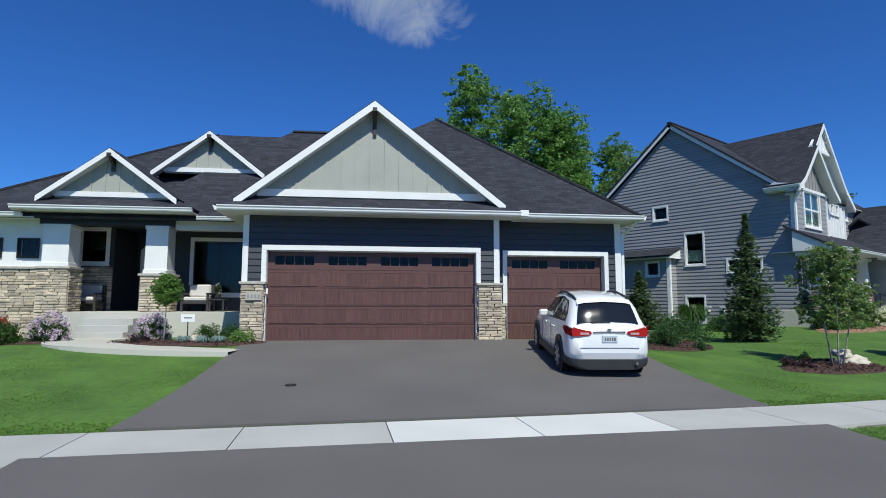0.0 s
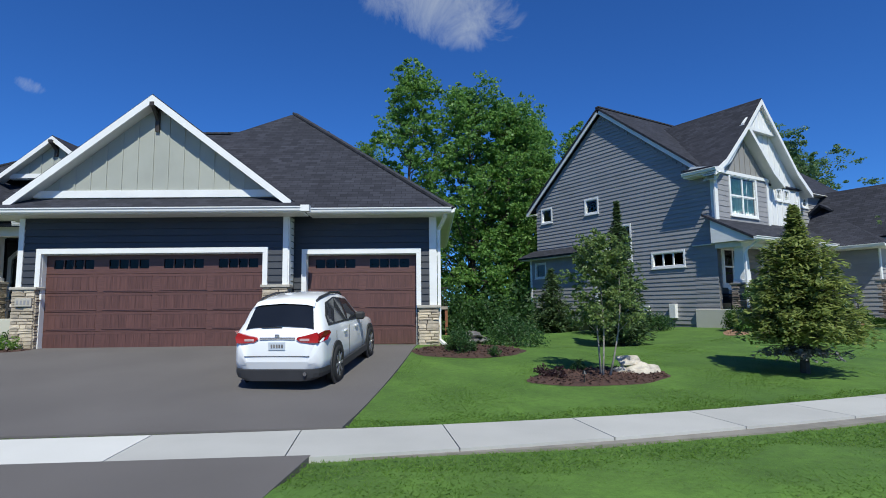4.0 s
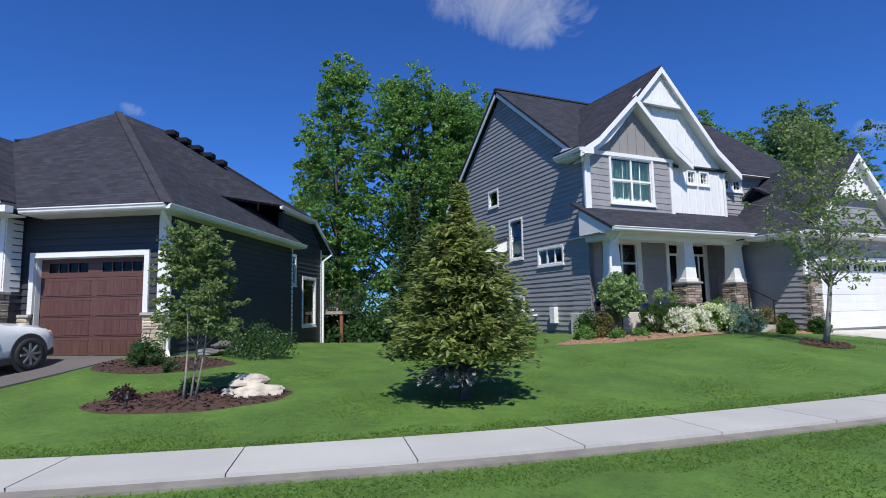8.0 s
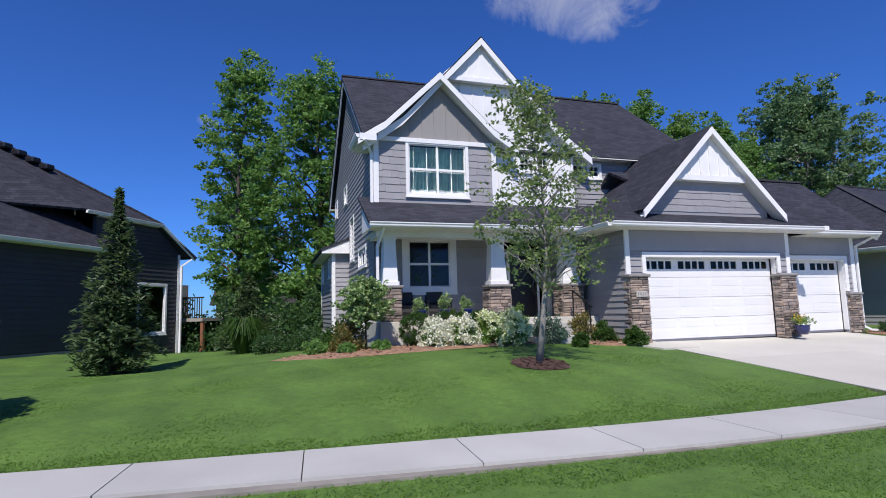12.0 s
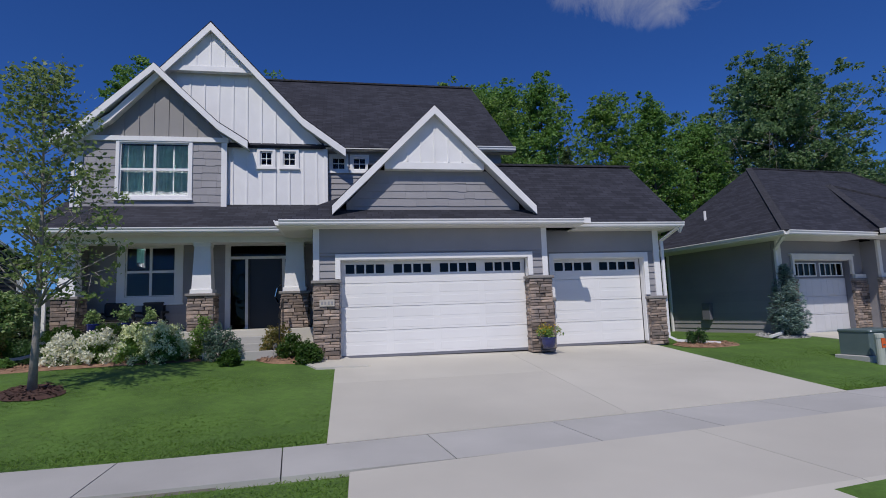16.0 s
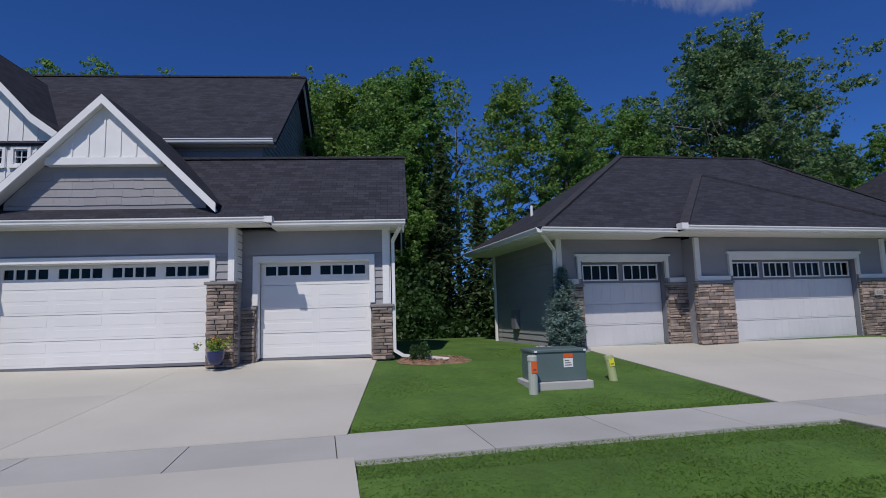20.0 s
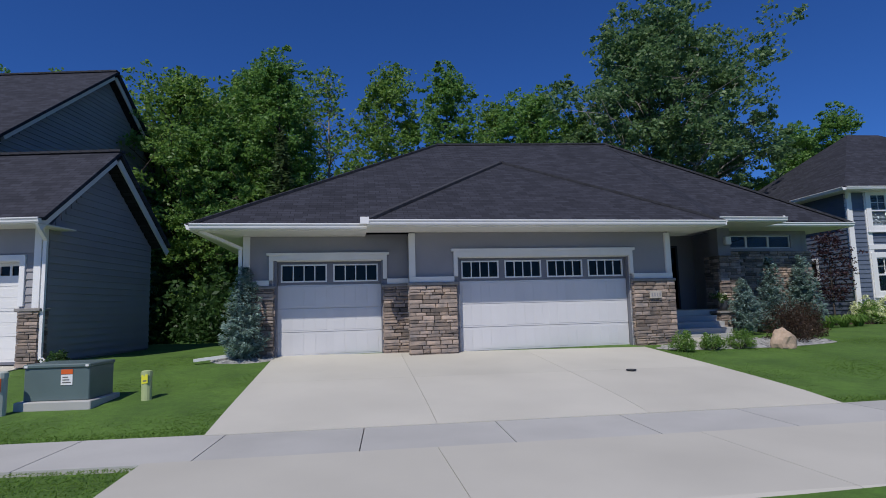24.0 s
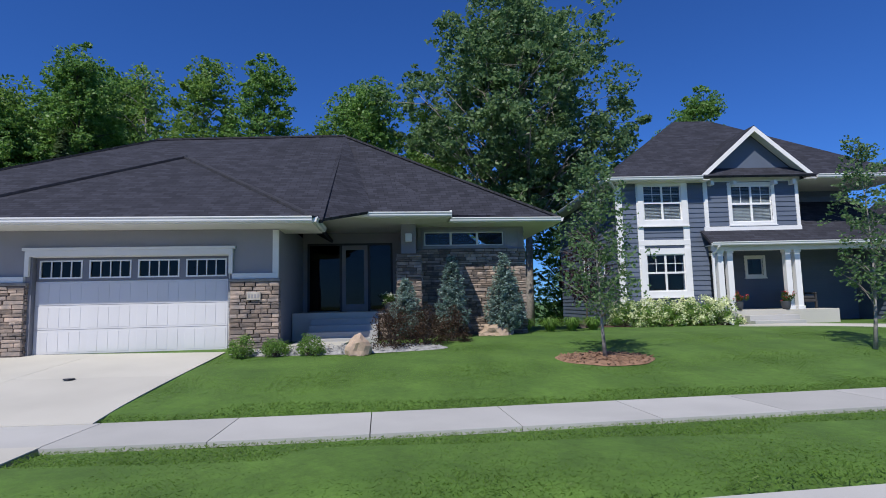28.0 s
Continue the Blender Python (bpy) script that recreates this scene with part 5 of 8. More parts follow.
# ================= the taupe hip-roofed house =================
h3 = thing("house", H3, "taupe stucco bungalow with a wide hip roof and stone wainscot", "house")
wall(h3, 0, 0.05, 0, [(-1.11, 3.05), (6.0, 3.05)], -0.3, [(0.1, 4.83, -0.4, 2.4)], M_TAUPE, board=0)
wall(h3, 0, 0.55, 0, [(-5.17, 3.05), (-1.11, 3.05)], -0.3, [(-4.42, -1.78, -0.4, 2.4)], M_TAUPE, board=0)
wall(h3, -1.11, 0, -90, [(-0.55, 3.0), (-0.21, 3.0)], -0.3, skin=M_TAUPE, board=0)
wall(h3, -5.17, 0, -90, [(-5.3, 3.0), (-0.71, 3.0)], -1.6, skin=M_GREY)
wall(h3, 6.0, 0, 90, [(0.21, 3.3), (4.2, 3.3)], -0.3, skin=M_TAUPE, board=0)
wall(h3, 0, 4.2, 0, [(6.0, 3.6), (9.6, 3.6)], -0.3, [(6.15, 8.95, 0.86, 3.1)], M_TAUPE, board=0)
wall(h3, 9.6, 0, -90, [(-4.2, 3.6), (-3.0, 3.6)], -0.3, skin=M_TAUPE, board=0)
wall(h3, 0, 3.0, 0, [(9.6, 3.5), (13.15, 3.5)], -0.3, [(9.95, 12.5, 2.86, 3.3)], M_TAUPE, board=0)
wall(h3, 13.15, 0, 90, [(3.0, 3.5), (11.0, 3.5)], -1.6, skin=M_GREY)
wall(h3, 0, 11.0, 180, [(-13.15, 3.4), (-1.5, 3.0)], -1.6, skin=M_TAUPE, board=0)
window(h3, 0, 3.0, 0, 9.95, 2.86, 2.55, 0.44, casing=0.07, cols=3, rows=1, frame=M_TAUPE, sash_mat=M_SOFFIT)
for x0, x1, vv, k in ((-5.22, -4.46, 0.45, 41), (-1.76, -1.05, 0.45, 42), (-1.16, 0.06, -0.06, 43), (4.86, 6.06, -0.06, 44)):
    pier(h3, x0, x1, vv, vv + 0.16, -0.05, 1.68, M_STONE2, M_CAP2, k, "flr", 0.03)
trim(h3, (-5.2, -4.58, 0.46, 0.56, 1.76, 1.9), (-1.66, -1.1, 0.46, 0.56, 1.76, 1.9), (-1.14, 0.0, -0.04, 0.06, 1.76, 1.9), (4.9, 6.03, -0.04, 0.06, 1.76, 1.9), (-5.2, -5.04, 0.48, 0.56, 1.9, 3.0), (-1.14, -0.98, -0.02, 0.06, 1.9, 3.0), (5.88, 6.03, -0.02, 0.06, 1.9, 3.0), material=M_SOFFIT)
garage_door(h3, 0.15, 4.78, 0.2, 0.0, 2.38, "carriage", 4)
door_trim(h3, 0.0, 4.9, 0.0, 2.53, 1.9, 0.1, 0.18, M_SOFFIT)
trim(h3, (0.06, 0.15, 0.05, 0.2, 0.0, 2.4), (4.78, 4.86, 0.05, 0.2, 0.0, 2.4), material=M_DOORTOP, name="jamb")
trim(h3, (-0.06, 4.96, -0.05, 0.05, 2.53, 2.6), (-4.64, -1.6, 0.45, 0.56, 2.52, 2.58), material=M_SOFFIT)
garage_door(h3, -4.4, -1.8, 0.72, 0.0, 2.38, "carriage", 2)
door_trim(h3, -4.58, -1.66, 0.5, 2.53, 1.9, 0.1, 0.2, M_SOFFIT)
trim(h3, (-4.5, -4.4, 0.55, 0.72, 0.0, 2.4), (-1.8, -1.72, 0.55, 0.72, 0.0, 2.4), material=M_DOORTOP, name="jamb")
number_plate_sign(h3, 5.45, -0.1, 1.32, 0.34, 0.2)
# entry, stone wall and pier
pw = part("stone_wall", boxes((9.7, 13.15, 2.9, 3.0, -0.2, 2.74)), M_MORTAR, h3)
stones(pw, pose(0, 2.9, 0), 9.7, 13.18, 0.0, 2.74, M_STONE2, random.Random(45))
pier(h3, 9.05, 9.8, 2.1, 2.85, -0.1, 2.55, M_STONE2, None, 46, "flr")
trim(h3, (10.56, 10.62, 1.0, 2.1, 3.46, 3.66), name="fascia")
part("porch_post", boxes((9.2, 9.65, 2.3, 2.75, 2.5, 3.55)), M_TAUPE, h3)
part("porch_slab", boxes((6.03, 9.6, 2.0, 4.2, -0.3, 0.84), soft=0.01), M_CONC, h3)
pier(h3, 8.55, 9.6, 1.55, 2.1, -0.1, 0.72, M_STONE2, M_CAP2, 47, "flr")
steps(h3, 6.6, 8.5, 2.0, 4, 0.17, 0.34, 0.84)
en = part("entry_frame", boxes((6.15, 6.22, 4.16, 4.24, 0.84, 3.1), (8.88, 8.95, 4.16, 4.24, 0.84, 3.1), (6.22, 8.88, 4.16, 4.24, 3.03, 3.1), (7.2, 7.28, 4.16, 4.24, 0.84, 3.03), (8.12, 8.2, 4.16, 4.24, 0.84, 3.03)), M_CHARBAND, h3, "dark frame of the glazed entry")
part("front_door", boxes((7.28, 7.4, 4.17, 4.24, 0.86, 3.03), (8.0, 8.12, 4.17, 4.24, 0.86, 3.03), (7.4, 8.0, 4.17, 4.24, 0.86, 1.08), (7.4, 8.0, 4.17, 4.24, 2.88, 3.03)), M_TAUPE, en, "taupe front door with a full glass light")
for x0, x1 in ((6.22, 7.2), (7.4, 8.0), (8.2, 8.88)):
    part("pane", boxes((x0, x1, 4.2, 4.21, 0.9, 3.03)), M_GLASSD, en)
part("porch_ceiling", boxes((6.0, 9.6, 1.0, 4.2, 3.46, 3.5)), M_SOFFIT, h3)
part("wall_lamp", boxes((9.32, 9.52, 2.05, 2.2, 2.9, 3.15), soft=0.02), M_SOFFIT, h3)
# roof
A3P = (0.6, 5.9, 7.12)
roof_plane(h3, [(-6.15, -0.6, 3.16), (7.2, -0.6, 3.16), (7.3, 5.9, 7.32), A3P])
roof_plane(h3, [(-6.15, 5.5, 3.16), (-6.15, -0.6, 3.16), A3P])
roof_plane(h3, [(-6.15, 5.5, 3.16), A3P, (0.6, 12.4, 3.16)])
roof_plane(h3, [(6.9, 1.0, 3.62), (10.6, 1.0, 3.62), (10.6, 2.1, 3.72), (14.1, 2.1, 3.62), (7.3, 5.9, 7.32), (6.2, 5.9, 7.32)])
roof_plane(h3, [(14.1, 2.1, 3.62), (14.1, 12.4, 3.62), (7.3, 5.9, 7.32)])
roof_plane(h3, [(14.1, 12.4, 3.3), (0.6, 12.4, 3.16), A3P, (7.3, 5.9, 7.32)])
roof_plane(h3, [(7.0, -0.6, 3.16), (8.4, 1.0, 3.66), (7.3, 5.9, 7.34)])
ap, bp = hip(h3, -2.2, 7.0, -0.95, 9.0, 3.2, 0.585)
for p, q in ((ap, (-2.2, -0.95, 3.2)), (ap, (7.0, -0.95, 3.2)), (A3P, (-6.15, -0.6, 3.16)), (A3P, (7.3, 5.9, 7.32)), ((7.3, 5.9, 7.32), (14.1, 2.1, 3.62))):
    ridge_caps(h3, p, q)
for p, q in (((-6.15, -0.6, 3.02), (-2.2, -0.6, 3.02)), ((-2.2, -0.95, 3.06), (7.0, -0.95, 3.06)), ((6.8, 1.0, 3.48), (10.6, 1.0, 3.48)), ((10.6, 2.05, 3.48), (14.1, 2.05, 3.48)), ((-6.15, 5.5, 3.02), (-6.15, -0.6, 3.02)), ((7.0, -0.95, 3.06), (7.0, 1.0, 3.06)), ((14.1, 2.05, 3.48), (14.1, 10, 3.48))):
    gutter(h3, p, q)
part("gutter_end_block", boxes((-2.36, -2.16, -1.08, -0.86, 3.08, 3.24)), M_WHITE, h3)
soffits(h3, (-6.15, -2.2, -0.6, 0.55, 3.0, 3.03), (-2.2, 7.0, -0.95, 0.05, 3.03, 3.06), (-6.15, -5.17, 0.55, 5.5, 3.0, 3.03), (6.0, 7.0, 0.05, 1.0, 3.03, 3.06), (9.6, 14.1, 2.05, 3.0, 3.46, 3.49), (9.6, 10.6, 1.0, 2.05, 3.46, 3.49), (13.15, 14.1, 3.0, 11.0, 3.46, 3.49))
pipe("downspout", h3, [(-6.0, -0.4, 3.0), (-5.6, 0.1, 2.85), (-5.26, 0.5, 2.7), (-5.26, 0.5, 0.2), (-5.5, 0.4, 0.1), (-6.2, 0.2, 0.04)], 0.085, M_WHITE)
pipe("downspout", h3, [(-5.28, 5.1, 3.0), (-5.28, 5.1, 0.0), (-5.9, 4.9, -0.1)], 0.085, M_WHITE)
for uu, vv, zz in ((-4.2, 4.1, 4.3),):
    tubem = bmesh.new()
    tube(tubem, [(uu, vv, zz - 0.3), (uu, vv, zz + 0.35)], [0.05, 0.05], 8)
    part("vent_pipe", tubem, M_WHITE, h3)
wall(h3, 0, 5.3, 180, [(-1.5, 3.0), (5.17, 3.0)], -1.6, skin=M_GREY, board=0)
wall(h3, 1.5, 0, -90, [(-11.0, 3.0), (-5.3, 3.0)], -1.6, skin=M_GREY, board=0)
part("meter_box", boxes((-5.35, -5.17, 3.2, 3.55, 0.5, 1.1), soft=0.01), M_DOORTOP, h3)

# ================= the slate-blue two-storey house =================
H4 = pose(49.07, 59.83, 0, 0, 0, 44.0)
h4 = thing("house", H4, "slate-blue two-storey lap-sided house with white window surrounds", "house")
wall(h4, 0, 0, 0, [(-5.8, 5.45), (-2.5, 5.45)], -0.3, [(-4.86, -3.43, 1.3, 2.66), (-4.86, -3.43, 3.94, 5.25)], M_BLUE)
wall(h4, -5.8, 0, -90, [(-9.0, 5.45), (0.0, 5.45)], -1.2, [(-4.6, -4.0, 2.0, 2.7), (-2.6, -1.9, 2.0, 2.7)], M_BLUE)
window(h4, -5.8, 0, -90, -4.6, 2.0, 0.6, 0.7, cols=1, rows=1)
window(h4, -5.8, 0, -90, -2.6, 2.0, 0.7, 0.7, cols=1, rows=1)
for zz, hh in ((1.3, 1.36), (3.94, 1.31)):
    window(h4, 0, -0.05, 0, -4.86, zz, 1.43, hh, casing=0.22, cols=2, rows=2, grid=2, behind=M_BLIND if zz > 3 else None)
trim(h4, (-5.12, -4.9, -0.06, 0.0, 0.6, 5.4), (-3.4, -3.17, -0.06, 0.0, 0.6, 5.4), (-5.12, -3.17, -0.07, -0.01, 3.0, 3.2), (-5.12, -3.17, -0.07, -0.01, 0.6, 0.78), (-5.82, -5.66, -0.05, 0.01, 0.2, 5.4), (-5.83, -5.8, -0.02, 0.14, 0.2, 5.4))
wall(h4, 0, 0.0, 0, [(-2.5, 5.45), (1.05, 5.45)], 3.5, [(-1.5, 0.04, 3.83, 5.2)], M_BLUE)
window(h4, 0, 0.0, 0, -1.5, 3.83, 1.54, 1.37, casing=0.13, cols=2, rows=2, grid=2, behind=M_BLIND)
wall(h4, 0, 0.02, 0, [(-2.6, 5.5), (-0.65, 7.22), (1.3, 5.5)], 5.45, skin=M_BLUE, board=0, thick=0.1)
trim(h4, (-2.56, -2.4, -0.05, 0.01, 3.6, 5.4), (0.95, 1.08, -0.05, 0.01, 3.6, 5.4), (-2.6, 1.15, -0.08, 0.02, 5.36, 5.52), (-2.6, 1.1, -0.06, 0.02, 3.5, 3.66))
for x in (-2.3, -1.45, 0.1, 0.8):
    part("corbel", boxes((x - 0.06, x + 0.06, -0.28, 0, 5.2, 5.36)), M_WHITE, h4)
wall(h4, 1.05, 0, 90, [(0, 5.45), (2.0, 5.45)], 3.2, skin=M_BLUE)
wall(h4, 0, 2.0, 0, [(-2.5, 5.4), (4.6, 5.4)], -0.3, [(-1.9, -0.6, 0.55, 2.75), (0.1, 0.75, 1.9, 2.6)], M_BLUE)
wall(h4, 4.6, 0, -90, [(-2.0, 2.9), (1.6, 2.9)], -0.3, skin=M_BLUE)
wall(h4, 0, -1.6, 0, [(4.6, 2.9), (11.0, 2.9)], -0.3, [(5.2, 8.0, -0.3, 2.3)], M_BLUE)
part("garage_door", boxes((5.2, 8.0, -1.5, -1.45, 0.0, 2.3)), M_MAHOG, h4)
door_trim(h4, 5.05, 8.15, -1.65, 2.45, 0.0)
wall(h4, 4.6, 0, 90, [(2.0, 5.4), (9.0, 5.4)], -1.0, skin=M_BLUE, board=0)
wall(h4, 0, 9.0, 180, [(-4.6, 5.4), (5.8, 5.4)], -1.2, skin=M_BLUE, board=0)
window(h4, 0, 2.0, 0, 0.1, 1.9, 0.65, 0.7, cols=1, rows=1)
hd = part("entry_frame", boxes((-2.0, -1.86, 1.92, 2.02, 0.55, 2.85), (-0.66, -0.5, 1.92, 2.02, 0.55, 2.85), (-1.86, -0.66, 1.92, 2.02, 2.72, 2.85)), M_WHITE, h4)
part("front_door", boxes((-1.86, -0.66, 1.99, 2.05, 0.55, 2.72)), M_BLACK, hd)
part("porch_slab", boxes((-2.5, 1.9, -0.5, 2.0, -0.3, 0.55), soft=0.01), M_CONC, h4)
steps(h4, -1.6, 0.2, -0.5, 2, 0.18, 0.32, 0.55)
for u0 in (-2.4, -2.05, 0.1, 0.45):
    column(h4, u0, u0 + 0.2, -0.45, -0.25, 0.55, 2.75, 0.0)
trim(h4, (-2.5, 4.6, -0.5, -0.2, 2.72, 2.95), name="porch_beam")
roof_plane(h4, [(-2.75, -0.75, 3.0), (4.9, -0.75, 3.0), (4.9, 2.0, 4.9), (1.1, 2.0, 4.9), (1.1, 0.1, 3.62), (-2.75, 0.1, 3.62)])
part("porch_ceiling", boxes((-2.6, 4.6, -0.5, 2.0, 2.92, 2.95)), M_SOFFIT, h4)
hip(h4, -6.3, 5.1, -0.5, 9.2, 5.5, 0.76)
gable_roof(h4, -0.65, 2.18, -0.4, 4.0, 7.42, 5.52)
rakes(h4, -0.65, 2.18, -0.42, 7.41, 5.51, 0.22)
hip(h4, 4.0, 11.6, -2.2, 7.0, 3.0, 0.62)
gable_roof(h4, 6.6, 2.1, -1.9, 3.0, 5.0, 3.2)
rakes(h4, 6.6, 2.1, -1.92, 4.99, 3.19, 0.2)
wall(h4, 0, -1.6, 0, [(5.0, 3.2), (6.6, 4.7), (8.2, 3.2)], 3.1, skin=M_BLUE, board=0, thick=0.1)
for p, q in (((-6.3, -0.5, 5.36), (-2.8, -0.5, 5.36)), ((1.5, -0.5, 5.36), (5.1, -0.5, 5.36)), ((-2.75, -0.75, 2.88), (4.0, -0.75, 2.88)), ((-6.3, 9.0, 5.36), (-6.3, -0.5, 5.36)), ((4.0, -2.2, 2.88), (11.6, -2.2, 2.88))):
    gutter(h4, p, q)
soffits(h4, (-6.3, -2.5, -0.5, 0, 5.34, 5.37), (-6.3, -5.8, 0, 9.0, 5.34, 5.37), (1.1, 5.1, -0.5, 2.0, 5.34, 5.37), (4.0, 11.6, -2.2, -1.6, 2.86, 2.89))
pipe("downspout", h4, [(-6.2, -0.45, 5.34), (-5.88, -0.06, 5.1), (-5.88, -0.06, 0.2)], 0.08, M_WHITE)
pipe("downspout", h4, [(-2.5, -0.8, 2.86), (-2.6, -0.5, 2.6), (-2.6, -0.5, 0.3), (-2.3, -1.0, 0.1)], 0.08, M_WHITE)


# ================= drives, paths and beds =================
def slabs(parent, a, b, c, d, nu, nv, material, gap=0.0035, lift=0.03, fine=4):
    a, b, c, d = (np.array(p, float) for p in (a, b, c, d))
    at = lambda s, t: (a * (1 - s) + b * s) * (1 - t) + (d * (1 - s) + c * s) * t
    for i in range(nu):
        for j in range(nv):
            L = max(np.linalg.norm(b - a) / nu, 0.1)
            K = max(np.linalg.norm(d - a) / nv, 0.1)
            gs, gt = gap / L / nu, gap / K / nv
            s0, s1, t0, t1 = i / nu + gs, (i + 1) / nu - gs, j / nv + gt, (j + 1) / nv - gt
            bm = draped(bmesh.new(), at(s0, t0), at(s1, t0), at(s1, t1), at(s0, t1), fine, fine, lift, 0.06)
            part("slab", bm, material, parent)


def sheet(name, corners, n, k, lift, material, label, category):
    bm = draped(bmesh.new(), *corners, n, k, lift)
    return part(name, bm, material, None, label, kind="structure", category=category)


D1 = [(-4.2, 7.05), (5.12, 8.78), (4.95, 16.3), (-5.2, 15.0)]
sheet("driveway_1", D1, 14, 12, 0.03, M_ASPH, "grey asphalt driveway to the charcoal house", "driveway")
sheet("driveway_apron_1", [(-3.6, 2.9), (5.25, 4.9), (5.15, 7.5), (-4.35, 5.8)], 10, 4, 0.012, M_ASPH, "grey asphalt apron between walk and street", "driveway")
D2 = [(27.27, 21.2), (33.56, 27.34), (29.72, 32.6), (22.76, 27.1)]
d2 = sheet("driveway_2", D2, 8, 6, 0.006, M_GROUT, "pale concrete driveway with saw-cut joints", "driveway")
slabs(d2, *D2, 2, 2, M_CONC, lift=0.018)
A2 = [(29.9, 18.1), (36.6, 24.3), (34.45, 26.5), (28.3, 20.3)]
a2 = sheet("driveway_apron_2", A2, 6, 3, 0.002, M_GROUT, "pale concrete apron between walk and street", "driveway")
slabs(a2, *A2, 2, 1, M_CONC, lift=0.014)
D3 = [(38.42, 32.2), (45.02, 38.82), (40.75, 42.75), (33.6, 36.6)]
d3 = sheet("driveway_3", D3, 8, 6, 0.006, M_GROUT, "wide pale concrete driveway with saw-cut joints", "driveway")
slabs(d3, *D3, 3, 2, M_CONC, lift=0.018)
A3 = [(41.2, 29.2), (48.2, 36.2), (46.0, 38.05), (39.15, 31.1)]
a3 = sheet("driveway_apron_3", A3, 6, 3, 0.002, M_GROUT, "pale concrete apron between walk and street", "driveway")
slabs(a3, *A3, 3, 1, M_CONC, lift=0.014)
for x, y in ((-2.7, 9.9), (41.6, 39.34)):
    bm = bmesh.new()
    bmesh.ops.create_cone(bm, cap_ends=True, segments=20, radius1=0.1, radius2=0.095, depth=0.016)
    tagged(part("valve_cover", bm, M_BLACK, m=pose(x, y, gz(x, y) + 0.04)), "round dark iron valve cover set in the driveway", "manhole cover")


def ring(cx, cy, rx, ry, turn, n, seed, wob=0.08):
    rng = random.Random(seed)
    ph = [rng.uniform(0, 6.28) for _ in range(3)]
    out = []
    for k in range(n):
        t = 6.2832 * k / n
        r = 1 + wob * (math.sin(2 * t + ph[0]) + 0.6 * math.sin(3 * t + ph[1]) + 0.3 * math.sin(7 * t + ph[2]))
        x, y = rx * r * math.cos(t), ry * r * math.sin(t)
        c, s = math.cos(radians(turn)), math.sin(radians(turn))
        out.append((cx + x * c - y * s, cy + x * s + y * c))
    return out


def bed(label, cx, cy, rx, ry, turn, material, seed, chips=500, lift=0.05):
    """A mulch bed: a low mound with a ragged edge, strewn with chips."""
    bm = bmesh.new()
    rings = []
    for f in (1.0, 0.85, 0.6, 0.3):
        pts = [(cx + (x - cx) * f, cy + (y - cy) * f) for x, y in ring(cx, cy, rx, ry, turn, 44, seed)]
        z = ground_z(pts) + (0.005 if f == 1.0 else lift)
        rings.append([bm.verts.new((*p, h)) for p, h in zip(pts, z)])
    for r, s in zip(rings, rings[1:]):
        for k in range(44):
            bm.faces.new((r[k], r[(k + 1) % 44], s[(k + 1) % 44], s[k]))
    bm.faces.new(rings[-1])
    ob = part("mulch_bed", bm, material, None, label, smooth=True, kind="structure", category="flower bed")
    rng = random.Random(seed)
    vs, fs = [], []
    for _ in range(chips):
        t, r = rng.uniform(0, 6.28), math.sqrt(rng.random()) * 0.96
        p = ring(cx, cy, rx * r, ry * r, turn, 44, seed)[int(t * 7) % 44]
        z = gz(*p) + lift * min(1, (1 - r) * 6) + rng.uniform(0.0, 0.02)
        e = Euler((rng.uniform(-0.6, 0.6), rng.uniform(-0.6, 0.6), rng.uniform(0, 6.28))).to_matrix()
        L, w, h = rng.uniform(0.02, 0.06), rng.uniform(0.008, 0.02), 0.006
        b = len(vs)
        for sx, sy, sz in ((-1, -1, 0), (1, -1, 0), (1, 1, 0), (-1, 1, 0), (-1, 0, 1), (1, 0, 1)):
            vs.append(tuple(Vector((*p, z)) + e @ Vector((sx * L, sy * w, sz * h * 2))))
        fs += [(b, b + 1, b + 5, b + 4), (b + 2, b + 3, b + 4, b + 5), (b + 1, b + 2, b + 5), (b + 3, b, b + 4)]
    me = bpy.data.meshes.new("mulch_chips")
    me.from_pydata(vs, [], fs)
    me.materials.append(material)
    o = new("mulch_chips", me)
    o.parent = ob
    tagged(o, "", "", "", "stuff")
    return ob


bed("oval bark mulch bed round a young tree", 9.2, 13.05, 1.5, 0.85, 24, M_MULCH, 1, 900)
bed("bark mulch bed at the garage corner", 6.4, 15.6, 1.5, 0.8, 15, M_MULCH, 2, 500)
bed("dark mulch bed beside the garage pier", -6.6, 14.35, 1.95, 0.85, 2, M_MULCH, 3, 500)
bed("dark mulch bed before the stone wall", -12.6, 14.3, 2.7, 1.0, 5, M_MULCH, 4, 300)
bed("reddish mulch bed before the porch", 17.6, 23.2, 3.6, 1.25, 40, M_MULCH2, 5, 700)
bed("reddish mulch bed beside the entry path", 22.2, 26.1, 0.9, 0.7, 30, M_MULCH2, 6, 250)
bed("small mulch ring round a street tree", 21.3, 20.8, 0.55, 0.5, 0, M_MULCH, 7, 200)
bed("mulch ring round a lawn tree", 48.3, 47.3, 0.95, 0.8, 40, M_MULCH2, 8, 400)
bed("mulch bed at the garage corner", 31.2, 32.9, 0.9, 0.6, 40, M_MULCH2, 9, 200)
bed("grey rock bed under the corner juniper", 33.3, 35.9, 0.8, 0.6, 40, M_GRAVEL, 10, 300)
bed("grey rock bed along the stone entry wall", 42.75, 44.7, 2.5, 0.75, 52, M_GRAVEL, 11, 900)
bed("mulch bed under hydrangeas", 46.2, 57.0, 3.0, 0.8, 44, M_MULCH, 12, 200)
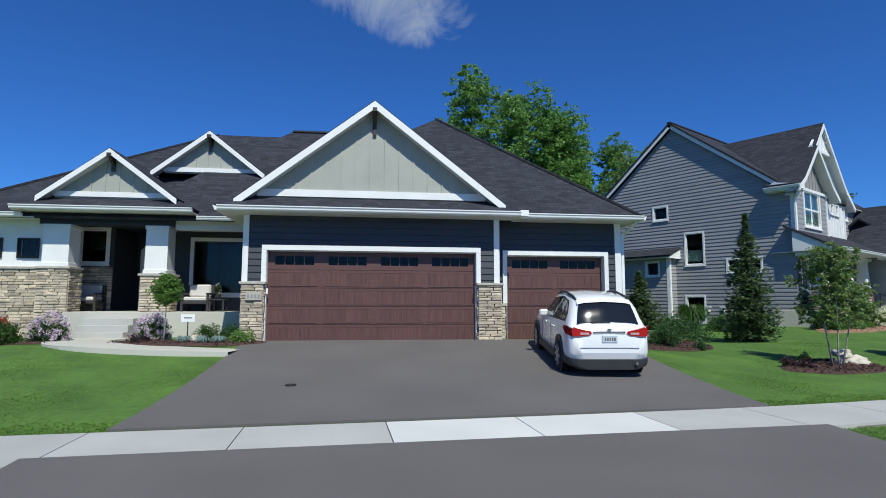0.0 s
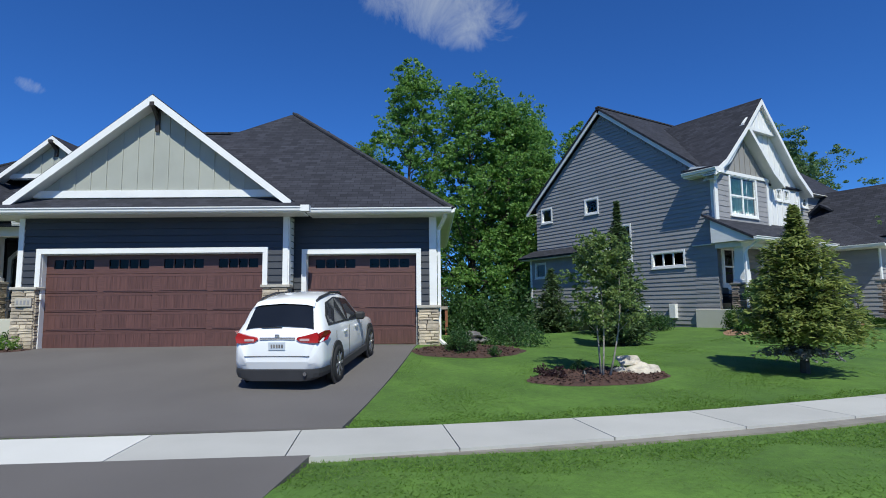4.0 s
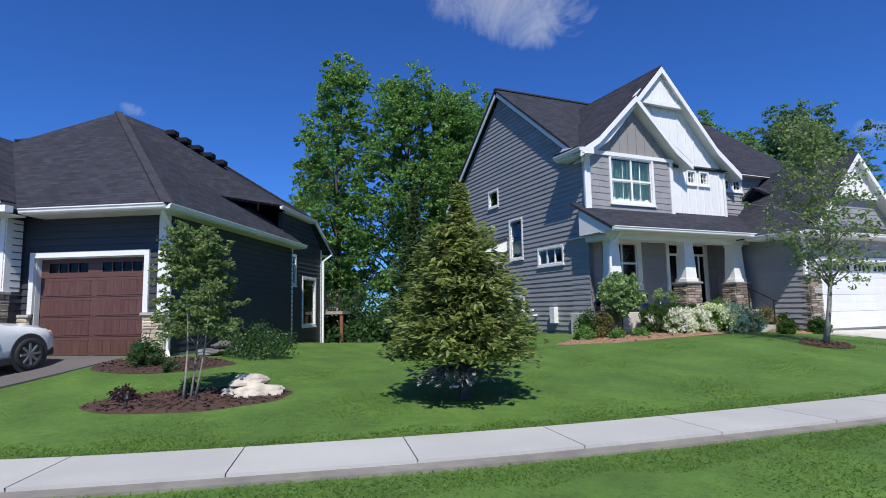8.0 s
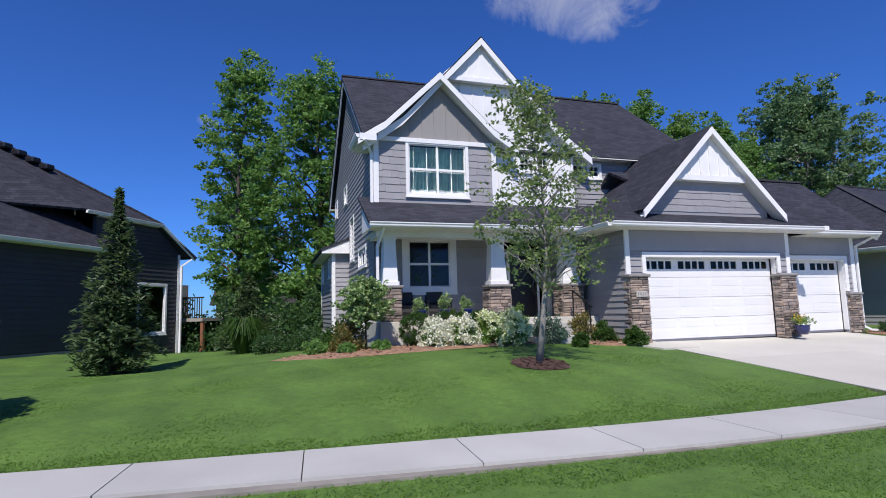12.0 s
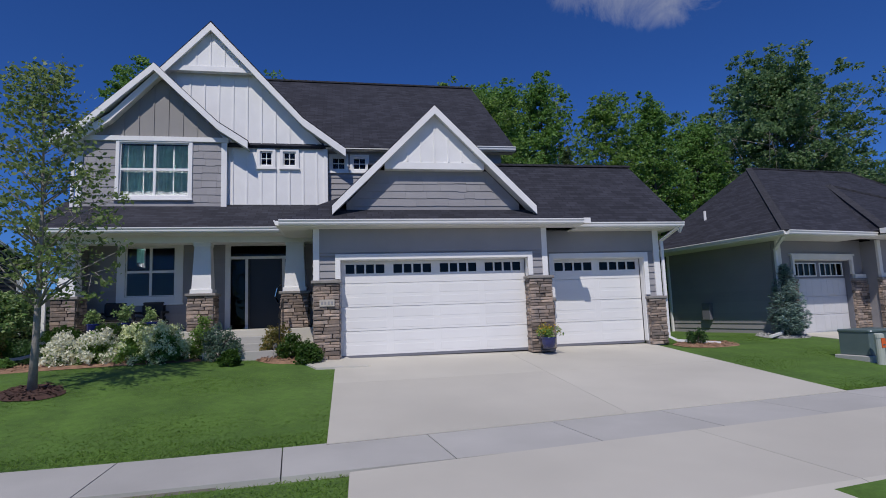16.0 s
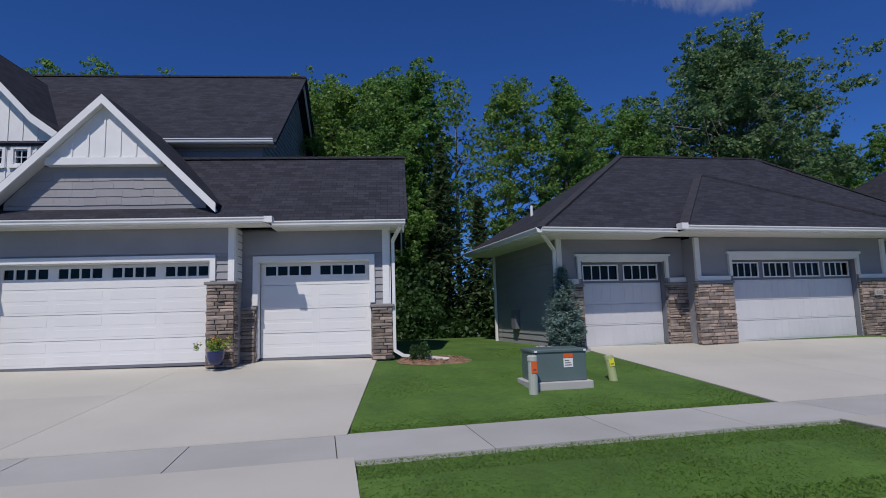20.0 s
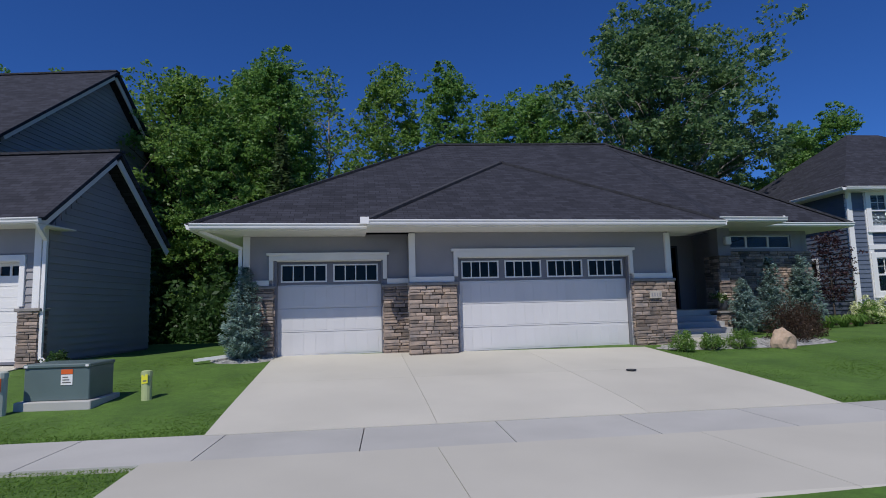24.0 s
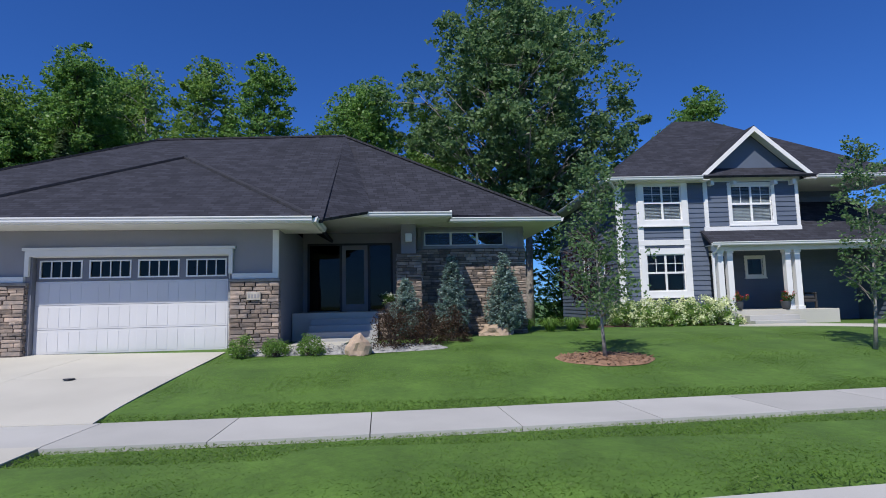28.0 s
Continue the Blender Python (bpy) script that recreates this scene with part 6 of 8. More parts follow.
# curving entry path of the first house, straight one of the second
path_c = smooth_line([(-4.85, 13.05), (-6.6, 13.1), (-8.6, 13.5), (-9.6, 14.6), (-9.55, 16.4)], 0.3)
tg = np.gradient(path_c, axis=0)
tg /= np.linalg.norm(tg, axis=1)[:, None]
bm = bmesh.new()
prev = None
for i, (p, t) in enumerate(zip(path_c, tg)):
    w = 0.52 + 0.35 * i / len(path_c)
    n = np.array((-t[1], t[0]))
    zz = gz(*p) + 0.05
    row = [bm.verts.new(c) for c in ((*(p + n * w), zz), (*(p - n * w), zz), (*(p - n * w), zz - 0.12), (*(p + n * w), zz - 0.12))]
    if prev:
        for k in range(4):
            bm.faces.new((prev[k], prev[(k + 1) % 4], row[(k + 1) % 4], row[k]))
    prev = row
bmesh.ops.recalc_face_normals(bm, faces=bm.faces[:])
part("path", bm, M_CONC, None, "curving pale concrete entry path", kind="structure", category="path")
P2 = [(23.7, 25.2), (24.6, 26.0), (21.0, 28.2), (20.1, 27.2)]
sheet("entry_path", P2, 6, 6, 0.05, M_CONC, "pale concrete path to the porch steps", "path")
P3 = [(41.9, 43.4), (42.6, 44.6), (40.6, 47.4), (39.4, 46.3)]
sheet("entry_path_2", P3, 6, 6, 0.055, M_CONC, "pale concrete path to the entry steps", "path")
P4 = [(48.4, 57.0), (49.6, 58.6), (62.0, 61.0), (62.5, 59.6)]
sheet("entry_path_3", P4, 6, 3, 0.045, M_CONC, "pale concrete path before the blue house", "path")


# ================= plants =================
def leaf_cloud(centres, spread, per, size, rng, flat=0.0, aspect=0.55, squash=1.0):
    """Loose leaves round each centre, every leaf a little folded blade."""
    centres = np.asarray(centres, float)
    n = len(centres) * per
    c = np.repeat(centres, per, 0)
    d = rng.normal(size=(n, 3))
    d /= np.linalg.norm(d, axis=1)[:, None]
    sp = np.repeat(np.broadcast_to(np.asarray(spread, float), (len(centres),)), per)
    p = c + d * (sp * rng.random(n)**0.45)[:, None] * np.array((1, 1, squash))
    a = rng.normal(size=(n, 3))
    a[:, 2] *= (1 - flat)
    a /= np.linalg.norm(a, axis=1)[:, None]
    b = np.cross(a, rng.normal(size=(n, 3)) * np.array((1, 1, 1 - flat)) + np.array((0, 0, flat * 2)))
    b /= np.maximum(np.linalg.norm(b, axis=1), 1e-6)[:, None]
    s = (size * rng.uniform(0.6, 1.25, n))[:, None]
    q = np.stack([p - a * s * 0.5, p + b * s * aspect * 0.5, p + a * s * 0.5, p - b * s * aspect * 0.5], 1)
    return q.reshape(-1, 3)


def sprays(ends, reach, per, leaf, rng, count=7):
    """Leaves gathered in small flat sprays that stand off the twig ends, with gaps between them."""
    ends = np.asarray(ends, float)
    rr = np.repeat(np.broadcast_to(np.asarray(reach, float), (len(ends),)), count)
    c = np.repeat(ends, count, 0)
    d = rng.normal(size=c.shape) * np.array((1, 1, 0.75))
    d /= np.linalg.norm(d, axis=1)[:, None]
    c = c + d * (rr * rng.uniform(0.3, 1.05, len(c)))[:, None]
    return leaf_cloud(c, rr * rng.uniform(0.28, 0.62, len(c)), max(3, per // count), leaf, rng, 0.3, 0.6, 0.55)


def quad_mesh(name, verts, material, parent, label=""):
    n = len(verts) // 4
    me = bpy.data.meshes.new(name)
    me.vertices.add(len(verts))
    me.vertices.foreach_set("co", np.ascontiguousarray(verts, dtype=np.float32).ravel())
    me.loops.add(n * 4)
    me.loops.foreach_set("vertex_index", np.arange(n * 4, dtype=np.int32))
    me.polygons.add(n)
    me.polygons.foreach_set("loop_start", np.arange(0, n * 4, 4, dtype=np.int32))
    me.update(calc_edges=True)
    me.materials.append(material)
    o = new(name, me)
    o.parent = parent
    return tagged(o, label)


def broadleaf(name, m, high, wide, clear, girth, limbs, per, leaf, leafm, barkm, seed, label, category="tree", lean=(0, 0), low=0.0, stems=1, spread=0.17, shape=1.0, group="", tuft=1.0):
    """A tree: tapered trunk, limbs that fork, and leaves in clumps at their ends."""
    rng = np.random.default_rng(seed)
    t = thing(name, m, label, category, group)
    bm = bmesh.new()
    ends = []
    for sN in range(stems):
        off = np.array((0.0, 0.0)) if stems == 1 else 0.1 * np.array((math.cos(sN * 2.1), math.sin(sN * 2.1)))
        n = 7
        bend = rng.normal(0, 0.025 * high, 2)
        spine = [np.array((off[0] * (1 + 2 * f) + lean[0] * f**1.5 + bend[0] * math.sin(f * 3), off[1] * (1 + 2 * f) + lean[1] * f**1.5 + bend[1] * math.sin(f * 2.6), f * high * 0.9)) for f in np.linspace(0, 1, n)]
        g = girth / stems**0.6
        tube(bm, [Vector(p) for p in spine], [g * (1.25 if k == 0 else 1) * (1 - 0.9 * k / (n - 1)) for k in range(n)], 8)
        at = lambda z: np.array([np.interp(z, [p[2] for p in spine], [p[k] for p in spine]) for k in range(3)])
        for k in range(limbs // stems):
            f = (k + rng.random()) / (limbs // stems)
            tip_z = clear + (high - clear) * (low + (1 - low) * f)
            rad = wide * math.sin(math.pi * min(0.98, 0.14 + 0.86 * f**shape))**0.75 * rng.uniform(0.55, 1.08)
            ang = k * 2.399 + rng.uniform(-0.5, 0.5) + sN
            tip = at(min(tip_z, high * 0.88)) + np.array((math.cos(ang) * rad, math.sin(ang) * rad, 0))
            tip[2] = tip_z
            start = at(max(clear * 0.75, tip_z - rad * rng.uniform(0.5, 1.1)))
            mid = start * 0.5 + tip * 0.5 + np.array((0, 0, 0.12 * rad))
            thick = g * 0.32 * (1 - 0.6 * f)
            tube(bm, [Vector(start), Vector(mid), Vector(tip)], [thick, thick * 0.6, thick * 0.15], 5)
            ends.append(tip)
            for _ in range(4):
                w = rng.uniform(0.35, 0.9)
                base = (mid * (1 - (w - 0.5) * 2) + tip * (w - 0.5) * 2) if w > 0.5 else start * (1 - w * 2) + mid * w * 2
                out = base + rng.normal(0, 0.2 * wide, 3) * np.array((1, 1, 0.7))
                tube(bm, [Vector(base), Vector(out)], [thick * 0.35, thick * 0.08], 4)
                ends.append(out)
    part("trunk", bm, barkm, t, smooth=True)
    quad_mesh("crown", sprays(ends, rng.uniform(0.6, 1.3, len(ends)) * wide * spread * tuft, per, leaf, rng), leafm, t)
    return t


def conifer(name, m, high, wide, rows, per_row, leafm, seed, label, category="spruce tree", droop=0.12, foot=0.12, needle=0.1, dead=False, fine=7, sparse_top=0.0, power=0.85):
    """A conifer: whorls of boughs, each bough feathered with flat sprays of needles."""
    rng = np.random.default_rng(seed)
    t = thing(name, m, label, category)
    bm = bmesh.new()
    tube(bm, [(0, 0, -0.1), (0, 0, high * 0.5), (0, 0, high)], [wide * 0.07, wide * 0.04, 0.01], 7)
    vs, dv = [], []
    for r in range(rows):
        f = foot + (1 - foot) * (r / rows)
        L0 = wide * (1 - f)**power * (0.75 + 0.35 * min(1, (f - foot) * 9))
        if sparse_top and f > 1 - sparse_top:
            L0 *= 0.45
        for k in range(max(4, int(per_row * (1 - 0.7 * f)))):
            ang = rng.uniform(0, 6.283)
            L = L0 * rng.uniform(0.7, 1.12)
            z0 = f * high + rng.uniform(-0.5, 0.5) * high / rows
            d = np.array((math.cos(ang), math.sin(ang)))
            side = np.array((-d[1], d[0]))
            n = max(2, int(L / needle * 0.75))
            if k % 3 == 0:
                tube(bm, [Vector((0, 0, z0)), Vector((*(d * L * 0.9), z0 - droop * L))], [0.012, 0.003], 4)
            for j in range(n):
                s = (j + 0.6) / n
                base = np.array((*(d * L * s), z0 + 0.18 * L * s - (droop + 0.18) * L * s * s))
                sp = 0.26 * L * (1.05 - s) + needle * 0.5
                for q in range(fine):
                    c = base + np.array((*(side * rng.uniform(-1, 1) * sp), rng.normal(0, needle * 0.32)))
                    a = np.array((*(d * 0.8 + side * rng.normal(0, 0.6)), rng.normal(0.0, 0.35)))
                    a /= np.linalg.norm(a)
                    b = np.cross(a, (rng.normal(0, 0.35), rng.normal(0, 0.35), 1))
                    b /= np.linalg.norm(b)
                    h = needle * rng.uniform(0.7, 1.4)
                    w = h * 0.2
                    (dv if dead and f < foot + 0.07 else vs).extend((c - a * h * 0.5, c + b * w - a * h * 0.1, c + a * h * 0.6, c - b * w - a * h * 0.1))
    part("trunk", bm, M_BARKD, t)
    quad_mesh("needles", np.array(vs), leafm, t)
    if dv:
        quad_mesh("dead_wood", np.array(dv)[:len(dv) // 16 * 4], L_DEAD, t, "bare grey lower twigs")
    return t


def shrub(name, m, wide, high, leafm, seed, label, category="shrub", n=60, per=45, leaf=0.07, flower=None, nf=0, fsize=0.1, round_=False, fper=26, group=""):
    rng = np.random.default_rng(seed)
    t = thing(name, m, label, category, group)
    u = rng.normal(size=(n, 3))
    u /= np.linalg.norm(u, axis=1)[:, None]
    u[:, 2] = np.abs(u[:, 2]) if not round_ else u[:, 2] * 0.95
    rad = rng.uniform(0.45, 0.95, n)[:, None] if not round_ else rng.uniform(0.8, 0.98, n)[:, None]
    c = u * rad * np.array((wide, wide, high if not round_ else high / 2)) + np.array((0, 0, 0.06 if not round_ else high / 2))
    bm = bmesh.new()
    for k in range(min(n, 16)):
        tube(bm, [Vector((rng.normal(0, 0.04), rng.normal(0, 0.04), -0.03)), Vector(c[k] * np.array((0.5, 0.5, 0.6))), Vector(c[k])], [0.014, 0.009, 0.003], 4)
    part("stems", bm, M_BARKD, t)
    quad_mesh("foliage", leaf_cloud(c, 0.3 * wide if not round_ else 0.16 * wide, per, leaf, rng, 0.1), leafm, t)
    if flower is not None:
        v = rng.normal(size=(nf, 3))
        v /= np.linalg.norm(v, axis=1)[:, None]
        v[:, 2] = np.abs(v[:, 2])
        fc = v * rng.uniform(0.9, 1.12, nf)[:, None] * np.array((wide, wide, high)) + np.array((0, 0, 0.05))
        tagged(quad_mesh("bloom", leaf_cloud(fc, fsize, fper, fsize * 0.55, rng), flower, t), kind="stuff")
    return t


def grassy(name, m, wide, high, leafm, seed, label, n=120, category="ornamental grass"):
    rng = np.random.default_rng(seed)
    t = thing(name, m, label, category)
    vs = []
    for _ in range(n):
        a = rng.uniform(0, 6.283)
        d = np.array((math.cos(a), math.sin(a), 0))
        s = np.array((-d[1], d[0], 0)) * 0.012
        b = d * rng.uniform(0, wide * 0.25)
        L, h = wide * rng.uniform(0.5, 1.0), high * rng.uniform(0.6, 1.1)
        m1, tip = b + d * L * 0.45 + np.array((0, 0, h)), b + d * L + np.array((0, 0, h * rng.uniform(0.4, 0.8)))
        vs += [b - s, b + s, m1 + s, m1 - s, m1 - s, m1 + s, tip + s * 0.2, tip - s * 0.2]
    tagged(quad_mesh("foliage", np.array(vs), leafm, t), kind="stuff")
    return t


def on(x, y, turn=0.0, dz=0.0, s=1.0):
    return pose(x, y, gz(x, y) + dz, 0, 0, turn) @ Matrix.Scale(s, 4)


# woods behind the houses: a few kinds, repeated at their own places and sizes
kinds = [
    broadleaf("tree", on(2.0, 35.7), 18.4, 2.6, 4.0, 0.22, 46, 120, 0.21, L_TREE, M_BARKD, 101, "tall slender leafy tree in the woods behind the houses", group="woods", shape=0.8, spread=0.23),
    broadleaf("tree", on(5.2, 36.5), 17.2, 4.0, 2.5, 0.3, 60, 150, 0.22, L_TREE, M_BARKD, 102, "broad bright green tree in the woods behind the houses", group="woods", shape=0.9, spread=0.2),
    broadleaf("tree", on(21.2, 40.2), 12.8, 3.3, 2.0, 0.24, 52, 130, 0.19, L_LIME, M_BARKD, 103, "yellow-green leafy tree in the woods behind the houses", group="woods", spread=0.2),
    broadleaf("tree", on(27.4, 56.9), 15.6, 2.7, 4.0, 0.2, 48, 105, 0.19, L_LIME, M_BARK, 104, "thin airy tree in the woods behind the houses", group="woods", spread=0.24),
]
big = broadleaf("cottonwood_tree", on(36.2, 62.5), 19.6, 7.3, 8.2, 0.42, 100, 175, 0.26, L_TREE2, M_BARK, 110, "tall cottonwood with grey-green leaves and pale forked trunk", spread=0.13, shape=0.75, low=0.05, stems=2)
for k, x, y, s in ((3, -2.5, 41.0, 1.0), (1, 8.4, 38.0, 0.96), (1, 9.6, 41.5, 0.95), (1, 10.6, 44.0, 0.86), (0, 12.6, 40.2, 0.82), (1, 14.2, 41.4, 0.74), (2, 18.0, 42.0, 1.05), (1, 21.0, 44.5, 0.87), (0, 24.2, 43.2, 0.78), (1, 19.0, 47.0, 0.95), (3, 26.2, 48.6, 0.95), (0, 28.2, 51.0, 0.82), (1, 30.5, 56.0, 0.85), (3, 31.0, 60.5, 0.95), (2, 33.0, 58.0, 0.8), (1, 42.0, 71.0, 0.78), (2, 45.5, 73.0, 0.72), (1, 40.0, 68.5, 0.6), (0, 41.9, 75.6, 0.85), (3, 16.5, 44.5, 0.95), (2, 28.5, 53.5, 0.9), (0, 10.0, 50.0, 1.1), (1, 22.5, 40.8, 0.62), (2, 36.5, 66.0, 0.7), (0, 44.6, 68.6, 0.74)):
    copy_thing(kinds[k], on(x, y, (k * 77 + x * 40) % 360, 0, s))
bare = [broadleaf("bare_tree", on(24.0, 46.2), 15.0, 2.2, 5.0, 0.18, 34, 4, 0.2, L_LIME, M_BARK, 120, "nearly bare grey tree among the woods", spread=0.2)]
copy_thing(bare[0], on(20.6, 47.6, 70, 0, 1.02))
copy_thing(bare[0], on(12.0, 35.5, 200, 0, 0.85))
under = shrub("undergrowth", on(2.0, 30.0), 2.2, 3.4, L_DEEP, 130, "dense dark green undergrowth at the wood's edge", n=110, per=60, leaf=0.24, group="undergrowth")
for x, y, s in ((4.5, 31.0, 1.0), (6.6, 32.0, 0.9), (8.6, 33.0, 1.1), (-0.6, 31.0, 0.9), (10.6, 34.5, 0.9), (12.8, 35.5, 0.8), (20.0, 38.0, 0.95), (22.0, 39.2, 1.2), (24.0, 41.0, 1.2), (26.0, 44.0, 1.1), (22.6, 37.6, 0.7), (28.0, 48.0, 1.2), (30.0, 52.0, 1.2), (18.0, 38.6, 1.1), (38.8, 66.0, 0.6), (41.0, 67.5, 0.7), (43.5, 69.5, 0.8), (34.0, 60.0, 1.0), (2.6, 28.0, 0.6), (25.0, 40.0, 0.8)):
    copy_thing(under, on(x, y, x * 50 % 360, -0.1, s))

for k, (x, y, h, w) in enumerate(((25.3, 42.6, 9.8, 1.7), (23.2, 40.9, 7.6, 1.5), (26.6, 43.8, 7.0, 1.5))):
    conifer("spruce_tree", on(x, y), h, w, 26, 20, L_FIR, 330 + k, "tall dark green spruce at the wood's edge", needle=0.3, foot=0.04, fine=6)

# lawn trees
broadleaf("young_maple", on(9.2, 12.95), 2.8, 0.62, 1.15, 0.04, 39, 84, 0.065, L_MAPLE, M_BARK, 201, "young three-stemmed tree in an oval mulch bed", stems=3, spread=0.24, shape=0.7)
broadleaf("street_tree", on(21.3, 20.8), 5.75, 1.35, 1.9, 0.065, 60, 26, 0.095, L_MAPLE, M_BARK, 202, "slim pale-trunked street tree on the lawn", spread=0.17, shape=0.62)
broadleaf("lawn_tree", on(48.3, 47.3), 4.3, 1.0, 1.15, 0.04, 44, 26, 0.09, L_TREE2, M_BARK, 203, "slim young tree with grey-green leaves in a mulch ring", spread=0.2, shape=0.75)
broadleaf("lawn_tree", on(52.4, 52.2), 4.9, 0.8, 1.3, 0.04, 34, 16, 0.09, L_TREE2, M_BARK, 204, "thin young tree with sparse yellow-green leaves", spread=0.2, shape=0.75)
broadleaf("plum_tree", on(44.2, 54.3), 3.6, 0.95, 1.0, 0.04, 30, 14, 0.1, L_PLUM, M_BARKD, 205, "small dark purple-leaved plum tree by the blue house", spread=0.22)
broadleaf("topiary_tree", on(-7.35, 14.55), 1.78, 0.34, 1.12, 0.022, 40, 70, 0.05, L_LIME, M_BARK, 206, "small ball-headed standard tree in the mulch bed", spread=0.3)
broadleaf("hydrangea_tree", on(16.6, 22.35), 1.75, 0.62, 0.95, 0.035, 40, 90, 0.085, L_VAR, M_BARKD, 207, "small hydrangea standard with pale variegated leaves", spread=0.28)
conifer("spruce_tree", on(13.5, 14.05), 3.55, 1.4, 36, 36, L_SPRUCE, 301, "yellow-green hemlock spruce with bare lower twigs", needle=0.13, dead=True, power=0.62, sparse_top=0.2, droop=0.05)
conifer("fir_tree", on(11.0, 19.75), 4.65, 1.15, 36, 20, L_FIR, 302, "dark green fir with a thin leader", needle=0.16, foot=0.03, sparse_top=0.18)
shrub("shrub", on(7.6, 17.6), 0.9, 0.8, L_DEEP, 303, "low spreading dark juniper by the garage corner", n=70, per=60, leaf=0.07)
conifer("fir_tree", on(9.47, 26.4), 2.9, 1.35, 26, 20, L_FIR, 307, "dark green spruce before the wood", needle=0.17, foot=0.03)
grassy("ornamental_grass", on(11.0, 24.4), 0.9, 1.1, L_BOX, 308, "tall clump of arching ornamental grass by the wall", 420)
shrub("shrub", on(12.3, 24.2), 0.7, 0.6, L_DEEP, 309, "low dark shrub against the foundation wall", n=50, per=45, leaf=0.08)
for k, (x, y, h, w) in enumerate(((33.5, 35.8, 2.25, 0.6), (42.3, 47.3, 1.7, 0.55), (42.9, 48.6, 2.4, 0.55), (43.6, 50.2, 2.5, 0.65))):
    conifer("juniper", on(x, y), h, w, 30, 20, L_BLUE, 310 + k, "upright blue-green juniper against the stone", "juniper", -0.35, 0.02, 0.09, fine=9, power=0.5)

# beds of the charcoal house
for k, (x, y, w, h, f) in enumerate(((-8.0, 15.2, 0.45, 0.66, L_LILAC), (-10.4, 14.6, 0.46, 0.72, L_LILAC))):
    shrub("flowering_shrub", on(x, y), w, h, L_DEEP, 400 + k, "low shrub covered in lilac-pink flowers", n=60, per=34, leaf=0.07, flower=f, nf=110, fsize=0.085, fper=22)
shrub("flowering_shrub", on(-11.9, 14.7), 0.42, 0.6, L_DEEP, 403, "shrub with red flowers by the stone wall", n=50, per=40, leaf=0.07, flower=L_RED, nf=40, fsize=0.08, fper=18)
shrub("shrub", on(-11.1, 13.95), 0.46, 0.42, L_BOX, 404, "low green spreading shrub by the wall", n=50, per=50, leaf=0.06)
shrub("shrub", on(-5.2, 14.35), 0.36, 0.36, L_LIME, 405, "yellow-green shrub with pink flower heads", n=40, per=40, leaf=0.06, flower=L_LILAC, nf=14, fsize=0.05, fper=10)
for k, (x, y, w) in enumerate(((-6.3, 14.9, 0.45), (-5.7, 15.0, 0.38))):
    shrub("boxwood", on(x, y), w, 0.42, L_BOX, 410 + k, "low clipped boxwood mound by the porch slab", n=50, per=60, leaf=0.04)
for k, (x, y) in enumerate(((-6.65, 14.2), (-6.15, 14.15), (-5.75, 14.2))):
    grassy("blue_fescue", on(x, y), 0.24, 0.2, L_BLUE, 415 + k, "small tuft of blue fescue grass")
shrub("shrub", on(-7.8, 14.2), 0.3, 0.2, L_PLUM, 419, "low purple-leaved groundcover in the mulch", n=30, per=30, leaf=0.05)
shrub("boxwood", on(6.15, 15.35), 0.42, 0.62, L_DEEP, 420, "rounded dark boxwood at the garage corner", n=60, per=70, leaf=0.05)
for k, (x, y) in enumerate(((8.25, 12.65), (8.0, 12.8), (8.75, 13.5), (7.0, 15.1))):
    shrub("shrub", on(x, y), 0.2, 0.22, L_PLUM if k < 2 else L_DEEP, 424 + k, "small dark groundcover in the mulch", n=20, per=24, leaf=0.05)
# beds of the grey house
for k, (x, y, w, h) in enumerate(((17.66, 23.17, 0.47, 0.95), (18.3, 23.95, 0.48, 1.0), (18.96, 24.45, 0.45, 0.95))):
    shrub("boxwood", on(x, y), w, h, L_BOX, 430 + k, "round clipped boxwood ball in the porch bed", n=150, per=60, leaf=0.045, round_=True)
for k, (x, y, w, h) in enumerate(((18.3, 22.95, 0.42, 0.62), (18.85, 23.3, 0.45, 0.66), (19.5, 23.85, 0.5, 0.78), (19.95, 24.2, 0.5, 0.8))):
    shrub("hydrangea", on(x, y), w, h, L_LIME, 440 + k, "hydrangea with large lime-white flower heads", n=60, per=40, leaf=0.09, flower=L_LIMEF if k > 1 else L_CREAM, nf=60, fsize=0.13, fper=56)
for k, (x, y, w, h, lm, lab) in enumerate(((20.8, 25.1, 0.5, 0.85, L_JUN, "blue-green spreading shrub by the porch steps"), (19.9, 25.3, 0.42, 1.15, L_LIME, "upright yellow-green shrub by the stone pier"), (16.2, 22.2, 0.5, 1.0, L_RUST, "rust and green leafed shrub at the house corner"), (15.7, 22.7, 0.55, 0.8, L_BOX, "leafy green shrub at the house corner"), (15.5, 21.7, 0.32, 0.4, L_TREE, "low bright green mound in the mulch"), (21.6, 26.2, 0.45, 0.85, L_RUST, "rust and green leafed shrub beside the entry path"), (22.15, 26.15, 0.4, 0.55, L_BOX, "leafy green shrub beside the entry path"), (23.05, 25.75, 0.34, 0.55, L_BOX, "small dark shrub at the stone pier"), (21.7, 24.6, 0.25, 0.3, L_BOX, "small green shrub at the path's edge"), (13.4, 24.5, 0.6, 0.6, L_DEEP, "low dark shrub against the foundation"), (16.4, 21.7, 0.22, 0.22, L_TREE, "low green tuft in the mulch"), (17.1, 22.2, 0.24, 0.22, L_TREE, "low green tuft in the mulch"), (13.0, 25.2, 0.7, 0.6, L_BOX, "leafy green shrub against the foundation"))):
    shrub("shrub", on(x, y), w, h, lm, 450 + k, lab, n=60, per=50, leaf=0.07)
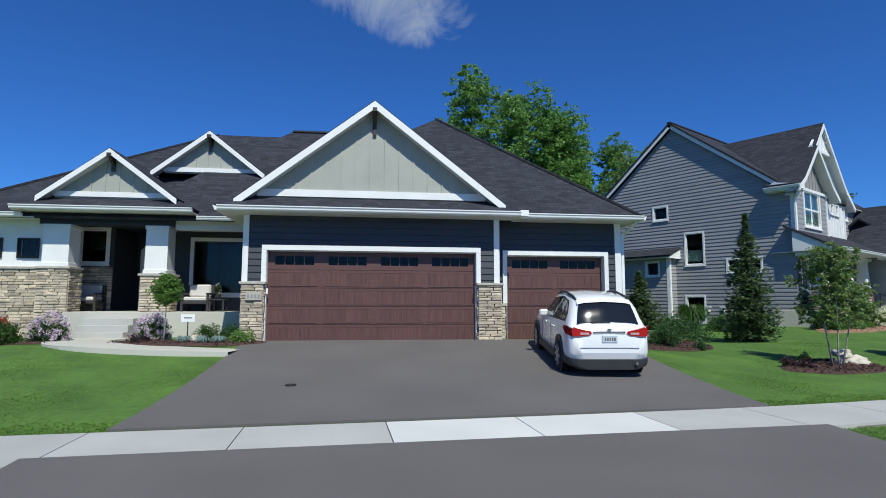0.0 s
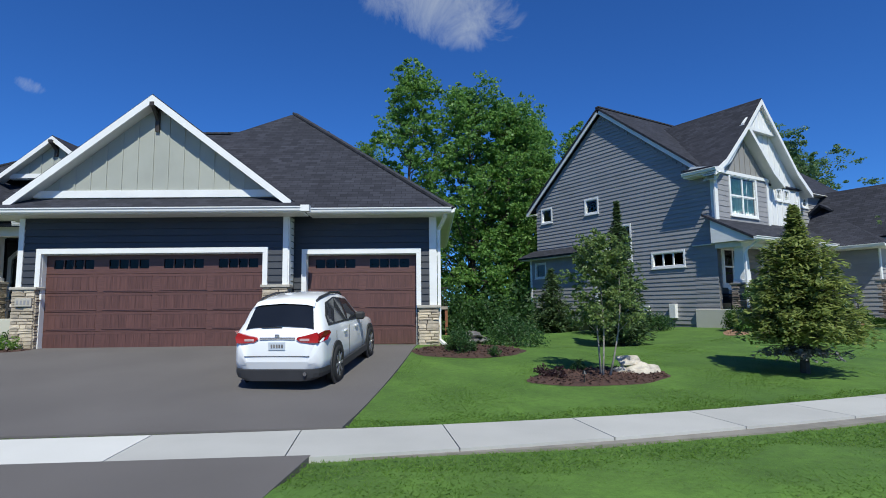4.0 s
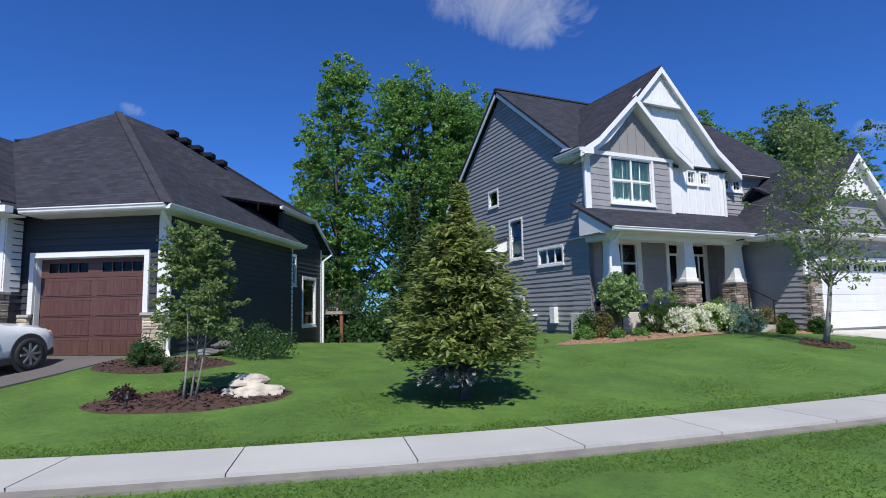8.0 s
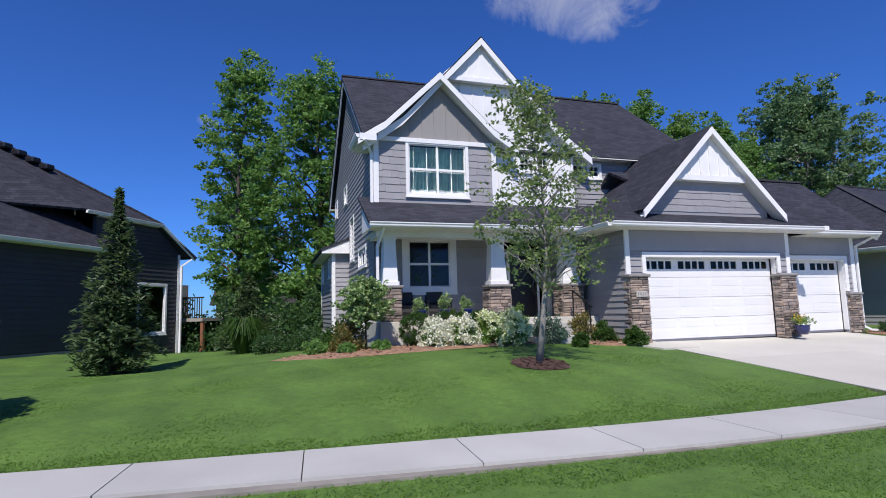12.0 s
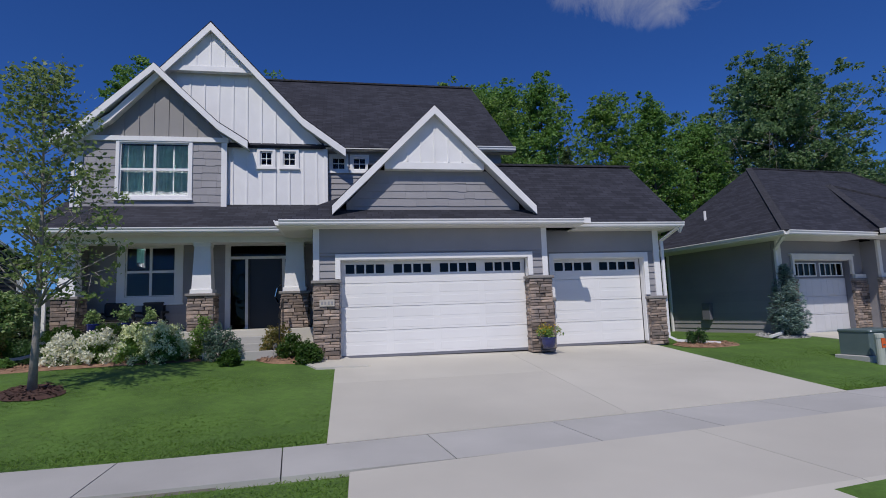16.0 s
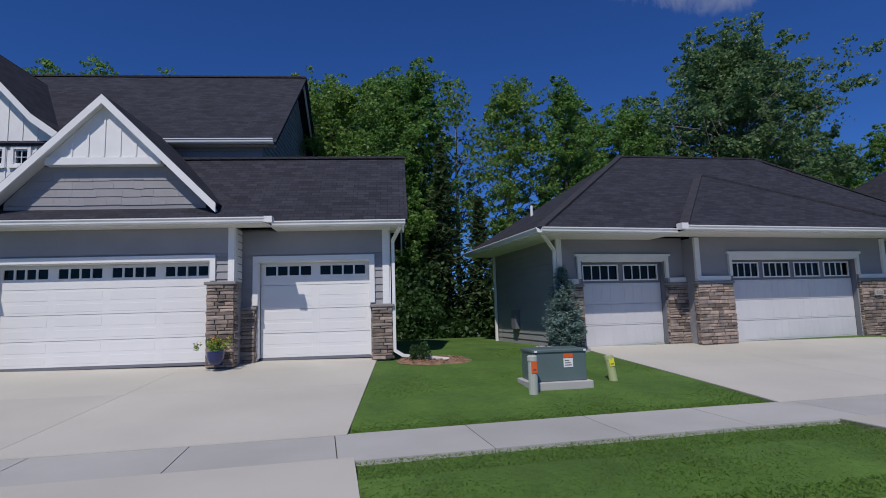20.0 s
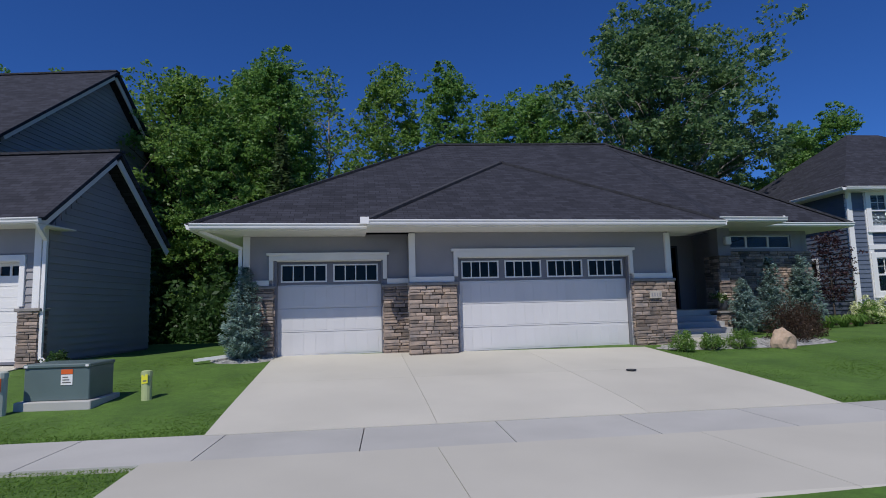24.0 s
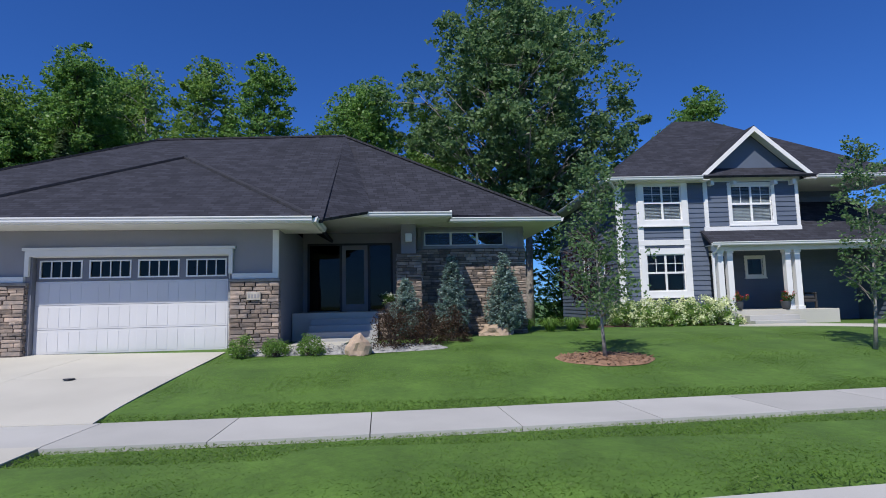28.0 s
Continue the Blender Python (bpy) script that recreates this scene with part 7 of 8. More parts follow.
shrub("shrub", on(31.0, 32.7), 0.32, 0.42, L_DEEP, 470, "small dark shrub at the white garage corner", n=30, per=40, leaf=0.06)
# beds of the taupe and the blue house
for k, (x, y) in enumerate(((41.75, 42.62), (42.3, 43.2), (42.8, 43.75))):
    shrub("shrub", on(x, y), 0.34, 0.44, L_LIME, 480 + k, "small rounded yellow-green shrub in the rock bed", n=50, per=45, leaf=0.045)
for k, (x, y, w, h) in enumerate(((43.55, 45.6, 0.6, 1.15), (43.85, 46.5, 0.6, 1.1), (43.85, 47.5, 0.5, 0.95))):
    shrub("barberry", on(x, y), w, h, L_BARB, 490 + k, "dark brown barberry bush before the stone wall", n=70, per=50, leaf=0.05)
for k, (x, y) in enumerate(((43.6, 51.3), (44.1, 52.0), (44.5, 52.7), (44.9, 53.4))):
    grassy("daylily", on(x, y), 0.5, 0.42, L_LIME, 500 + k, "clump of green daylily leaves", 150, "daylily")
for k in range(6):
    f = k / 5
    shrub("hydrangea", on(45.2 + 2.5 * f, 55.4 + 2.2 * f), 0.65, 0.9, L_LIME, 510 + k, "hydrangea bush with lime-white flower heads by the blue house", n=44, per=30, leaf=0.1, flower=L_LIMEF, nf=34, fsize=0.13, fper=36)
for k, (x, y, w) in enumerate(((52.5, 61.2, 0.6), (53.6, 62.0, 0.6), (54.8, 62.8, 0.5))):
    shrub("shrub", on(x, y), w, 0.5, L_TREE2, 520 + k, "low green shrub by the blue house", n=40, per=40, leaf=0.08)


def boulder(m, size, material, seed, label, name="boulder"):
    rng = random.Random(seed)
    bm = bmesh.new()
    bmesh.ops.create_icosphere(bm, subdivisions=3, radius=1)
    for v in bm.verts:
        n = noise.noise(v.co * 1.3 + Vector((seed, 0, 0))) * 0.45 + noise.noise(v.co * 4 + Vector((0, seed, 0))) * 0.1
        v.co *= 1 + n
        v.co.z = max(v.co.z, -0.35)
        v.co = Vector((v.co.x * size[0], v.co.y * size[1], v.co.z * size[2]))
    return tagged(part(name, bm, material, m=m, smooth=False), label, "rock")


boulder(on(10.05, 13.5, 30, 0.06), (0.42, 0.26, 0.16), M_ROCK, 1, "flat pale limestone slab in the mulch bed")
boulder(on(9.82, 13.66, 60, 0.22), (0.3, 0.22, 0.15), M_ROCK, 2, "pale limestone lump stacked on a slab")
boulder(on(9.62, 13.4, 10, 0.05), (0.14, 0.12, 0.12), M_ROCK, 3, "small pale limestone piece in the mulch")
boulder(on(43.6, 44.5, 20, 0.1), (0.28, 0.24, 0.34), M_ROCK2, 4, "pointed tan boulder in the rock bed")
boulder(on(43.5, 49.9, 50, 0.08), (0.5, 0.35, 0.26), M_ROCK2, 5, "rounded tan boulder by the junipers")
boulder(on(-6.55, 14.75, 50, 0.05), (0.22, 0.16, 0.14), M_ROCK, 6, "small pale rock in the mulch bed")
boulder(on(43.9, 54.6, 20, 0.05), (0.32, 0.28, 0.2), M_BARKD, 7, "dark boulder beside the plum tree")
# bags stacked by the wall
M_BAG = mat("bag_plastic", (0.16, 0.15, 0.15), 0.35, 0.4, 9, 0.3, 0.6, 25)
for k, (x, y, z) in enumerate(((6.25, 17.5, 0.08), (6.6, 18.2, 0.08), (6.35, 17.8, 0.24))):
    boulder(on(x, y, 80 + k * 7, z), (0.42, 0.28, 0.12), M_BAG, 20 + k, "filled plastic garden bag by the wall", "garden_bag")


# ================= the white car =================
M_PAINT = mat("white_car_paint", (0.78, 0.79, 0.8), 0.18, 0.01, 1.0, 0.0, coat=0.6)
M_TYRE = mat("tyre_rubber", (0.02, 0.02, 0.02), 0.8, 0.1, 6, 0.1)
M_ALLOY = mat("alloy_rim", (0.45, 0.46, 0.48), 0.3, 0.05, 4, 0.05, metal=0.9)
M_CLAD = mat("black_plastic_trim", (0.03, 0.03, 0.033), 0.55, 0.1, 6, 0.1)
M_LAMP = mat("red_lamp_lens", (0.42, 0.008, 0.012), 0.12, 0.1, 10, 0.05, coat=0.5)
M_LAMPC = mat("clear_lamp_lens", (0.6, 0.42, 0.42), 0.12, 0.1, 10, 0.05, coat=0.5)
M_PLATE = mat("number_plate", (0.55, 0.6, 0.65), 0.4, 0.05, 8, 0.05)
M_CHROME = mat("chrome", (0.6, 0.6, 0.62), 0.15, 0.02, 4, 0.02, metal=1.0)
M_CARGLASS = mat("privacy_car_glass", (0.012, 0.014, 0.018), 0.05, 0.1, 2, 0.02, spec=0.4)
car = thing("car", pose(3.3, 11.85, -0.315, 0, -5.2, 90.3) @ Matrix.Diagonal((0.97, 0.94, 1, 1)), "white compact crossover car parked on the asphalt driveway", "car")
# x, half width, sill, belt, roof, roof half width
STATIONS = [(-0.86, 0.60, 0.42, 0.58, 0.60, 0.55), (-0.83, 0.76, 0.36, 0.80, 0.84, 0.66), (-0.78, 0.83, 0.32, 0.95, 0.99, 0.72), (-0.70, 0.86, 0.30, 1.02, 1.08, 0.73), (-0.58, 0.87, 0.28, 1.04, 1.27, 0.70), (-0.46, 0.88, 0.27, 1.05, 1.44, 0.66), (-0.34, 0.885, 0.26, 1.05, 1.54, 0.62), (-0.1, 0.885, 0.25, 1.04, 1.60, 0.61), (0.5, 0.885, 0.25, 1.02, 1.64, 0.61), (1.1, 0.885, 0.25, 1.0, 1.62, 0.60), (1.45, 0.885, 0.25, 0.99, 1.55, 0.60), (1.85, 0.885, 0.25, 0.98, 1.30, 0.66), (2.25, 0.885, 0.25, 0.96, 1.05, 0.76), (2.7, 0.88, 0.26, 0.92, 0.99, 0.74), (3.15, 0.84, 0.28, 0.82, 0.90, 0.66), (3.38, 0.74, 0.30, 0.68, 0.76, 0.56), (3.46, 0.58, 0.34, 0.54, 0.58, 0.45)]


def sect(x):
    xs = [s[0] for s in STATIONS]
    hw, zb, belt, roof, rw = (float(np.interp(x, xs, [s[k] for s in STATIONS])) for k in range(1, 6))
    return [(0, zb), (hw * 0.82, zb), (hw * 0.97, zb + 0.1), (hw, zb + 0.34 * (belt - zb)), (hw * 0.985, zb + 0.72 * (belt - zb)), (hw * 0.95, belt), (rw + 0.02, roof - 0.07), (rw * 0.8, roof - 0.01), (0, roof + 0.02)]


bm = bmesh.new()
rowsv = []
for x in sorted(set([s[0] for s in STATIONS] + [0.2, 0.8, 2.0, 2.5, 2.95])):
    half = sect(x)
    loop = [(x, y, z) for y, z in half] + [(x, -y, z) for y, z in half[-2:0:-1]]
    rowsv.append([bm.verts.new(p) for p in loop])
for r, s in zip(rowsv, rowsv[1:]):
    for k in range(len(r)):
        bm.faces.new((r[k], r[(k + 1) % len(r)], s[(k + 1) % len(r)], s[k]))
bm.faces.new(rowsv[0])
bm.faces.new(rowsv[-1][::-1])
bmesh.ops.recalc_face_normals(bm, faces=bm.faces[:])
body = part("body", bm, M_PAINT, car, smooth=True)


def skin(x, f, side, off=0.008):
    """A point on the flank between belt and roof edge."""
    s = sect(x)
    a, b = Vector((x, s[5][0], s[5][1])), Vector((x, s[6][0], s[6][1]))
    p = a.lerp(b, f) + Vector((0, off, off * 0.3))
    return Vector((p.x, p.y * side, p.z))


def flank(name, pts, material, off):
    for side in (1, -1):
        bm = bmesh.new()
        v = [bm.verts.new(skin(x, f, side, off)) for x, f in pts]
        bm.faces.new(v if side > 0 else v[::-1])
        bmesh.ops.triangulate(bm, faces=bm.faces[:])
        part(name, bm, material, body)


flank("window_surround", [(-0.36, 0.1), (2.0, 0.03), (1.95, 0.16), (1.4, 0.93), (0.5, 0.97), (-0.05, 0.9), (-0.3, 0.5)], M_CLAD, 0.008)
flank("rear_quarter_glass", [(-0.28, 0.16), (-0.02, 0.14), (0.0, 0.84), (-0.22, 0.5)], M_CARGLASS, 0.013)
flank("rear_door_glass", [(0.04, 0.14), (0.83, 0.11), (0.83, 0.91), (0.5, 0.92), (0.06, 0.86)], M_CARGLASS, 0.013)
flank("front_door_glass", [(0.9, 0.11), (1.85, 0.09), (1.86, 0.16), (1.36, 0.87), (0.9, 0.91)], M_CARGLASS, 0.013)


def topskin(x, y, off=0.008):
    s = sect(x)
    pr = [(s[8][0], s[8][1]), s[7], s[6], s[5]]
    z = float(np.interp(abs(y), [p[0] for p in pr], [p[1] for p in pr]))
    return Vector((x - off, y, z + off))


for name, x0, x1, w0, w1, mt, off in (("rear_window", -0.69, -0.42, 0.66, 0.56, M_CARGLASS, 0.012), ("windscreen", 2.2, 1.5, 0.7, 0.55, M_CARGLASS, 0.012), ("rear_spoiler", -0.44, -0.3, 0.6, 0.58, M_PAINT, 0.03)):
    bm = bmesh.new()
    g = [[bm.verts.new(topskin(x0 + (x1 - x0) * i / 5, (w0 + (w1 - w0) * i / 5) * (j / 4 - 1), off if name != "windscreen" else -0.012) + (Vector((0, 0, 0.024)) if name == "windscreen" else Vector())) for j in range(9)] for i in range(6)]
    for i in range(5):
        for j in range(8):
            bm.faces.new((g[i][j], g[i][j + 1], g[i + 1][j + 1], g[i + 1][j]))
    bmesh.ops.recalc_face_normals(bm, faces=bm.faces[:])
    part(name, bm, mt, body, smooth=True)
bm = bmesh.new()
rowsv = []
for x, hw, top in ((-0.885, 0.6, 0.39), (-0.87, 0.7, 0.4), (-0.82, 0.79, 0.405), (-0.74, 0.845, 0.41), (-0.6, 0.876, 0.41), (-0.4, 0.892, 0.4)):
    half = [(0, 0.2), (hw * 0.8, 0.2), (hw * 0.97, 0.26), (hw, 0.33), (hw * 0.995, top), (0, top)]
    rowsv.append([bm.verts.new((x, y, z)) for y, z in half] + [bm.verts.new((x, -y, z)) for y, z in half[-2:0:-1]])
for r, q in zip(rowsv, rowsv[1:]):
    for k in range(len(r)):
        bm.faces.new((r[k], r[(k + 1) % len(r)], q[(k + 1) % len(r)], q[k]))
bm.faces.new(rowsv[0])
bm.faces.new(rowsv[-1][::-1])
bmesh.ops.recalc_face_normals(bm, faces=bm.faces[:])
part("rear_bumper", bm, M_CLAD, car)
part("sill", boxes((0.3, 2.3, 0.82, 0.9, 0.2, 0.36), soft=0.02), M_CLAD, car)
part("sill", boxes((0.3, 2.3, -0.9, -0.82, 0.2, 0.36), soft=0.02), M_CLAD, car)
part("front_bumper", boxes((3.1, 3.42, -0.7, 0.7, 0.22, 0.4), soft=0.03), M_CLAD, car)
for s in (1, -1):
    bm = bmesh.new()
    prism(bm, [(0.37, 0.915), (0.44, 0.865), (0.62, 0.85), (0.78, 0.85), (0.8, 0.95), (0.75, 1.03), (0.56, 0.98), (0.4, 0.95)], -0.03, 0.03)
    lamp = part("tail_lamp", bm, M_LAMP, body, m=Matrix.Translation((-0.815, 0, 0)) @ Matrix(((0, 1, 0, 0), (s, 0, 0, 0), (0, 0, 1, 0), (0, 0, 0, 1))))
    part("reverse_lens", boxes((0.44, 0.62, -0.036, -0.03, 0.885, 0.925)), M_LAMPC, lamp)
    sidebm = bmesh.new()
    v = [sidebm.verts.new(c) for c in ((-0.84, 0.775 * s, 0.84), (-0.62, 0.892 * s, 0.88), (-0.42, 0.9 * s, 0.98), (-0.5, 0.89 * s, 1.03), (-0.72, 0.872 * s, 1.05), (-0.83, 0.765 * s, 1.0))]
    sidebm.faces.new(v if s > 0 else v[::-1])
    bmesh.ops.solidify(sidebm, geom=sidebm.faces[:], thickness=0.012)
    part("tail_lamp_side", sidebm, M_LAMP, body)
    bm = bmesh.new()
    tube(bm, [(-0.28, 0.57 * s, 1.53), (-0.1, 0.58 * s, 1.585), (0.5, 0.585 * s, 1.635), (1.1, 0.58 * s, 1.61), (1.35, 0.57 * s, 1.54)], [0.02, 0.026, 0.026, 0.026, 0.018], 6)
    part("roof_rail", bm, M_CLAD, car)
    mir = part("mirror", boxes((1.62, 1.78, 0.9 * s - 0.11, 0.9 * s + 0.11, 0.98, 1.14), soft=0.035), M_CLAD if s < 0 else M_PAINT, car)
    part("head_lamp", boxes((3.1, 3.32, 0.66 * s - 0.12, 0.66 * s + 0.12, 0.66, 0.78), soft=0.03), M_LAMPC, body)
    for x in (0.62, 1.48):
        part("door_handle", boxes((x - 0.11, x + 0.11, 0.885 * s - 0.02, 0.885 * s + 0.02, 0.86, 0.9), soft=0.012), M_PAINT, body)
    for x in (-0.02, 0.87, 1.93):
        part("door_gap", boxes((x - 0.004, x + 0.004, 0.887 * s - 0.003, 0.887 * s + 0.003, 0.36, 0.96)), M_CLAD, body)
part("boot_gap", boxes((-0.868, -0.86, -0.62, 0.62, 0.62, 0.628)), M_CLAD, body)
part("chrome_strip", boxes((-0.835, -0.8, -0.34, 0.34, 0.905, 0.945), soft=0.008), M_CHROME, body)
plate = part("number_plate", boxes((-0.862, -0.83, -0.16, 0.16, 0.73, 0.87), soft=0.004), M_PLATE, body)
for k in range(5):
    part("bar", boxes((-0.868, -0.862, -0.12 + k * 0.05, -0.09 + k * 0.05, 0.77, 0.83)), M_BAG, plate)
part("badge", boxes((-0.85, -0.8, -0.04, 0.04, 0.955, 1.0), soft=0.01), M_CHROME, body)
part("wiper", boxes((-0.72, -0.69, -0.05, 0.35, 1.1, 1.115)), M_CLAD, body)
for s in (-0.55, 0.55):
    bm = bmesh.new()
    tube(bm, [(-0.93, s, 0.33), (-0.7, s, 0.33)], [0.035, 0.035], 10)
    if s < 0:
        part("exhaust", bm, M_CHROME, car)
    else:
        bm.free()
for x in (0.0, 2.67):
    for s in (1, -1):
        bm = bmesh.new()
        bmesh.ops.create_cone(bm, cap_ends=True, segments=32, radius1=0.42, radius2=0.415, depth=0.03)
        part("wheel_arch", bm, M_CLAD, car, m=pose(x, 0.884 * s, 0.36, 90, 0, 0))
        bm = bmesh.new()
        prof = [(0.20, -0.1), (0.29, -0.11), (0.335, -0.085), (0.345, 0), (0.335, 0.085), (0.29, 0.11), (0.20, 0.1)]
        rg = [[bm.verts.new((r * math.cos(6.2832 * k / 32), y, r * math.sin(6.2832 * k / 32))) for r, y in prof] for k in range(32)]
        for a, b in zip(rg, rg[1:] + rg[:1]):
            for k in range(len(prof)):
                bm.faces.new((a[k], a[(k + 1) % len(prof)], b[(k + 1) % len(prof)], b[k]))
        bmesh.ops.recalc_face_normals(bm, faces=bm.faces[:])
        wheel = part("wheel", bm, M_TYRE, car, "black rubber tyre", m=pose(x, 0.82 * s, 0.345, 0, 0, 0), smooth=True)
        bm = bmesh.new()
        bmesh.ops.create_cone(bm, cap_ends=True, segments=32, radius1=0.235, radius2=0.235, depth=0.03)
        part("rim", bm, M_CLAD, wheel, m=pose(0, 0.075 * s, 0, 90, 0, 0))
        for k in range(8):
            part("spoke", boxes((0.03, 0.23, -0.012, 0.012, -0.026, 0.026), soft=0.006), M_ALLOY, wheel, m=pose(0, 0.098 * s, 0, 0, k * 45, 0))
        bm = bmesh.new()
        bmesh.ops.create_cone(bm, cap_ends=True, segments=16, radius1=0.05, radius2=0.045, depth=0.04)
        part("hub_cap", bm, M_ALLOY, wheel, m=pose(0, 0.1 * s, 0, 90, 0, 0))

# ================= small things =================
# transformer cabinet on its pad, with two marker posts
M_CAB = mat("grey_green_steel", (0.105, 0.15, 0.15), 0.45, 0.08, 2, 0.05, 0.1, 80)
M_POST = mat("pale_plastic_post", (0.42, 0.45, 0.4), 0.5, 0.06, 3, 0.05)
M_ORANGE = mat("orange_label", (0.7, 0.12, 0.02), 0.5, 0.05, 5, 0.03)
M_YELLOW = mat("yellow_label", (0.65, 0.62, 0.03), 0.5, 0.05, 5, 0.03)
M_GPOST = mat("pale_green_post", (0.36, 0.42, 0.2), 0.5, 0.08, 3, 0.05)
cab = thing("utility_cabinet", pose(34.8, 31.75, gz(34.8, 31.75), 0, 0, 42) @ Matrix.Scale(0.83, 4), "grey-green steel transformer cabinet on a concrete pad", "utility box")
part("pad", boxes((-0.72, 0.72, -0.5, 0.6, -0.1, 0.13), soft=0.015), M_WALKC, cab)
cb = part("cabinet", boxes((-0.62, 0.62, -0.38, 0.5, 0.13, 0.78), soft=0.015), M_CAB, cab)
part("lid", boxes((-0.64, 0.64, -0.41, 0.52, 0.76, 0.84), soft=0.02), M_CAB, cab)
sg = part("warning_label", boxes((0.08, 0.3, -0.39, -0.38, 0.43, 0.63)), M_WHITE, cb)
part("label_band", boxes((0.08, 0.3, -0.392, -0.38, 0.64, 0.73)), M_ORANGE, cb)
for k in range(3):
    part("bar", boxes((0.11, 0.27 - k * 0.03, -0.394, -0.39, 0.47 + k * 0.05, 0.49 + k * 0.05)), M_BAG, sg)
for x in (-0.6, 0.55):
    part("hinge", boxes((x, x + 0.06, -0.42, -0.38, 0.78, 0.82)), M_WHITE, cb)


def marker(x, y, tilt, material, label, band, h=0.68):
    p = thing("marker_post", pose(x, y, gz(x, y), tilt, tilt * 0.6, 40), label, "post")
    bm = bmesh.new()
    tube(bm, [(0, 0, -0.1), (0, 0, h - 0.1)], [0.085, 0.085], 14)
    part("tube", bm, material, p, smooth=False)
    bm = bmesh.new()
    tube(bm, [(0, 0, h - 0.1), (0, 0, h - 0.02), (0, 0, h)], [0.095, 0.095, 0.07], 14)
    part("cap", bm, material, p)
    lb = part("label_plate", boxes((-0.045, 0.06, -0.092, -0.08, h * 0.55, h * 0.85)), band, p)
    part("bar", boxes((-0.02, 0.04, -0.096, -0.092, h * 0.62, h * 0.66)), M_BAG, lb)


marker(34.75, 30.85, 0, M_POST, "upright pale plastic marker post with an orange label", M_ORANGE, 0.68)
marker(35.65, 32.65, -9, M_GPOST, "leaning pale green marker post with a yellow label", M_YELLOW, 0.5)

# flower pots
M_BLUEPOT = mat("glazed_blue_pot", (0.012, 0.02, 0.11), 0.15, 0.2, 5, 0.05, coat=0.5)
M_DPOT = mat("dark_grey_pot", (0.06, 0.065, 0.075), 0.5, 0.15, 5, 0.08)


def pot(m, r, h, material, leafm, flower, label, seed, tall=0.3):
    p = thing("flower_pot", m, label, "flower pot")
    bm = bmesh.new()
    tube(bm, [(0, 0, 0), (0, 0, h * 0.5), (0, 0, h * 0.92), (0, 0, h)], [r * 0.68, r * 0.95, r, r * 1.08], 18)
    part("pot", bm, material, p, smooth=True)
    rng = np.random.default_rng(seed)
    c = rng.normal(0, 1, (18, 3)) * np.array((r * 0.6, r * 0.6, tall * 0.3)) + np.array((0, 0, h + tall * 0.45))
    quad_mesh("foliage", leaf_cloud(c, r * 0.5, 24, 0.07, rng), leafm, p)
    tagged(quad_mesh("bloom", leaf_cloud(c[:12] + np.array((0, 0, 0.05)), r * 0.45, 14, 0.05, rng), flower, p), kind="stuff")


pot(H2 @ pose(5.3, -0.42, 0.1), 0.2, 0.28, M_BLUEPOT, L_LIME, L_YEL, "glazed blue pot of yellow and orange flowers by the pier", 1, 0.32)
pot(H3 @ pose(8.85, 1.8, 0.8), 0.17, 0.3, M_DPOT, L_BOX, L_CREAM, "dark pot of white flowers on the stone ledge", 2, 0.2)
pot(H4 @ pose(-1.75, -0.42, 0.55), 0.16, 0.3, M_DPOT, L_BOX, L_RED, "dark pot of red flowers on the porch", 3, 0.3)
pot(H4 @ pose(0.0, -0.42, 0.55), 0.16, 0.3, M_DPOT, L_BOX, L_RED, "dark pot of red flowers by the porch columns", 4, 0.3)
for k, u in enumerate((-6.1, -5.4, -4.7)):
    pot(H2 @ pose(u, 1.75, 0.82), 0.17, 0.3, M_BLUEPOT, L_VAR, L_VAR, "glazed blue pot on the porch edge", 5 + k, 0.4)
pot(H1 @ pose(-2.0, 3.1, 1.22), 0.09, 0.16, M_DPOT, L_BOX, L_LILAC, "small pot of pink flowers on the porch table", 9, 0.25)

# porch seats
M_WICK = mat("dark_woven_seat", (0.035, 0.034, 0.036), 0.7, 0.2, 30, 0.2, 0.4, 90)
M_CUSH = mat("pale_cushion", (0.6, 0.57, 0.54), 0.9, 0.05, 4, 0.05)


def armchair(m, w, label, cushion):
    c = thing("armchair", m, label, "chair")
    for x in (-w / 2, w / 2 - 0.07):
        for y in (-0.36, 0.3):
            part("leg", boxes((x, x + 0.07, y, y + 0.07, 0, 0.3)), M_WICK, c)
        part("armrest", boxes((x - 0.01, x + 0.08, -0.38, 0.38, 0.54, 0.6), (x, x + 0.07, -0.36, -0.29, 0.3, 0.54), soft=0.01), M_WICK, c)
    part("seat", boxes((-w / 2, w / 2, -0.36, 0.36, 0.24, 0.34), soft=0.015), M_WICK, c)
    part("backrest", boxes((-w / 2, w / 2, 0.3, 0.38, 0.3, 0.86), soft=0.015), M_WICK, c)
    part("seat_cushion", boxes((-w / 2 + 0.08, w / 2 - 0.08, -0.36, 0.3, 0.34, 0.47), soft=0.035), cushion, c, "pale seat cushion")
    part("back_cushion", boxes((-w / 2 + 0.09, w / 2 - 0.09, 0.16, 0.31, 0.47, 0.88), soft=0.05), cushion, c)


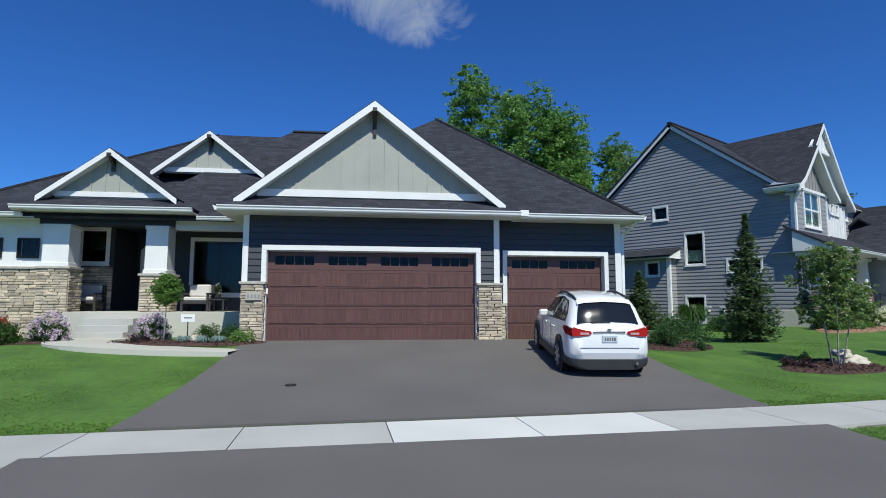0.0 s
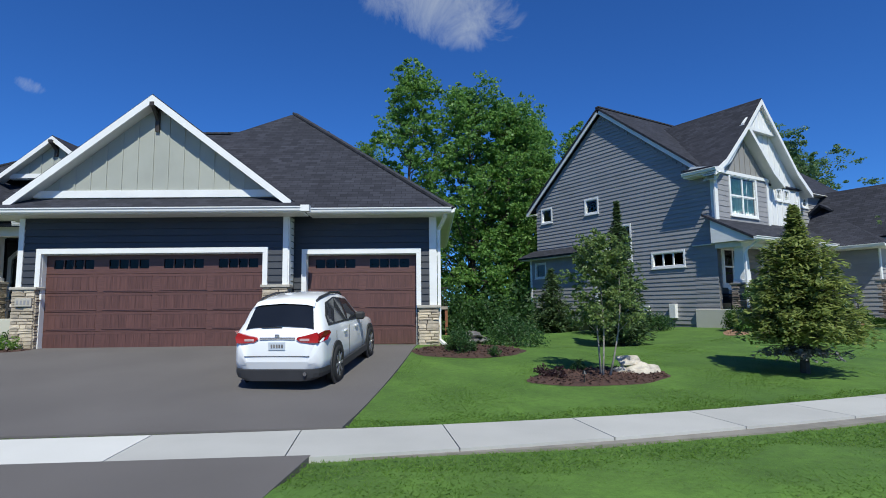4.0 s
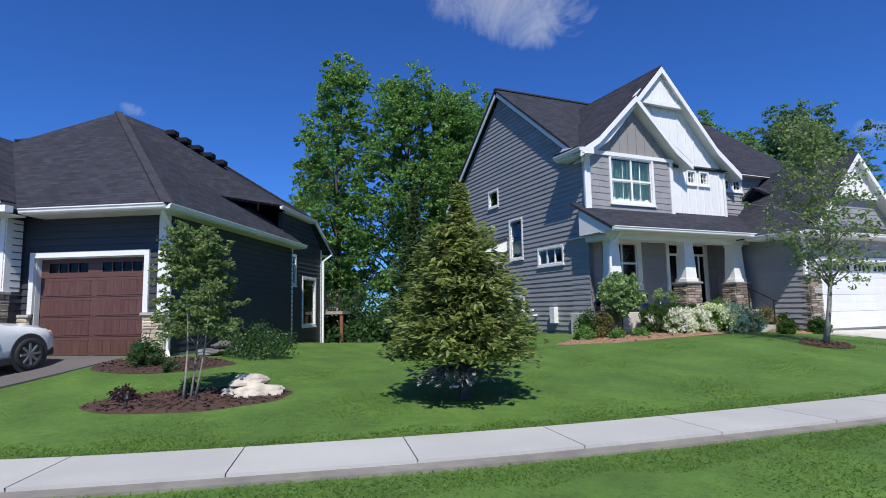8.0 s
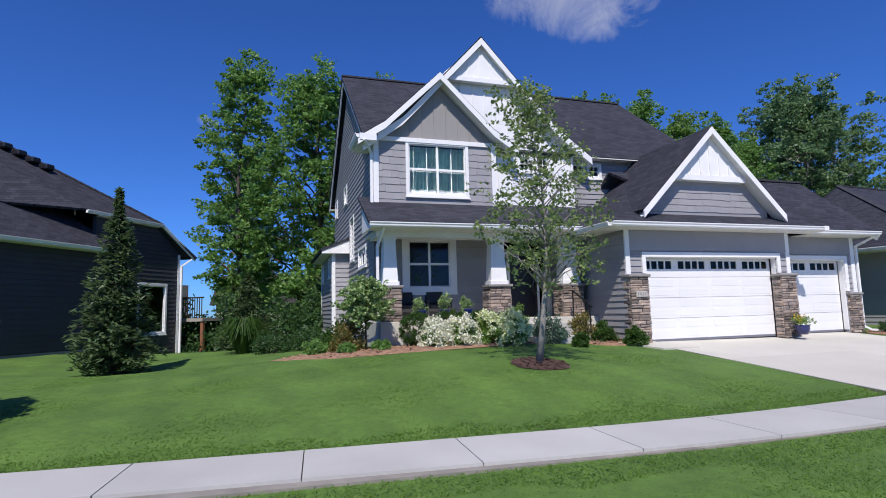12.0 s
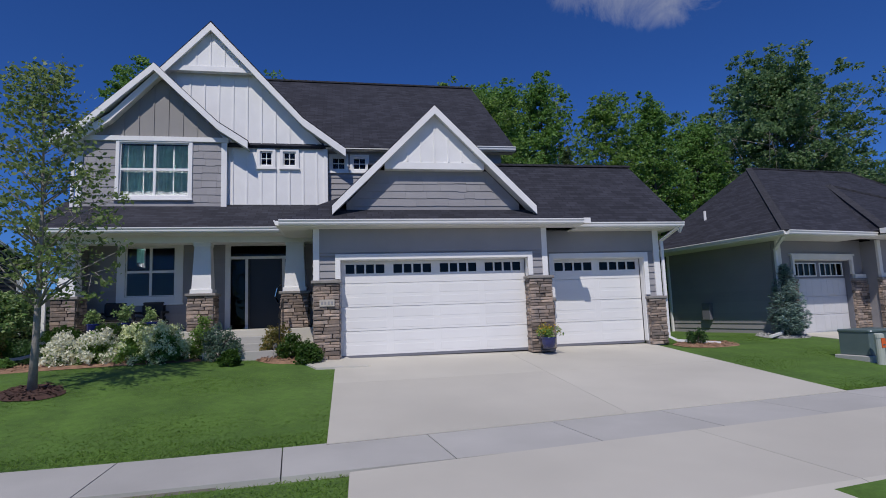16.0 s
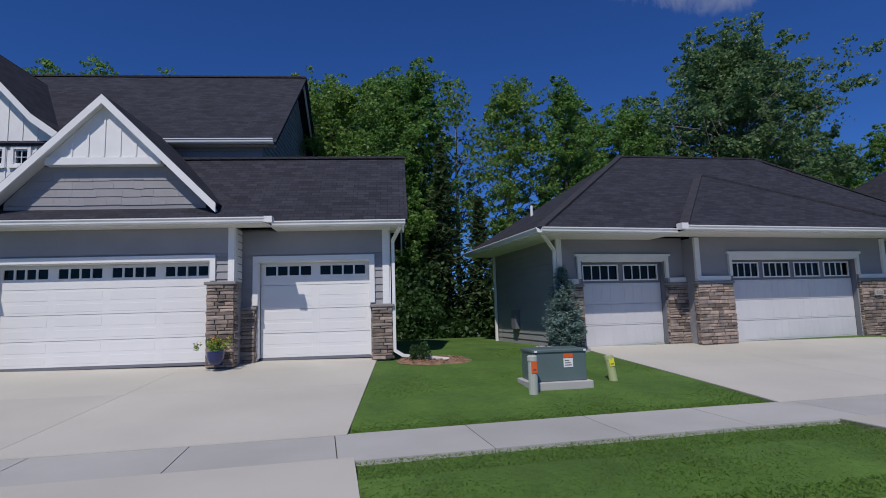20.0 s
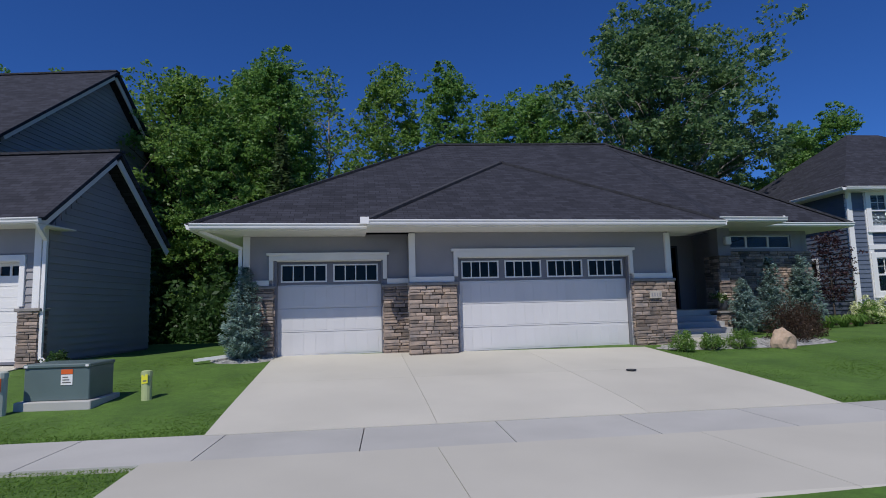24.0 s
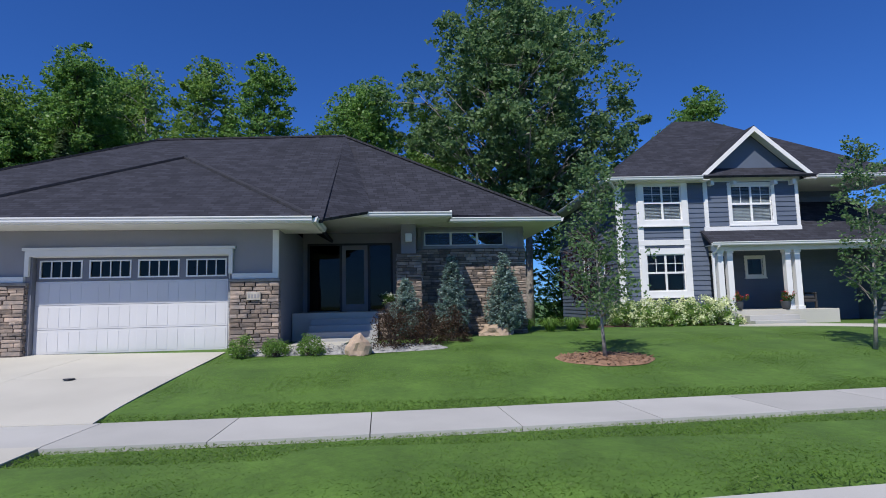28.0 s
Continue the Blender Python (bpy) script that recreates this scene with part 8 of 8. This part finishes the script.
armchair(H1 @ pose(-2.75, 3.5, 0.82), 0.86, "dark porch armchair with pale cushions", M_CUSH)
armchair(H1 @ pose(-6.45, 4.15, 0.82), 0.86, "dark woven armchair with a grey cushion in porch shade", M_CUSH)
armchair(H2 @ pose(-5.2, 3.2, 0.82), 0.8, "dark porch chair before the window", M_WICK)
armchair(H2 @ pose(-6.2, 3.2, 0.82), 0.8, "dark porch chair near the corner column", M_WICK)
armchair(H4 @ pose(1.3, 0.6, 0.55), 0.7, "brown porch chair by the blue wall", M_WICK)
tb = thing("side_table", H1 @ pose(-2.0, 3.1, 0.82), "small dark porch side table", "table")
part("tabletop", boxes((-0.25, 0.25, -0.25, 0.25, 0.36, 0.4), soft=0.01), M_WICK, tb)
for x in (-0.23, 0.18):
    for y in (-0.23, 0.18):
        part("leg", boxes((x, x + 0.05, y, y + 0.05, 0, 0.36)), M_WICK, tb)
# small yard sign
ys = thing("yard_sign", on(-6.75, 14.6, 12), "small white yard sign on a stake", "sign")
part("stake", boxes((-0.012, 0.012, -0.01, 0.01, -0.1, 0.6)), M_BLACK, ys)
part("sign_board", boxes((-0.17, 0.17, -0.015, -0.008, 0.55, 0.75)), M_WHITE, ys)
part("bar", boxes((-0.1, 0.1, -0.018, -0.015, 0.64, 0.67)), M_BAG, ys)
# path lights
for x, y in ((-9.9, 13.75), (-11.0, 13.6), (-7.6, 13.85), (-5.9, 13.85), (8.7, 12.2), (16.3, 21.9), (9.8, 13.75)):
    lp = thing("path_light", on(x, y), "small dark metal path light in the bed", "garden light", "path lights")
    part("stem", boxes((-0.008, 0.008, -0.008, 0.008, 0, 0.22)), M_BLACK, lp)
    bm = bmesh.new()
    tube(bm, [(0, 0, 0.2), (0, 0, 0.26)], [0.05, 0.02], 10)
    part("shade", bm, M_BLACK, lp)
# handrails by the steps of the grey house
hr = thing("handrail", H2 @ pose(-1.4, 0.6, 0), "thin black metal handrail beside the porch steps", "railing")
for y in (0.0, 0.9):
    part("post", boxes((-0.015, 0.015, y - 0.015, y + 0.015, 0.1, 1.15 if y == 0 else 1.6)), M_BLACK, hr)
pipe("rail", hr, [(0, -0.1, 1.1), (0, 0.9, 1.6)], 0.04, M_BLACK)
pipe("door_handle", ent, [(-1.72, 3.38, 1.55), (-1.82, 3.35, 1.75), (-1.76, 3.35, 2.0), (-1.68, 3.38, 2.1)], 0.03, M_CHROME)
# far brown roof and white siding glimpsed past the charcoal house
far = thing("distant_house", pose(-14, 60, -3, 0, 0, 30), "distant tan house with a brown roof beyond the trees", "house")
part("wall", boxes((-6, 6, -4, 4, 0, 5.5)), M_SAGE, far)
for s in (-1, 1):
    roof_plane(far, [(-6.5, 4.6 * s, 5.3), (6.5, 4.6 * s, 5.3), (6.5, 0, 8.5), (-6.5, 0, 8.5)], M_BRONZE)

# ================= grass blades on the nearer lawns =================
def inside(poly, xy):
    p = np.array(poly, float)
    ok = np.zeros(len(xy), bool)
    j = len(p) - 1
    for i in range(len(p)):
        c = ((p[i, 1] > xy[:, 1]) != (p[j, 1] > xy[:, 1])) & (xy[:, 0] < (p[j, 0] - p[i, 0]) * (xy[:, 1] - p[i, 1]) / (p[j, 1] - p[i, 1] + 1e-9) + p[i, 0])
        ok ^= c
        j = i
    return ok


rng = np.random.default_rng(9)
# seeds strewn along the walk: thick on the strip by the street, thinning up the lawns
along = rng.uniform(RUN[np.argmin(np.abs(LINE[:, 0] + 14))], RUN[np.argmin(np.abs(LINE[:, 0] - 58))], 760000)
offs = np.where(rng.random(760000) < 0.42, rng.uniform(-3.9, -1.0, 760000), 7.0 * rng.random(760000)**1.4)
base = np.stack([np.interp(along, RUN, LINE[:, c]) for c in (0, 1)], 1)
cand = base + np.stack([np.interp(along, RUN, NOR[:, c]) for c in (0, 1)], 1) * offs[:, None]
dd = far_of(cand)
near = ((dd > 0.03) & (dd < 7.0)) | ((dd < -1.45) & (dd > -3.9))
keep = near
wide_here = np.interp(cand[:, 0], LINE[:, 0], WIDE)
keep &= ~((dd < 0) & (dd > -wide_here - 0.04))
for poly in (D1, [(-3.6, 2.9), (5.25, 4.9), (5.15, 7.5), (-4.35, 5.8)], D2, A2, D3, A3, P2, P3):
    keep &= ~inside(poly, cand)
for cx, cy, rx, ry, turn in ((9.2, 13.05, 1.6, 0.95, 24), (6.4, 15.6, 1.5, 0.8, 15), (-6.6, 14.35, 2.0, 0.9, 2), (-12.6, 14.3, 2.7, 1.0, 5), (17.6, 23.2, 3.6, 1.25, 40), (22.2, 26.1, 0.9, 0.7, 30), (21.3, 20.8, 0.55, 0.5, 0), (48.3, 47.3, 0.95, 0.8, 40), (31.2, 32.9, 0.9, 0.6, 40), (33.3, 35.9, 0.8, 0.6, 40), (42.75, 44.7, 2.5, 0.75, 52)):
    keep &= ~inside(ring(cx, cy, rx, ry, turn, 30, 1, 0.0), cand)
for hm, u0, u1, v0, v1 in ((H1, -11, 11, -0.2, 13), (H2, -7.4, 9.4, 1.4, 14), (H2, -0.6, 9.4, -0.2, 14), (H3, -5.4, 13.3, -0.2, 12)):
    inv = hm.inverted()
    loc = np.column_stack([cand, np.zeros(len(cand)), np.ones(len(cand))]) @ np.array(inv).T
    keep &= ~((loc[:, 0] > u0) & (loc[:, 0] < u1) & (loc[:, 1] > v0) & (loc[:, 1] < v1))
dp = np.abs(cand[:, None, :] - path_c[None, ::3, :]).max(2).min(1)
keep &= dp > 0.7
spot = cand[keep]
zz = ground_z(spot) - 0.012
n = len(spot)
ang = rng.uniform(0, 6.283, n)
d = np.stack([np.cos(ang), np.sin(ang), np.zeros(n)], 1)
lean = rng.normal(0, 0.03, (n, 3)) * np.array((1, 1, 0))
h = rng.uniform(0.012, 0.026, n)
w = rng.uniform(0.004, 0.009, n)[:, None]
base = np.column_stack([spot, zz])
up = np.column_stack([np.zeros(n), np.zeros(n), h])
q = np.stack([base - d * w, base + d * w, base + up * 0.75 + lean * 0.6 + d * w * 0.6, base + up + lean], 1).reshape(-1, 3)
lawn = quad_mesh("grass", q, L_GRASS, None)
tagged(lawn, "short green grass blades of the mown lawn", "grass", "", "stuff")
